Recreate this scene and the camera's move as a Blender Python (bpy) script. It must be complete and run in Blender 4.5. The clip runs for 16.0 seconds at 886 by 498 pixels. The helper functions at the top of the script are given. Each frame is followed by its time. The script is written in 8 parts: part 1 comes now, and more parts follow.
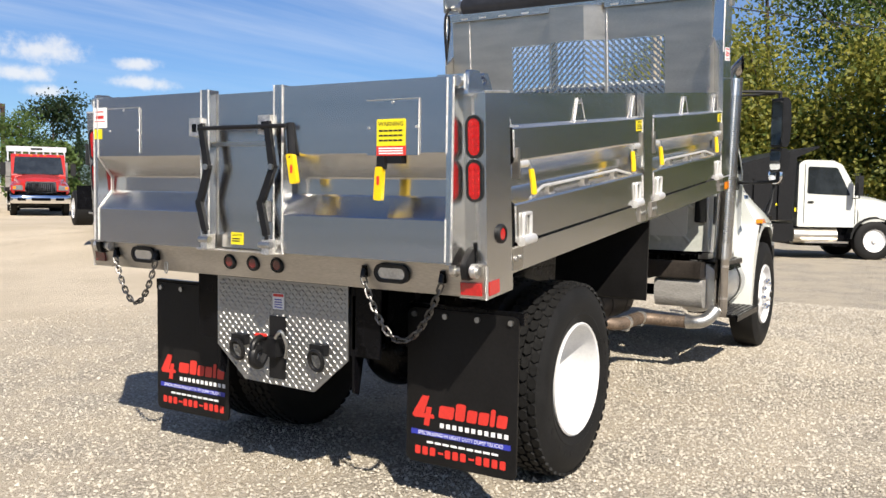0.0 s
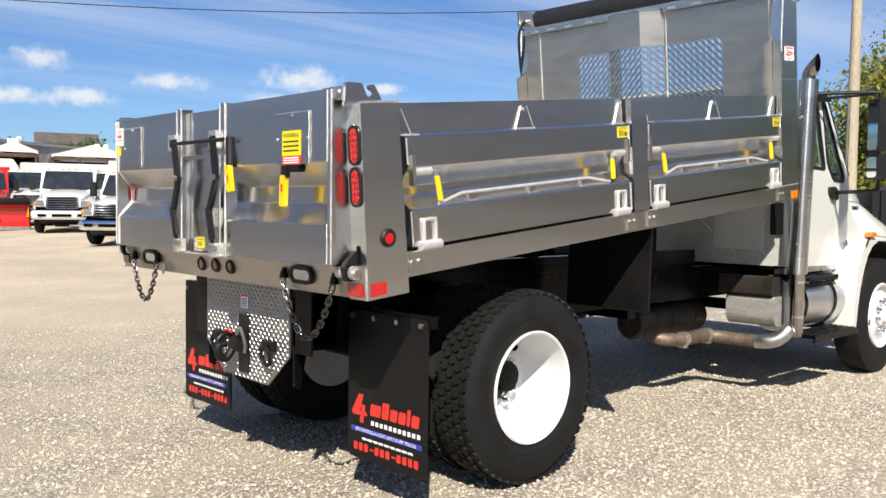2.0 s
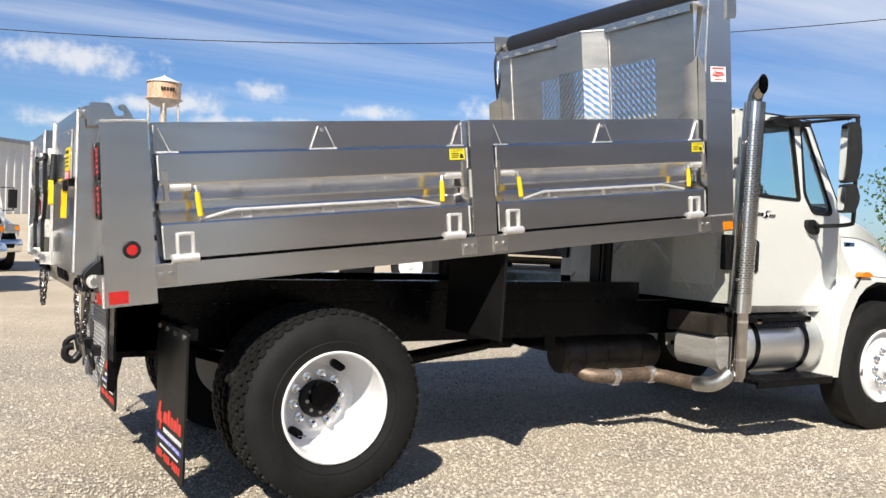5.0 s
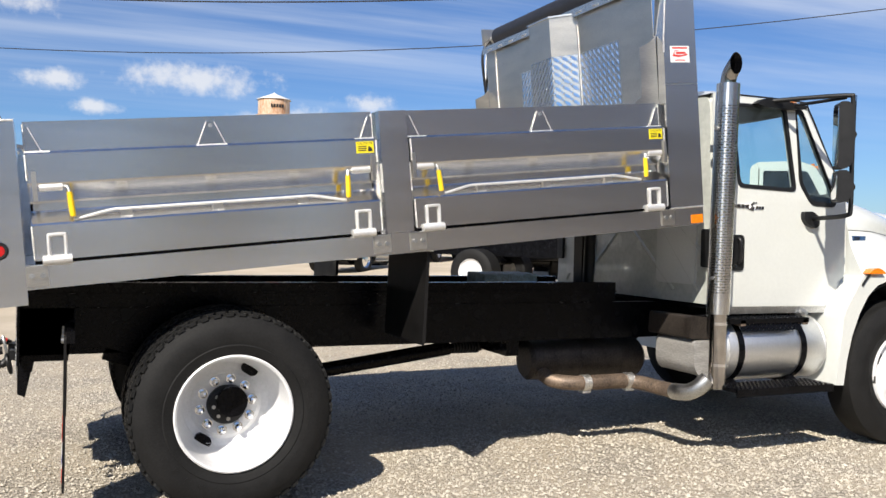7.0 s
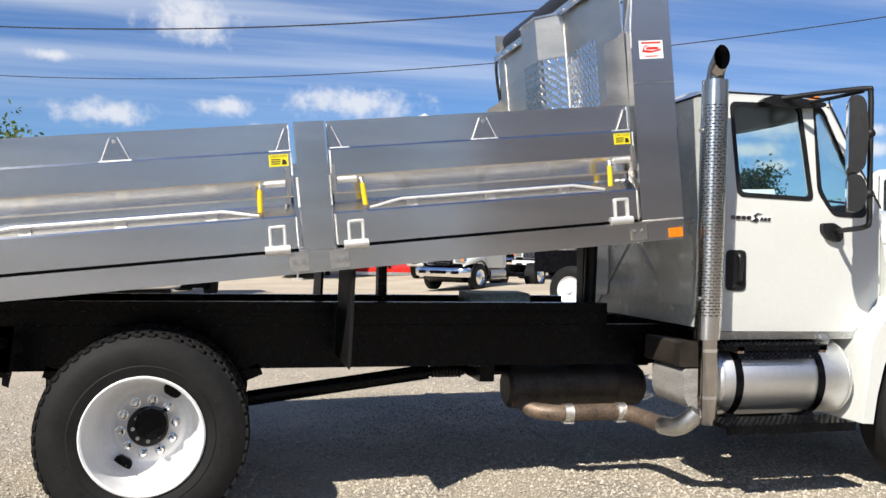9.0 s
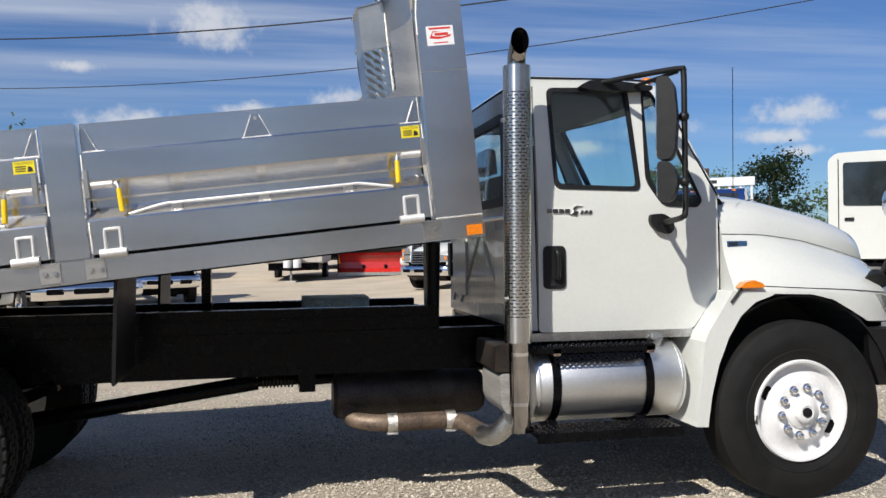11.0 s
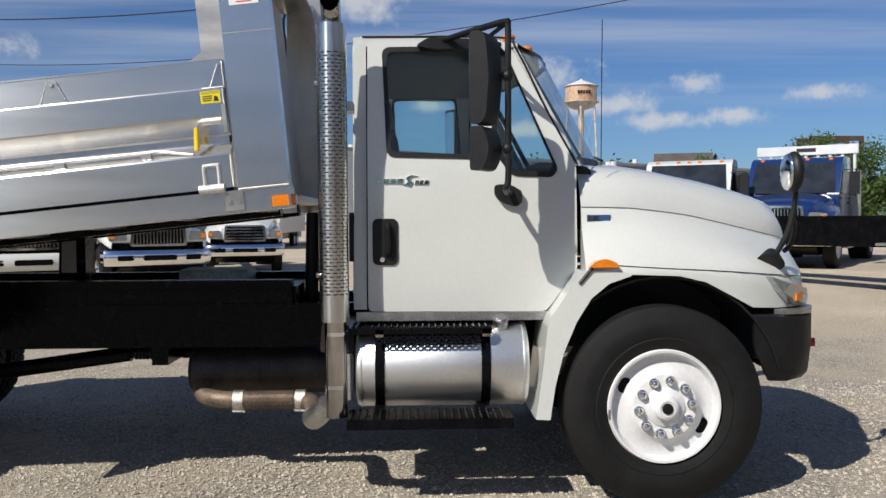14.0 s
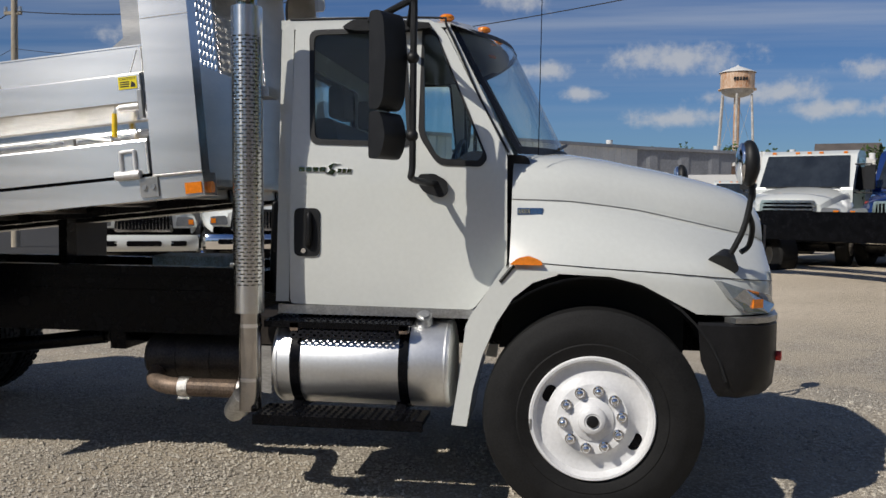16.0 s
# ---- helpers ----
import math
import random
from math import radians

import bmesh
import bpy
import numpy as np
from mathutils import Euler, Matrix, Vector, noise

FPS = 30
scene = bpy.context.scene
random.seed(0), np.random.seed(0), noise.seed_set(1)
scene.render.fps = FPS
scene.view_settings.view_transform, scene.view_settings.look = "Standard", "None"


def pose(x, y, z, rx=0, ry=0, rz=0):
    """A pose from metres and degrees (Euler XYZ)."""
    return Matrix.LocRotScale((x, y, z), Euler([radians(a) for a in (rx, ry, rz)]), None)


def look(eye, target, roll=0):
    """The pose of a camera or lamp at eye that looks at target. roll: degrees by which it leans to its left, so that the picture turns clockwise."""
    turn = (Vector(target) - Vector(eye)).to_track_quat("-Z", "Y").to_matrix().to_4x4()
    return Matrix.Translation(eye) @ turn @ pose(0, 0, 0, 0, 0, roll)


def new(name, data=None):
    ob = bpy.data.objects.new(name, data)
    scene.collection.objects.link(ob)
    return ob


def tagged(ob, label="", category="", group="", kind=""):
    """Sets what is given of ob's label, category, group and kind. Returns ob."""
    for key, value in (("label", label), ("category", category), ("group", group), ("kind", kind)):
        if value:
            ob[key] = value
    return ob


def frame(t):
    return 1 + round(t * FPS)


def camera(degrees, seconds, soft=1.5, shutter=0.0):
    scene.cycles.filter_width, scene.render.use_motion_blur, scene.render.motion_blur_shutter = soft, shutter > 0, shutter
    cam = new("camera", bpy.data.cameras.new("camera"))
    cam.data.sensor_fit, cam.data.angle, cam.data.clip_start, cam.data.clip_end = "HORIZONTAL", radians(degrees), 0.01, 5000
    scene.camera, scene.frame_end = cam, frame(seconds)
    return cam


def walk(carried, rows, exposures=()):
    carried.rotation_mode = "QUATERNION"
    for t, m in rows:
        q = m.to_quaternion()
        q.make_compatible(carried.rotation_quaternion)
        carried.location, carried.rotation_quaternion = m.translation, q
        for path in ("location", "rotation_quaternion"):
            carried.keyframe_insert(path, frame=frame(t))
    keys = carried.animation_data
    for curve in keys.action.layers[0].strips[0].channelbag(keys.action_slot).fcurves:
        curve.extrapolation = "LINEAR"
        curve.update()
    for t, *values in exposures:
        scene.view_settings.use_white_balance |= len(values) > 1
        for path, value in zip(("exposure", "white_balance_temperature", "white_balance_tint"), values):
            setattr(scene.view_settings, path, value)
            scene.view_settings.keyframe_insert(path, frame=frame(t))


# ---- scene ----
cam = camera(54.3, 16.0)
PATH = [
    (0, (-4.483, -2.961, 1.521), (-2.778, -1.923, 1.388), 0.9),
    (0.5, (-4.329, -3.329, 1.507), (-2.679, -2.204, 1.408), 1.5),
    (1, (-4.142, -3.706, 1.508), (-2.634, -2.4, 1.364), 0.3),
    (1.5, (-3.882, -3.907, 1.518), (-2.443, -2.522, 1.402), 1.1),
    (2, (-3.64, -4.239, 1.492), (-2.272, -2.784, 1.391), 0.7),
    (2.5, (-3.35, -4.487, 1.481), (-2.043, -2.977, 1.382), 0.1),
    (3, (-3.045, -4.69, 1.503), (-1.832, -3.104, 1.391), 0.2),
    (3.5, (-2.79, -4.994, 1.519), (-1.673, -3.341, 1.384), 1.7),
    (4, (-2.493, -5.118, 1.456), (-1.401, -3.446, 1.345), 0.9),
    (4.5, (-2.215, -5.26, 1.493), (-1.121, -3.588, 1.398), 0.2),
    (4.7, (-2.113, -5.367, 1.493), (-1.051, -3.675, 1.42), 1.2),
    (6.8, (-0.941, -5.808, 1.497), (-0.115, -3.986, 1.515), 1.2),
    (7, (-0.834, -5.763, 1.462), (-0.043, -3.926, 1.431), 1.3),
    (7.5, (-0.552, -5.76, 1.477), (0.071, -3.861, 1.413), 0.3),
    (8, (-0.217, -5.867, 1.486), (0.297, -3.935, 1.446), 2.3),
    (8.5, (0.133, -5.836, 1.476), (0.604, -3.892, 1.459), 2.1),
    (9, (0.458, -5.828, 1.484), (0.913, -3.88, 1.486), 1.0),
    (9.5, (0.833, -5.911, 1.495), (1.272, -3.96, 1.475), 1.3),
    (10, (1.205, -5.886, 1.486), (1.658, -3.938, 1.487), 1.4),
    (10.2, (1.311, -5.83, 1.507), (1.767, -3.883, 1.502), 0.5),
    (12.3, (2.605, -5.822, 1.524), (2.912, -3.846, 1.536), 0.9),
    (12.5, (2.681, -5.821, 1.527), (2.983, -3.844, 1.517), 1.6),
    (13, (2.95, -5.734, 1.491), (3.239, -3.756, 1.452), 1.2),
    (13.5, (3.226, -5.676, 1.527), (3.454, -3.69, 1.479), -0.1),
    (14, (3.61, -5.702, 1.513), (3.68, -3.704, 1.443), -0.3),
    (14.5, (3.891, -5.59, 1.51), (3.93, -3.593, 1.405), 0.5),
    (15, (4.124, -5.495, 1.539), (4.045, -3.497, 1.486), 0.1),
    (15.5, (4.464, -5.503, 1.542), (4.24, -3.516, 1.516), 1.1),
    (16, (4.778, -5.4, 1.529), (4.51, -3.42, 1.432), 0.7),
]
EXPOSURES = [(0, 0.53, 6900, 10), (1, 0.53, 6900, 10), (3.5, 0.5, 6900, 10), (7, 0.47, 6750, 10), (9, 0.47, 6650, 10), (9.6, 0.42, 6600, 10), (10, 0.22, 6550, 10), (12.5, 0.06, 6500, 10), (14.5, -0.16, 6550, 10), (16, -0.42, 6550, 10)]
walk(cam, [(t, look(eye, target, roll)) for t, eye, target, roll in PATH], EXPOSURES)

# ---- world, sun ----
SUN_TO = Vector((-0.77, -0.81, 1.0)).normalized()
sun = new("sun", bpy.data.lights.new("sun", "SUN"))
sun.data.energy, sun.data.angle, sun.data.color = 5.3, radians(0.53), (1.0, 0.95, 0.87)
sun.matrix_world = look((0, 0, 30), tuple(Vector((0, 0, 30)) - SUN_TO))

world = bpy.data.worlds.new("sky")
scene.world = world
world.use_nodes = True
wn, wl = world.node_tree.nodes, world.node_tree.links
wn.clear()


def wnode(kind, **kw):
    n = wn.new(kind)
    for k, v in kw.items():
        n.inputs[k].default_value = v
    return n


sky = wn.new("ShaderNodeTexSky")
sky.sky_type, sky.sun_disc = "NISHITA", False
sky.sun_elevation, sky.sun_rotation = radians(41.8), math.atan2(-0.77, -0.81)
sky.air_density, sky.dust_density, sky.ozone_density = 1.0, 0.25, 2.2
tc = wn.new("ShaderNodeTexCoord")
sep = wn.new("ShaderNodeSeparateXYZ")
wl.new(tc.outputs["Generated"], sep.inputs[0])
zc = wn.new("ShaderNodeMath")
zc.operation = "MAXIMUM"
zc.inputs[1].default_value = 0.03
wl.new(sep.outputs["Z"], zc.inputs[0])
flat = []
for ax in ("X", "Y"):
    dv = wn.new("ShaderNodeMath")
    dv.operation = "DIVIDE"
    wl.new(sep.outputs[ax], dv.inputs[0])
    wl.new(zc.outputs[0], dv.inputs[1])
    flat.append(dv)
comb = wn.new("ShaderNodeCombineXYZ")
wl.new(flat[0].outputs[0], comb.inputs[0])
wl.new(flat[1].outputs[0], comb.inputs[1])


def cloud_layer(source, rot, scl, noise_scale, detail, lo, hi, peak, seed):
    """A 0..peak mask of clouds."""
    mp = wn.new("ShaderNodeMapping")
    mp.inputs["Rotation"].default_value = (0, 0, rot)
    mp.inputs["Scale"].default_value = scl
    mp.inputs["Location"].default_value = (seed, seed * 0.7, 0)
    wl.new(source, mp.inputs["Vector"])
    nz = wnode("ShaderNodeTexNoise", Scale=noise_scale, Detail=detail, Roughness=0.58)
    wl.new(mp.outputs[0], nz.inputs["Vector"])
    mr = wn.new("ShaderNodeMapRange")
    mr.interpolation_type = "SMOOTHSTEP"
    for i, v in ((1, lo), (2, hi), (3, 0.0), (4, peak)):
        mr.inputs[i].default_value = v
    wl.new(nz.outputs["Fac"], mr.inputs[0])
    return mr.outputs[0]


cirrus_all = cloud_layer(comb.outputs[0], radians(28), (0.28, 1.5, 1), 0.55, 7, 0.34, 0.72, 0.80, 3.1)
# fair-weather clouds: bearing from +y, height above the horizon, width, depth, in degrees
CLOUDS = [(33.9, 8.0, 4.8, 1.6), (32.5, 6.6, 4.0, 1.0), (34.0, 5.6, 3.2, 0.7), (39.4, 6.4, 3.4, 0.9), (39.4, 7.5, 2.9, 0.7),
          (7.0, 9.5, 8.4, 1.8), (18.5, 8.5, 3.4, 1.2), (25.6, 7.5, 4.2, 1.0), (7.2, 5.8, 5.5, 1.2), (14.0, 7.3, 4.6, 1.4),
          (16.2, 6.2, 5.2, 1.2), (-8.4, 8.0, 5.2, 1.5), (-1.2, 8.9, 3.3, 1.2), (1.0, 7.4, 3.0, 0.9), (-3.4, 14.0, 5.4, 2.7),
          (-11.4, 11.2, 2.9, 0.7), (-26.3, 10.3, 5.7, 1.4), (20.7, 6.4, 3.4, 1.0), (11.0, 7.1, 4.5, 1.1)]


def wmath(op, a, b=None):
    """A math node on two sockets or numbers."""
    n = wn.new("ShaderNodeMath")
    n.operation = op
    for k, v in enumerate((a, b)):
        if isinstance(v, (int, float)):
            n.inputs[k].default_value = v
        elif v is not None:
            wl.new(v, n.inputs[k])
    return n.outputs[0]


bearing = wmath("MULTIPLY", wmath("ARCTAN2", sep.outputs["X"], sep.outputs["Y"]), 57.2958)
height = wmath("MULTIPLY", wmath("ARCSINE", sep.outputs["Z"]), 57.2958)
chart = wn.new("ShaderNodeCombineXYZ")
wl.new(bearing, chart.inputs[0])
wl.new(height, chart.inputs[1])
billow = wnode("ShaderNodeTexNoise", Scale=0.75, Detail=6, Roughness=0.62)
wl.new(chart.outputs[0], billow.inputs["Vector"])
nearest = 9.0
for ca, ce, cw, ch in CLOUDS:
    at = wn.new("ShaderNodeVectorMath")
    at.operation = "MULTIPLY_ADD"
    wl.new(chart.outputs[0], at.inputs[0])
    at.inputs[1].default_value = (2 / cw, 2 / ch, 0)
    at.inputs[2].default_value = (-2 * ca / cw, -2 * ce / ch, 0)
    ln = wn.new("ShaderNodeVectorMath")
    ln.operation = "LENGTH"
    wl.new(at.outputs["Vector"], ln.inputs[0])
    nearest = wmath("MINIMUM", ln.outputs["Value"], nearest)
puff_mask = wn.new("ShaderNodeMapRange")
puff_mask.interpolation_type = "SMOOTHSTEP"
for k, v in ((1, 1.35), (2, 0.1), (3, 0.0), (4, 0.74)):
    puff_mask.inputs[k].default_value = v
wl.new(wmath("ADD", nearest, wmath("MULTIPLY", wmath("SUBTRACT", 0.5, billow.outputs["Fac"]), 2.6)), puff_mask.inputs[0])
puffs = puff_mask.outputs[0]
high = wn.new("ShaderNodeMapRange")
high.interpolation_type = "SMOOTHSTEP"
high.inputs[1].default_value, high.inputs[2].default_value = 0.06, 0.34
wl.new(sep.outputs["Z"], high.inputs[0])
thin = wn.new("ShaderNodeMath")
thin.operation = "MULTIPLY"
wl.new(cirrus_all, thin.inputs[0])
wl.new(high.outputs[0], thin.inputs[1])
overhead = wn.new("ShaderNodeMapRange")
overhead.interpolation_type = "SMOOTHSTEP"
for k, v in ((1, 0.34), (2, 0.65), (3, 1.0), (4, 0.2)):
    overhead.inputs[k].default_value = v
wl.new(sep.outputs["Z"], overhead.inputs[0])
veil = wn.new("ShaderNodeMath")
veil.operation = "MULTIPLY"
wl.new(thin.outputs[0], veil.inputs[0])
wl.new(overhead.outputs[0], veil.inputs[1])
cirrus = veil.outputs[0]


def mix_white(base, fac, colour):
    mx = wn.new("ShaderNodeMix")
    mx.data_type = "RGBA"
    wl.new(fac, mx.inputs[0])
    wl.new(base, mx.inputs[6])
    mx.inputs[7].default_value = colour
    return mx.outputs[2]


tint = wn.new("ShaderNodeMix")
tint.data_type, tint.blend_type = "RGBA", "MULTIPLY"
tint.inputs[0].default_value = 1.0
wl.new(sky.outputs[0], tint.inputs[6])
tint.inputs[7].default_value = (0.60, 0.86, 1.28, 1)
c1 = mix_white(tint.outputs[2], cirrus, (11.0, 11.6, 12.4, 1))
c2 = mix_white(c1, puffs, (10.6, 10.8, 11.2, 1))
bg = wnode("ShaderNodeBackground", Strength=0.063)
wl.new(c2, bg.inputs[0])
out = wn.new("ShaderNodeOutputWorld")
wl.new(bg.outputs[0], out.inputs[0])


# ---- materials ----
def material(name, colour, rough=0.5, metal=0.0, vary=0.12, scale=6.0, fine=90.0, bump=0.0, bump_scale=120.0,
             stretch=(1, 1, 1), dark=None, rough_vary=0.1, coat=0.0, random_tint=0.0, spec=0.5, smear=0.0):
    """A surface with colour and roughness varied at two scales, and fine relief."""
    m = bpy.data.materials.new(name)
    m.use_nodes = True
    n, l = m.node_tree.nodes, m.node_tree.links
    p = n["Principled BSDF"]
    p.inputs["Metallic"].default_value = metal
    p.inputs["Coat Weight"].default_value = coat
    p.inputs["Coat Roughness"].default_value = 0.05
    p.inputs["Specular IOR Level"].default_value = spec
    if smear:                               # brushed along the ground: highlights run upright
        p.inputs["Anisotropic"].default_value = smear
        up = n.new("ShaderNodeCombineXYZ")
        up.inputs[2].default_value = 1.0
        l.new(up.outputs[0], p.inputs["Tangent"])
    t = n.new("ShaderNodeTexCoord")
    mp = n.new("ShaderNodeMapping")
    mp.inputs["Scale"].default_value = stretch
    l.new(t.outputs["Object"], mp.inputs[0])
    a = n.new("ShaderNodeTexNoise")
    a.inputs["Scale"].default_value, a.inputs["Detail"].default_value = scale, 5
    b = n.new("ShaderNodeTexNoise")
    b.inputs["Scale"].default_value, b.inputs["Detail"].default_value = fine, 3
    for k in (a, b):
        l.new(mp.outputs[0], k.inputs["Vector"])
    mul = n.new("ShaderNodeMath")
    mul.operation = "ADD"
    l.new(a.outputs["Fac"], mul.inputs[0])
    l.new(b.outputs["Fac"], mul.inputs[1])
    ramp = n.new("ShaderNodeMapRange")
    ramp.inputs[1].default_value, ramp.inputs[2].default_value = 0.7, 1.3
    l.new(mul.outputs[0], ramp.inputs[0])
    mx = n.new("ShaderNodeMix")
    mx.data_type = "RGBA"
    lo = dark or tuple(c * (1 - 2 * vary) for c in colour)
    mx.inputs[6].default_value = (*lo, 1)
    mx.inputs[7].default_value = (*[min(c * (1 + vary), 1.0) for c in colour], 1)
    l.new(ramp.outputs[0], mx.inputs[0])
    last = mx.outputs[2]
    if random_tint:
        oi = n.new("ShaderNodeObjectInfo")
        hsv = n.new("ShaderNodeHueSaturation")
        mr = n.new("ShaderNodeMapRange")
        mr.inputs[3].default_value, mr.inputs[4].default_value = 1 - random_tint, 1 + random_tint
        l.new(oi.outputs["Random"], mr.inputs[0])
        l.new(mr.outputs[0], hsv.inputs["Value"])
        l.new(last, hsv.inputs["Color"])
        last = hsv.outputs[0]
    l.new(last, p.inputs["Base Color"])
    rr = n.new("ShaderNodeMapRange")
    rr.inputs[3].default_value, rr.inputs[4].default_value = max(rough - rough_vary, 0.02), min(rough + rough_vary, 1)
    l.new(a.outputs["Fac"], rr.inputs[0])
    l.new(rr.outputs[0], p.inputs["Roughness"])
    if bump:
        c = n.new("ShaderNodeTexNoise")
        c.inputs["Scale"].default_value, c.inputs["Detail"].default_value = bump_scale, 4
        l.new(mp.outputs[0], c.inputs["Vector"])
        bp = n.new("ShaderNodeBump")
        bp.inputs["Strength"].default_value, bp.inputs["Distance"].default_value = bump, 0.01
        l.new(c.outputs["Fac"], bp.inputs["Height"])
        l.new(bp.outputs[0], p.inputs["Normal"])
    return m


def glass(name, colour=(0.55, 0.62, 0.6), rough=0.0):
    m = bpy.data.materials.new(name)
    m.use_nodes = True
    n, l = m.node_tree.nodes, m.node_tree.links
    n.clear()
    tr = n.new("ShaderNodeBsdfTransparent")
    tr.inputs[0].default_value = (*colour, 1)
    gl = n.new("ShaderNodeBsdfGlossy")
    gl.inputs["Roughness"].default_value = rough
    lw = n.new("ShaderNodeLayerWeight")
    lw.inputs[0].default_value = 0.5
    pw = n.new("ShaderNodeMath")
    pw.operation = "POWER"
    pw.inputs[1].default_value = 4.0
    l.new(lw.outputs["Facing"], pw.inputs[0])
    fr = n.new("ShaderNodeMath")
    fr.operation = "MULTIPLY_ADD"
    fr.inputs[1].default_value, fr.inputs[2].default_value = 0.8, 0.03
    l.new(pw.outputs[0], fr.inputs[0])
    mx = n.new("ShaderNodeMixShader")
    l.new(fr.outputs[0], mx.inputs[0])
    l.new(tr.outputs[0], mx.inputs[1])
    l.new(gl.outputs[0], mx.inputs[2])
    o = n.new("ShaderNodeOutputMaterial")
    l.new(mx.outputs[0], o.inputs[0])
    return m


ALU = material("brushed_aluminium", (0.72, 0.71, 0.69), 0.23, 1.0, 0.05, 2.0, 60, 0.008, 60, (0.35, 1, 6), rough_vary=0.03, smear=0.80)
ALU_DULL = material("mill_aluminium", (0.61, 0.575, 0.52), 0.36, 1.0, 0.08, 3.0, 70, 0.05, 90, (0.5, 1, 4), rough_vary=0.1)
# brushed aluminium with a darker base, in place of darker reflections
ALU_GATE = material("darkened_brushed_aluminium", (0.56, 0.555, 0.545), 0.24, 1.0, 0.06, 2.0, 60, 0.008, 60, (1, 0.35, 6), rough_vary=0.04, smear=0.88)
# mill aluminium darkened for the rear sill, its duller reflection set in the colour
ALU_SILL = material("darkened_mill_aluminium", (0.50, 0.475, 0.44), 0.42, 1.0, 0.1, 3.0, 70, 0.05, 90, (1, 0.5, 4), rough_vary=0.1)
WELD = material("weld_bead", (0.82, 0.80, 0.76), 0.42, 1.0, 0.15, 40, 160, 0.6, 160)
TREADPLATE = material("bright_tread_plate", (0.42, 0.42, 0.41), 0.48, 1.0, 0.05, 8, 90, 0.02, 80)
CHROME = material("chrome", (0.85, 0.85, 0.86), 0.07, 1.0, 0.03, 5, 60, rough_vary=0.03)
ALU_TANK = material("satin_tank_aluminium", (0.84, 0.84, 0.83), 0.46, 1.0, 0.04, 3.0, 60, 0.03, 60, rough_vary=0.06)
ALU_CAST = material("bare_cast_aluminium", (0.80, 0.79, 0.77), 0.55, 0.75, 0.06, 20, 90, 0.06, 120)
STEEL = material("galvanised_steel", (0.55, 0.55, 0.54), 0.38, 1.0, 0.15, 12, 90, 0.1, 90)
CHAIN = material("blackened_chain_steel", (0.16, 0.155, 0.15), 0.34, 1.0, 0.3, 30, 120, 0.1, 90)
STAINLESS = material("stained_stainless_pipe", (0.52, 0.49, 0.46), 0.10, 1.0, 0.12, 3, 16, 0.02, 30, rough_vary=0.05)
RUSTY = material("heat_browned_pipe", (0.21, 0.155, 0.115), 0.55, 0.55, 0.35, 9, 80, 0.15, 90, dark=(0.085, 0.066, 0.054))
MUFFLER = material("dark_muffler_steel", (0.05, 0.042, 0.037), 0.5, 0.6, 0.3, 8, 80, 0.1, 90)
WHITE = material("white_truck_paint", (0.615, 0.63, 0.60), 0.22, 0.0, 0.02, 3, 40, coat=0.6, rough_vary=0.05)
WHITE_RIM = material("white_wheel_paint", (0.72, 0.72, 0.72), 0.32, 0.0, 0.05, 9, 60, 0.02, 60)
BLACK = material("black_frame_paint", (0.0038, 0.0039, 0.0050), 0.25, 0.0, 0.3, 9, 80, 0.03, 70, spec=0.13)
BLACK_SATIN = material("black_powder_coat", (0.010, 0.010, 0.011), 0.42, 0.0, 0.2, 20, 120, 0.05, 200, spec=0.28)
PLASTIC = material("black_textured_plastic", (0.010, 0.0105, 0.0115), 0.50, 0.0, 0.25, 20, 200, 0.1, 300, spec=0.35)
RUBBER = material("tyre_rubber", (0.0080, 0.0079, 0.0079), 0.72, 0.0, 0.3, 10, 90, 0.08, 160, spec=0.3)
FLAP = material("mudflap_rubber", (0.008, 0.0075, 0.0075), 0.5, 0.0, 0.2, 6, 70, 0.04, 90, spec=0.25)
VINYL = material("black_vinyl_tarp", (0.016, 0.017, 0.022), 0.5, 0.0, 0.25, 12, 90, 0.2, 60)
RED = material("red_print", (0.62, 0.035, 0.025), 0.45, vary=0.06)
BLUE_PRINT = material("blue_print", (0.03, 0.04, 0.36), 0.45, vary=0.06)
WHITE_PRINT = material("white_print", (0.8, 0.8, 0.8), 0.45, vary=0.04)
BLACK_PRINT = material("black_print", (0.015, 0.015, 0.015), 0.5, vary=0.1)
YELLOW = material("yellow_sticker", (0.80, 0.66, 0.02), 0.4, vary=0.05)
GRIP = material("yellow_vinyl_grip", (0.85, 0.56, 0.01), 0.38, vary=0.06, bump=0.03)
LENS_RED = material("red_lens", (0.50, 0.012, 0.012), 0.14, vary=0.1, scale=60, bump=0.25, bump_scale=170, coat=0.8)
LENS_DARKRED = material("dark_red_lens", (0.13, 0.010, 0.010), 0.15, vary=0.1, scale=60, bump=0.2, bump_scale=170, coat=0.8)
LENS_AMBER = material("amber_lens", (0.80, 0.22, 0.01), 0.15, vary=0.1, scale=60, bump=0.2, bump_scale=150, coat=0.8)
LENS_CLEAR = material("clear_lens", (0.50, 0.52, 0.54), 0.08, 0.7, vary=0.12, scale=14, bump=0.06, bump_scale=40, coat=1.0, rough_vary=0.05)
GLASS = glass("cab_glass", (0.88, 0.945, 0.94))
BOX_GREY = material("dusty_grey_box", (0.30, 0.29, 0.275), 0.5, 0.0, 0.15, 5, 40, 0.03, 60, (1, 1, 4))
BADGE = material("steel_blue_badge", (0.035, 0.085, 0.19), 0.3, vary=0.15)
SEAM = material("grey_seam_shadow", (0.22, 0.22, 0.215), 0.6, vary=0.1)
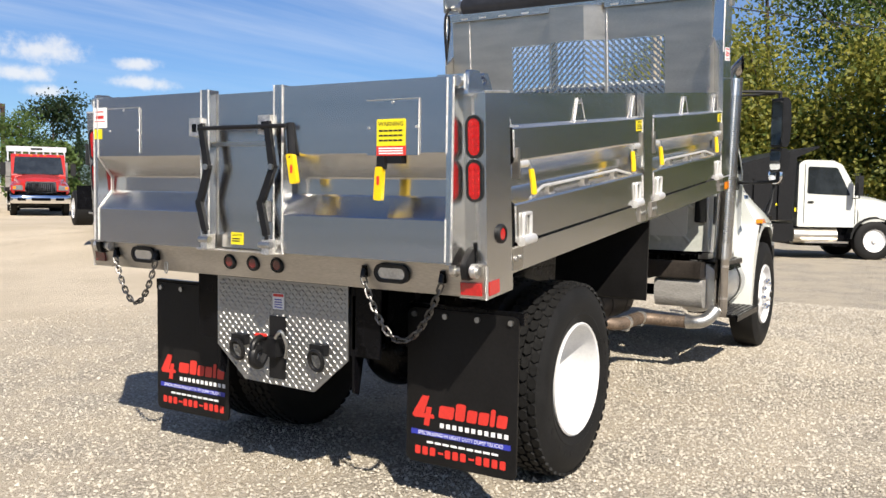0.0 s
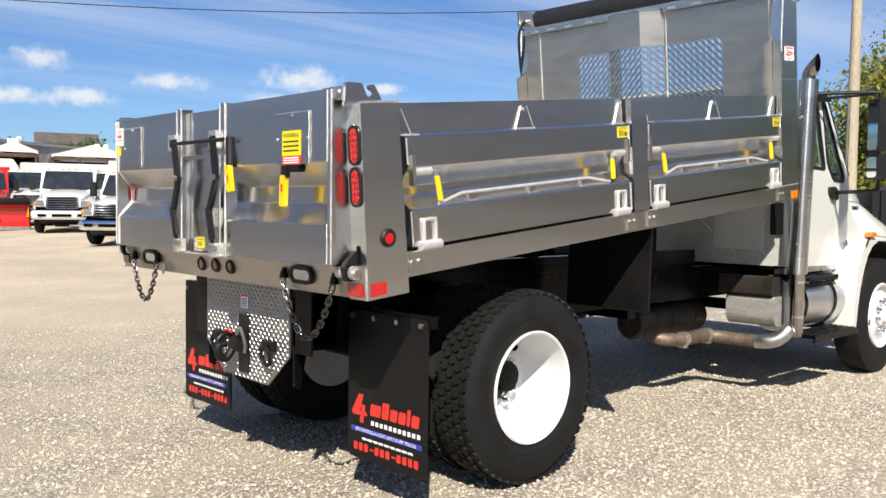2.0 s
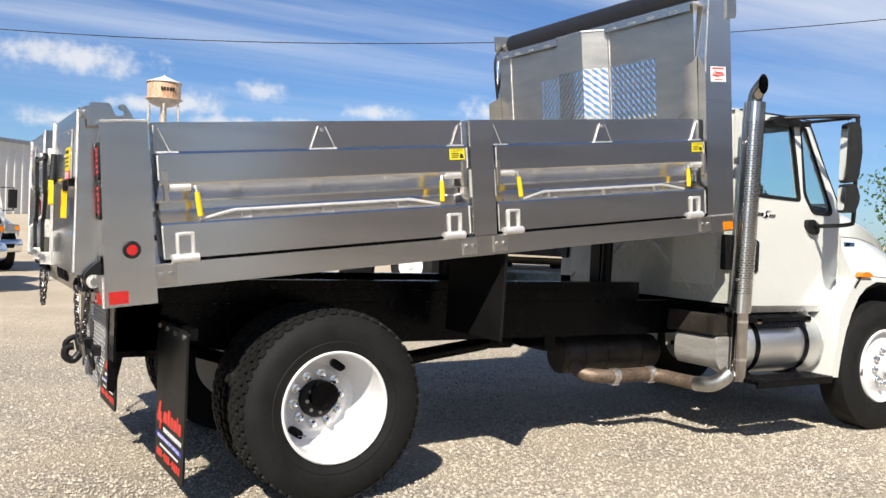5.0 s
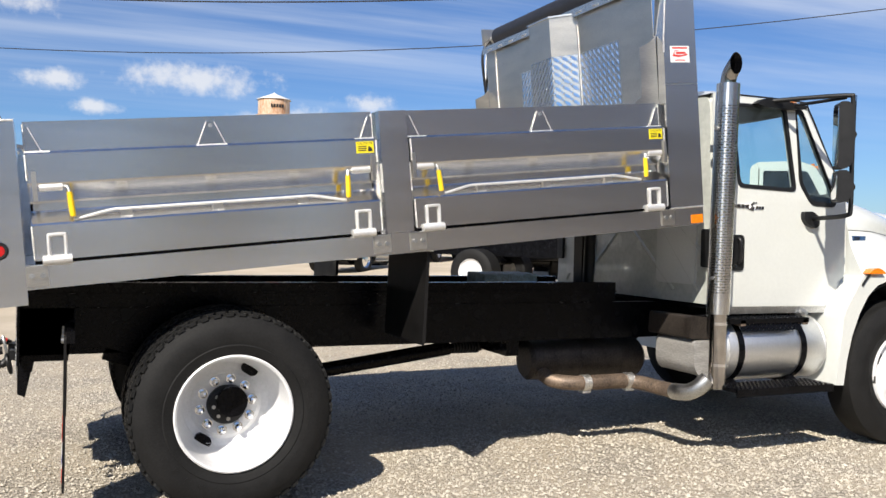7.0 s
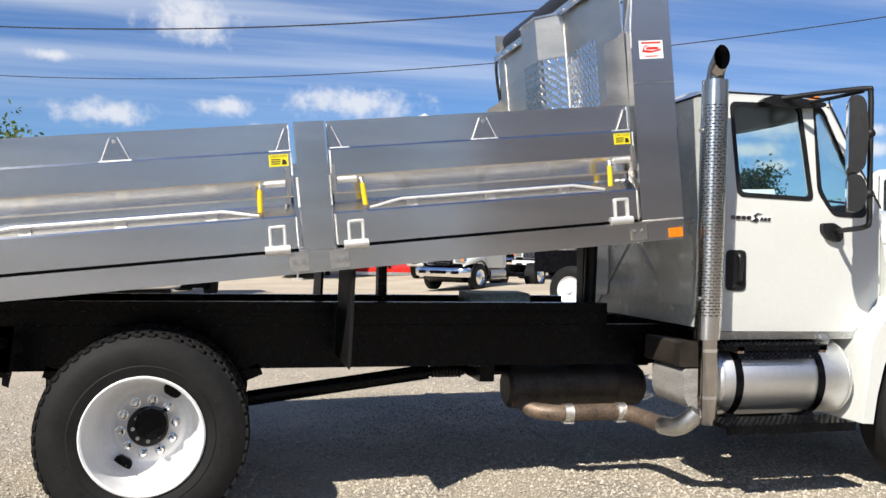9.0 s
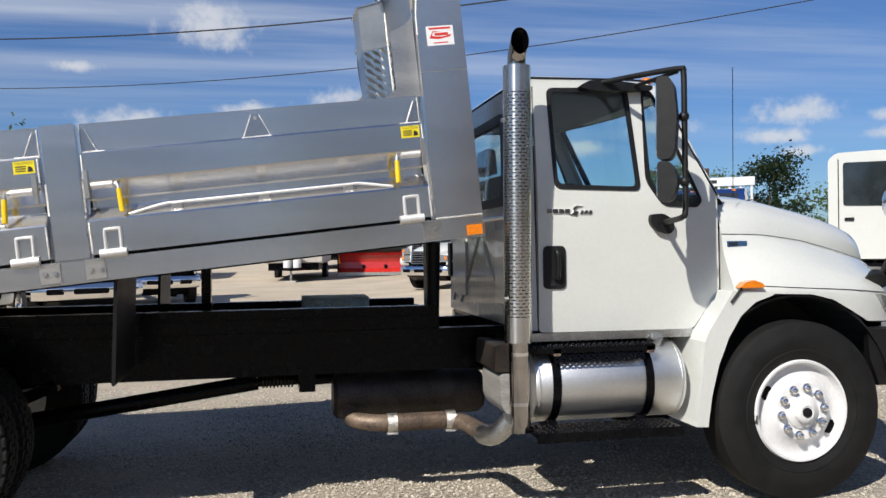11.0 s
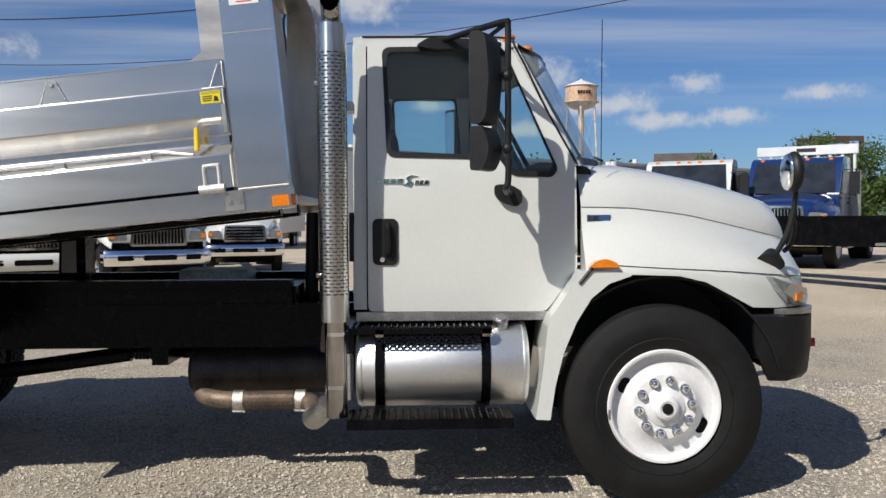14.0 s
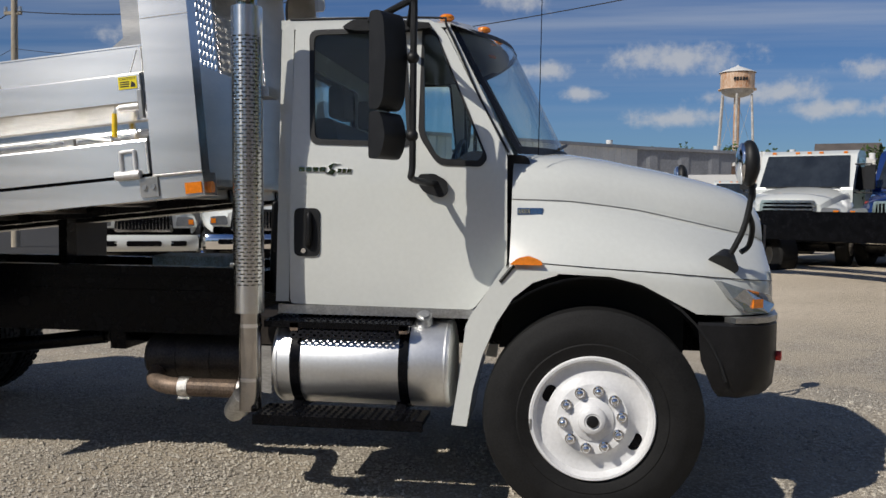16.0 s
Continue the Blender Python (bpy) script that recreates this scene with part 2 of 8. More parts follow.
SEAT = material("grey_seat_cloth", (0.10, 0.10, 0.105), 0.9, vary=0.2, bump=0.1)
BLUE = material("blue_truck_paint", (0.007, 0.028, 0.13), 0.2, coat=0.7, vary=0.05, rough_vary=0.05)
RED_PAINT = material("red_truck_paint", (0.45, 0.022, 0.016), 0.25, coat=0.6, vary=0.06, rough_vary=0.05)


# ---- mesh helpers ----
def part(name, bm, mat, parent=None, label="", m=None, smooth=False, bevel=0.0, kind=""):
    """Links a bmesh as one mesh object under a thing or a part."""
    if m is not None:
        bm.transform(m)
    if bevel:
        es = [e for e in bm.edges if len(e.link_faces) == 2 and e.calc_face_angle(0) > 0.5]
        bmesh.ops.bevel(bm, geom=es, offset=bevel, segments=2, profile=0.6, affect="EDGES", clamp_overlap=True)
    bmesh.ops.recalc_face_normals(bm, faces=bm.faces)
    me = bpy.data.meshes.new(name)
    bm.to_mesh(me)
    bm.free()
    if smooth:
        me.shade_smooth()
        me.set_sharp_from_angle(angle=radians(35))
    me.materials.append(mat)
    ob = new(name, me)
    if parent is not None:
        ob.parent = parent
        ob.matrix_parent_inverse = parent.matrix_world.inverted()
    return tagged(ob, label, kind=kind)


def split(name, bm, mat, parent, m=None, label="", **k):
    """Links every loose piece of a bmesh as a part of its own."""
    bm.verts.index_update()
    seen = set()
    for v0 in bm.verts:
        if v0.index in seen:
            continue
        group, todo = [], [v0]
        seen.add(v0.index)
        while todo:
            v = todo.pop()
            group.append(v)
            for e in v.link_edges:
                w = e.other_vert(v)
                if w.index not in seen:
                    seen.add(w.index)
                    todo.append(w)
        one = bmesh.new()
        to = {v.index: one.verts.new(v.co) for v in group}
        for f in {f for v in group for f in v.link_faces}:
            one.faces.new([to[v.index] for v in f.verts])
        part(name, one, mat, parent, label, m, **k)
    bm.free()


def empty(name, at, label, category, group=""):
    ob = new(name)
    ob.location = at
    ob.empty_display_size = 0.2
    bpy.context.view_layer.update()
    return tagged(ob, label, category, group)


def B():
    return bmesh.new()


def box(bm, x0, x1, y0, y1, z0, z1):
    vs = [bm.verts.new((x, y, z)) for x in (x0, x1) for y in (y0, y1) for z in (z0, z1)]
    for f in ((0, 1, 3, 2), (4, 6, 7, 5), (0, 4, 5, 1), (2, 3, 7, 6), (0, 2, 6, 4), (1, 5, 7, 3)):
        bm.faces.new([vs[i] for i in f])
    return bm


def prism(bm, pts, axis, a0, a1):
    """A closed outline extruded along an axis; the outline is in the other two axes, in order."""
    def at(p, a):
        return {"x": (a, p[0], p[1]), "y": (p[0], a, p[1]), "z": (p[0], p[1], a)}[axis]
    lo = [bm.verts.new(at(p, a0)) for p in pts]
    hi = [bm.verts.new(at(p, a1)) for p in pts]
    k = len(pts)
    bm.faces.new(lo[::-1])
    bm.faces.new(hi)
    for i in range(k):
        bm.faces.new((lo[i], lo[(i + 1) % k], hi[(i + 1) % k], hi[i]))
    return bm


def sheet(bm, pts, axis, a0, a1, thick):
    """An open profile extruded along an axis, with a thickness."""
    pts = [Vector(p) for p in pts]
    off = []
    for i, p in enumerate(pts):
        d = (pts[min(i + 1, len(pts) - 1)] - pts[max(i - 1, 0)]).normalized()
        off.append(p + Vector((-d.y, d.x)) * thick)
    return prism(bm, [tuple(p) for p in pts] + [tuple(p) for p in off[::-1]], axis, a0, a1)


def cyl(bm, p0, p1, r, seg=24, r2=None, caps=True):
    p0, p1 = Vector(p0), Vector(p1)
    d = p1 - p0
    m = Matrix.Translation((p0 + p1) / 2) @ d.to_track_quat("Z", "Y").to_matrix().to_4x4()
    bmesh.ops.create_cone(bm, cap_ends=caps, segments=seg, radius1=r, radius2=r if r2 is None else r2, depth=d.length, matrix=m)
    return bm


def tube(bm, pts, r, seg=10, closed=False):
    """A round bar along a path."""
    pts = [Vector(p) for p in pts]
    k = len(pts)
    rings, up = [], None
    for i, p in enumerate(pts):
        a, b = (pts[(i - 1) % k], pts[(i + 1) % k]) if closed else (pts[max(i - 1, 0)], pts[min(i + 1, k - 1)])
        d = (b - a).normalized()
        if up is None:
            up = d.orthogonal().normalized()
        up = (up - d * up.dot(d)).normalized()
        s = d.cross(up)
        rr = r[i] if isinstance(r, (list, tuple)) else r
        rings.append([bm.verts.new(p + (up * math.cos(t) + s * math.sin(t)) * rr) for t in [2 * math.pi * j / seg for j in range(seg)]])
    for i in range(k if closed else k - 1):
        a, b = rings[i], rings[(i + 1) % k]
        for j in range(seg):
            bm.faces.new((a[j], a[(j + 1) % seg], b[(j + 1) % seg], b[j]))
    if not closed:
        bm.faces.new(rings[0][::-1])
        bm.faces.new(rings[-1])
    return bm


def arc(centre, r, a0, a1, n):
    return [(centre[0] + r * math.cos(a0 + (a1 - a0) * i / n), centre[1] + r * math.sin(a0 + (a1 - a0) * i / n)) for i in range(n + 1)]


def smooth_path(pts, n=6):
    """A Catmull-Rom line through points."""
    pts = [Vector(p) for p in pts]
    res = []
    for i in range(len(pts) - 1):
        p0, p1, p2, p3 = pts[max(i - 1, 0)], pts[i], pts[i + 1], pts[min(i + 2, len(pts) - 1)]
        for j in range(n):
            t = j / n
            res.append(0.5 * ((2 * p1) + (p2 - p0) * t + (2 * p0 - 5 * p1 + 4 * p2 - p3) * t * t + (3 * p1 - p0 - 3 * p2 + p3) * t ** 3))
    return res + [pts[-1]]


def revolve(bm, prof, axis_at, seg=64, axis="y"):
    """A profile of (radius, along) turned round an axis parallel to y through (x, z)."""
    x0, z0 = axis_at
    rings = []
    for r, a in prof:
        rings.append([bm.verts.new((x0 + r * math.cos(2 * math.pi * j / seg), a, z0 + r * math.sin(2 * math.pi * j / seg))) for j in range(seg)])
    for i in range(len(prof) - 1):
        for j in range(seg):
            k = (j + 1) % seg
            bm.faces.new((rings[i][j], rings[i][k], rings[i + 1][k], rings[i + 1][j]))
    return bm


def holed(bm, outer, holes, place, thick):
    """A flat outline with holes, placed by place(a, b, depth) and given a thickness."""
    edges = []
    loops = []
    for loop in [outer] + holes:
        vs = [bm.verts.new(place(a, b, 0)) for a, b in loop]
        loops.append(vs)
        for i in range(len(vs)):
            edges.append(bm.edges.new((vs[i], vs[(i + 1) % len(vs)])))
    res = bmesh.ops.triangle_fill(bm, use_beauty=True, use_dissolve=False, edges=edges)
    faces = [g for g in res["geom"] if isinstance(g, bmesh.types.BMFace)]
    back = {}
    for vs, loop in zip(loops, [outer] + holes):
        for v, (a, b) in zip(vs, loop):
            back[v] = bm.verts.new(place(a, b, thick))
    for f in faces:
        bm.faces.new([back[v] for v in reversed(f.verts)])
    for vs in loops:
        for i in range(len(vs)):
            a, b = vs[i], vs[(i + 1) % len(vs)]
            bm.faces.new((a, b, back[b], back[a]))
    return bm


def rounded(pts, r, n=4):
    """An outline with its corners rounded."""
    res = []
    k = len(pts)
    for i in range(k):
        p, a, b = Vector(pts[i]), Vector(pts[i - 1]), Vector(pts[(i + 1) % k])
        rr = min(r, (a - p).length * 0.45, (b - p).length * 0.45)
        s, e2 = p + (a - p).normalized() * rr, p + (b - p).normalized() * rr
        for j in range(n + 1):
            t = j / n
            res.append(tuple((1 - t) ** 2 * s + 2 * t * (1 - t) * p + t * t * e2))
    return res


def oval(c, w, h, n=20):
    """A stadium outline, w across and h high."""
    r = min(w, h) / 2
    dx, dy = w / 2 - r, h / 2 - r
    res = []
    for j in range(n):
        a = 2 * math.pi * j / n
        ca, sa = math.cos(a), math.sin(a)
        res.append((c[0] + r * ca + (dx if ca >= 0 else -dx), c[1] + r * sa + (dy if sa >= 0 else -dy)))
    return res


def lettering(text, size, m, mat, parent, label="", name="lettering", depth=0.0015, squeeze=1.0):
    """Words in the built-in font as a mesh, centred, lying in m's x-y plane."""
    cu = bpy.data.curves.new(name, "FONT")
    cu.body, cu.size, cu.align_x, cu.align_y, cu.extrude = text, size, "CENTER", "CENTER", depth
    cu.resolution_u = 2
    tmp = bpy.data.objects.new(name, cu)
    scene.collection.objects.link(tmp)
    bpy.context.view_layer.update()
    me = bpy.data.meshes.new_from_object(tmp.evaluated_get(bpy.context.evaluated_depsgraph_get()))
    bpy.data.objects.remove(tmp)
    bm = B()
    bm.from_mesh(me)
    bm.transform(Matrix.Diagonal((squeeze, 1, 1, 1)))
    return part(name, bm, mat, parent, label, m)


def plane_matrix(at, right, up):
    r, u = Vector(right).normalized(), Vector(up).normalized()
    n = r.cross(u)
    return Matrix(((r.x, u.x, n.x, at[0]), (r.y, u.y, n.y, at[1]), (r.z, u.z, n.z, at[2]), (0, 0, 0, 1)))


# ---- ground ----
def ease(v, a, b):
    """0 below a, 1 above b, smooth between."""
    t = min(max((v - a) / (b - a), 0.0), 1.0)
    return t * t * (3 - 2 * t)


def rise(x, y):
    """The yard climbs gently beyond the truck, and to a low bank where the trucks ahead of it stand."""
    low = -0.036 - 0.02 / (1 + math.exp(min(max((x - 1.6) * 3.0, -40), 40)))
    bank = 0.42 * ease(x, 5, 10) * ease(y, 1, 12) * (1 - 0.6 * ease(y, 16, 28))
    far = 1.9 * (1 - math.exp(-(max(0.0, y - 9.0) / 95) ** 1.5))
    return low + bank + far


def ground_material():
    m = bpy.data.materials.new("crushed_limestone_yard")
    m.use_nodes = True
    n, l = m.node_tree.nodes, m.node_tree.links
    p = n["Principled BSDF"]
    p.inputs["Roughness"].default_value = 0.95
    p.inputs["Specular IOR Level"].default_value = 0.15
    geo = n.new("ShaderNodeNewGeometry")

    def noise_tex(scale, detail, rough=0.55):
        k = n.new("ShaderNodeTexNoise")
        k.inputs["Scale"].default_value, k.inputs["Detail"].default_value, k.inputs["Roughness"].default_value = scale, detail, rough
        l.new(geo.outputs["Position"], k.inputs["Vector"])
        return k

    def mix(fac, a, b):
        k = n.new("ShaderNodeMix")
        k.data_type = "RGBA"
        l.new(fac, k.inputs[0])
        for i, c in ((6, a), (7, b)):
            if isinstance(c, tuple):
                k.inputs[i].default_value = (*c, 1)
            else:
                l.new(c, k.inputs[i])
        return k.outputs[2]

    def remap(src, a, b, c=0.0, d=1.0):
        k = n.new("ShaderNodeMapRange")
        k.interpolation_type = "SMOOTHSTEP"
        for i, v in ((1, a), (2, b), (3, c), (4, d)):
            k.inputs[i].default_value = v
        l.new(src, k.inputs[0])
        return k.outputs[0]

    vor = n.new("ShaderNodeTexVoronoi")
    vor.inputs["Scale"].default_value, vor.inputs["Randomness"].default_value = 46, 1.0
    l.new(geo.outputs["Position"], vor.inputs["Vector"])
    sepc = n.new("ShaderNodeSeparateColor")
    l.new(vor.outputs["Color"], sepc.inputs[0])
    stone = mix(sepc.outputs[0], (0.26, 0.235, 0.20), (0.56, 0.515, 0.435))
    gap = remap(vor.outputs["Distance"], 0.35, 0.75)
    stone = mix(gap, stone, (0.22, 0.195, 0.16))
    fines = mix(noise_tex(55, 6, 0.7).outputs["Fac"], (0.33, 0.28, 0.21), (0.55, 0.48, 0.38))
    patches = noise_tex(0.45, 5).outputs["Fac"]
    cover = remap(noise_tex(1.3, 4).outputs["Fac"], 0.38, 0.62, 0.15, 0.75)
    gravel = mix(cover, stone, fines)
    packed = mix(remap(patches, 0.35, 0.7), (0.47, 0.40, 0.305), (0.58, 0.50, 0.39))
    packed = mix(remap(noise_tex(3.5, 6).outputs["Fac"], 0.60, 0.75, 0, 0.45), packed, (0.27, 0.23, 0.18))
    packed = mix(remap(noise_tex(26, 5, 0.7).outputs["Fac"], 0.35, 0.7, 0, 0.35), packed, (0.36, 0.31, 0.24))
    sep2 = n.new("ShaderNodeSeparateXYZ")
    l.new(geo.outputs["Position"], sep2.inputs[0])
    add = n.new("ShaderNodeMath")
    add.operation = "MULTIPLY_ADD"
    add.inputs[1].default_value = 4.0
    l.new(noise_tex(0.35, 4).outputs["Fac"], add.inputs[0])
    l.new(sep2.outputs["Y"], add.inputs[2])
    far = remap(add.outputs[0], 5.0, 9.5)
    # dark ground added beyond x -8, unseen, to darken what the tailgate reflects
    road = remap(sep2.outputs["X"], -8.6, -7.4, 1.0, 0.0)
    dark_ground = mix(noise_tex(70, 4, 0.7).outputs["Fac"], (0.035, 0.035, 0.036), (0.075, 0.073, 0.07))
    l.new(mix(road, mix(far, gravel, packed), dark_ground), p.inputs["Base Color"])
    hgt = n.new("ShaderNodeMath")
    hgt.operation = "MULTIPLY_ADD"
    hgt.inputs[1].default_value = -0.8
    l.new(vor.outputs["Distance"], hgt.inputs[0])
    l.new(noise_tex(130, 4, 0.7).outputs["Fac"], hgt.inputs[2])
    bp = n.new("ShaderNodeBump")
    bp.inputs["Strength"].default_value, bp.inputs["Distance"].default_value = 0.7, 0.014
    l.new(hgt.outputs[0], bp.inputs["Height"])
    l.new(bp.outputs[0], p.inputs["Normal"])
    return m


GROUND = ground_material()


def build_ground():
    k = 70
    xs = [1.0 + 6.0 * math.sinh(7.0 * (i / k)) / 3.6 if i >= 0 else 1.0 - 6.0 * math.sinh(7.0 * (-i / k)) / 3.6 for i in range(-k, k + 1)]
    ys = xs
    bm = B()
    grid = [[bm.verts.new((x, y, rise(x, y) + (0.008 * noise.noise((x * 0.6, y * 0.6, 0)) if abs(x) < 40 and abs(y) < 40 else 0) - 0.004)) for y in ys] for x in xs]
    for i in range(len(xs) - 1):
        for j in range(len(ys) - 1):
            bm.faces.new((grid[i][j], grid[i + 1][j], grid[i + 1][j + 1], grid[i][j + 1]))
    ob = part("ground", bm, GROUND, None, "pale crushed limestone gravel yard with packed dirt beyond", smooth=True, kind="structure")
    return tagged(ob, category="ground")


build_ground()

# ---- the dump truck ----
C = 0.07                                   # the truck's middle line in y
RIGHT, LEFT = -1.0, 1.0
PITCH = 6.0                                # the dump body is part raised
BODY = pose(-1.27, 0, 1.13, 0, -PITCH, 0)  # body frame: x forward, z up
GATE = pose(-1.264, 0, 1.124)              # the tailgate hangs upright from its top pivots
GATE_UP = GATE @ Matrix.Translation((-0.034, 0.022, 0))
GATE_MID = GATE @ Matrix.Translation((0, 0.105, 0))
truck = empty("dump_truck", (1.0, C, 0), "white medium-duty dump truck with raised aluminium tipper body on gravel", "truck")


def mirror_y(m=None):
    mm = Matrix.Translation((0, 2 * C, 0)) @ Matrix.Diagonal((1, -1, 1, 1))
    return mm if m is None else mm @ m


GATE_PROFILE = [(-1.165, 0.795), (-1.165, 0.660), (-1.170, 0.652), (-1.216, 0.650), (-1.220, 0.644), (-1.220, 0.505), (-1.216, 0.497),
                (-1.135, 0.420), (-1.130, 0.410), (-1.130, 0.375), (-1.134, 0.366), (-1.216, 0.312), (-1.220, 0.303), (-1.220, 0.135)]


def side_gate(u0, u1, side, latches):
    m = BODY if side < 0 else mirror_y() @ BODY
    gate = part("side_gate", sheet(B(), GATE_PROFILE, "x", u0, u1, 0.03), ALU, truck, "folded brushed aluminium drop side", m)
    bm = B()                                # flat ends that close the folds
    for u in (u0, u1 - 0.012):
        prism(bm, [(-1.155, 0.795), (-1.155, 0.655), (-1.214, 0.645), (-1.214, 0.50), (-1.13, 0.415), (-1.13, 0.37), (-1.214, 0.305), (-1.214, 0.135), (-1.08, 0.135), (-1.08, 0.795)], "x", u, u + 0.012)
    split("end_cap", bm, ALU, gate, m)
    # black strip fills the slit under the gate, in place of its shade
    part("gap_shade", box(B(), u0, u1, -1.200, -1.11, 0.108, 0.150), BLACK, gate, "black strip standing for the shade in the hinge gap", m)
    part("top_rail", box(B(), u0, u1, -1.168, -1.10, 0.795, 0.803), ALU, gate, m=m)
    for u in (u0, u1):
        bm = B()
        tube(bm, [(u, -1.221, 0.64), (u, -1.221, 0.52)], 0.005, 6)
        tube(bm, [(u, -1.221, 0.30), (u, -1.221, 0.14)], 0.005, 6)
        tube(bm, [(u, -1.17, 0.65), (u, -1.17, 0.79)], 0.004, 6)
        split("weld_bead", bm, WELD, gate, m)
    part("weld_bead", tube(B(), [(u0, -1.19, 0.653), (u0 + 0.11, -1.19, 0.653)], 0.006, 6), WELD, gate, m=m)
    part("weld_bead", tube(B(), [(u1 - 0.11, -1.19, 0.653), (u1, -1.19, 0.653)], 0.006, 6), WELD, gate, m=m)
    mid = (u0 + u1) / 2
    for k, us in enumerate((u0 + 0.002, mid, u1 - 0.002)):   # pressed gussets on the top flange
        lo, hi = (0.0 if k == 0 else 0.072), (0.0 if k == 2 else 0.072)
        tl, th = (0.0 if k == 0 else 0.02), (0.0 if k == 2 else 0.02)
        bm = B()
        a = [bm.verts.new(p) for p in ((us - lo, -1.174, 0.652), (us + hi, -1.174, 0.652), (us + th, -1.173, 0.775), (us - tl, -1.173, 0.775))]
        b = [bm.verts.new(p) for p in ((us - lo, -1.165, 0.652), (us + hi, -1.165, 0.652), (us + th, -1.164, 0.775), (us - tl, -1.164, 0.775))]
        bm.faces.new(a)
        bm.faces.new(b)
        for i in range(4):
            bm.faces.new((a[i], b[i], b[(i + 1) % 4], a[(i + 1) % 4]))
        # darker aluminium puts the gusset's darker reflection into its colour
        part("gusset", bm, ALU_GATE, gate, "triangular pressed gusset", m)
        bm = B()
        if k != 2:
            tube(bm, [(us + hi, -1.174, 0.655), (us + th, -1.173, 0.775)], 0.0026, 6)
        if k != 0:
            tube(bm, [(us - lo, -1.174, 0.655), (us - tl, -1.173, 0.775)], 0.0026, 6)
        tube(bm, [(us - lo - 0.006, -1.178, 0.656), (us + hi + 0.006, -1.178, 0.656)], 0.005, 6)
        split("weld_bead", bm, WELD, gate, m)
        if k == 1:
            part("bolt", cyl(B(), (us, -1.168, 0.757), (us, -1.182, 0.757), 0.010, 12), STEEL, gate, m=m)
    # tie-down rod on the lower shelf
    r0, r1 = u0 + 0.19, u1 - 0.19
    pts = smooth_path([(r0, -1.208, 0.322), (r0 + 0.03, -1.206, 0.327), (r0 + 0.17, -1.188, 0.356), (r0 + 0.25, -1.187, 0.358), ((r0 + r1) / 2, -1.187, 0.358), (r1 - 0.25, -1.187, 0.358), (r1 - 0.17, -1.188, 0.356), (r1 - 0.03, -1.206, 0.327), (r1, -1.208, 0.322)], 5)
    part("tie_rail", tube(B(), pts, 0.008, 8), ALU_CAST, gate, "bent aluminium tie rail", m, True)
    for us in (r0 + 0.24, (r0 + r1) / 2, r1 - 0.24):
        part("rail_bracket", box(B(), us - 0.026, us + 0.026, -1.204, -1.180, 0.318, 0.350), ALU_DULL, gate, m=m, bevel=0.003)
        part("weld_bead", tube(B(), [(us - 0.030, -1.207, 0.318), (us + 0.030, -1.207, 0.318)], 0.005, 6), WELD, gate, m=m)
    # hinges at the foot
    for us, inward in ((u0 + 0.075, 1), (u1 - 0.075, -1)):
        us += 0.03 * inward
        part("hinge_loop", tube(B(), smooth_path([(us - 0.038, -1.226, 0.15), (us - 0.036, -1.228, 0.245), (us - 0.025, -1.228, 0.255), (us + 0.03, -1.228, 0.255), (us + 0.038, -1.228, 0.245), (us + 0.036, -1.226, 0.15)], 4), 0.009, 8), ALU_CAST, gate, "welded square hinge loop", m, True)
        part("hinge_barrel", cyl(B(), (us - 0.07, -1.228, 0.135), (us + 0.06, -1.228, 0.135), 0.023, 14), ALU_CAST, gate, m=m, smooth=True)
        bx = us - 0.10 * inward
        part("hinge_plate", box(B(), bx - 0.048, bx + 0.048, -1.226, -1.214, 0.015, 0.112), ALU_DULL, gate, m=m, bevel=0.004)
        for du in (-0.024, 0.024):
            part("bolt", cyl(B(), (bx + du, -1.225, 0.065), (bx + du, -1.236, 0.065), 0.013, 12), STEEL, gate, m=m)
    # spring latches with dipped grips
    for us, inward in latches:
        part("latch_barrel", cyl(B(), (us - 0.052, -1.205, 0.483), (us + 0.052, -1.205, 0.483), 0.019, 14), ALU_CAST, gate, m=m, smooth=True)
        part("latch_pin", tube(B(), smooth_path([(us - 0.05 * inward, -1.205, 0.483), (us + 0.06 * inward, -1.205, 0.483), (us + 0.075 * inward, -1.21, 0.478), (us + 0.08 * inward, -1.217, 0.45)], 4), 0.0075, 8), STEEL, gate, m=m, smooth=True)
        part("latch_grip", tube(B(), [(us + 0.08 * inward, -1.217, 0.455), (us + 0.083 * inward, -1.223, 0.40), (us + 0.087 * inward, -1.227, 0.338), (us + 0.087 * inward, -1.227, 0.334)], [0.013, 0.014, 0.014, 0.006], 10), GRIP, gate, "yellow dipped vinyl grip", m, True)
        part("striker", box(B(), us - 0.07 * inward - 0.01, us - 0.07 * inward + 0.01, -1.232, -1.20, 0.42, 0.56), ALU_DULL, gate, m=m, bevel=0.005)
    if side < 0:
        part("caution_sticker", box(B(), u1 - 0.115, u1 - 0.015, -1.2225, -1.2195, 0.572, 0.635), YELLOW, gate, "yellow caution sticker", m)
        lettering("CAUTION", 0.019, m @ plane_matrix((u1 - 0.065, -1.2227, 0.624), (1, 0, 0), (0, 0, 1)), BLACK_PRINT, gate, depth=0.0006)
        bm = B()
        for k, (w0, w1) in enumerate(((0.020, 0.05), (0.018, 0.05), (0.016, 0.046))):
            z = 0.608 - 0.011 * k
            box(bm, u1 - 0.105, u1 - 0.105 + w1, -1.2232, -1.2222, z - 0.003, z + 0.003)
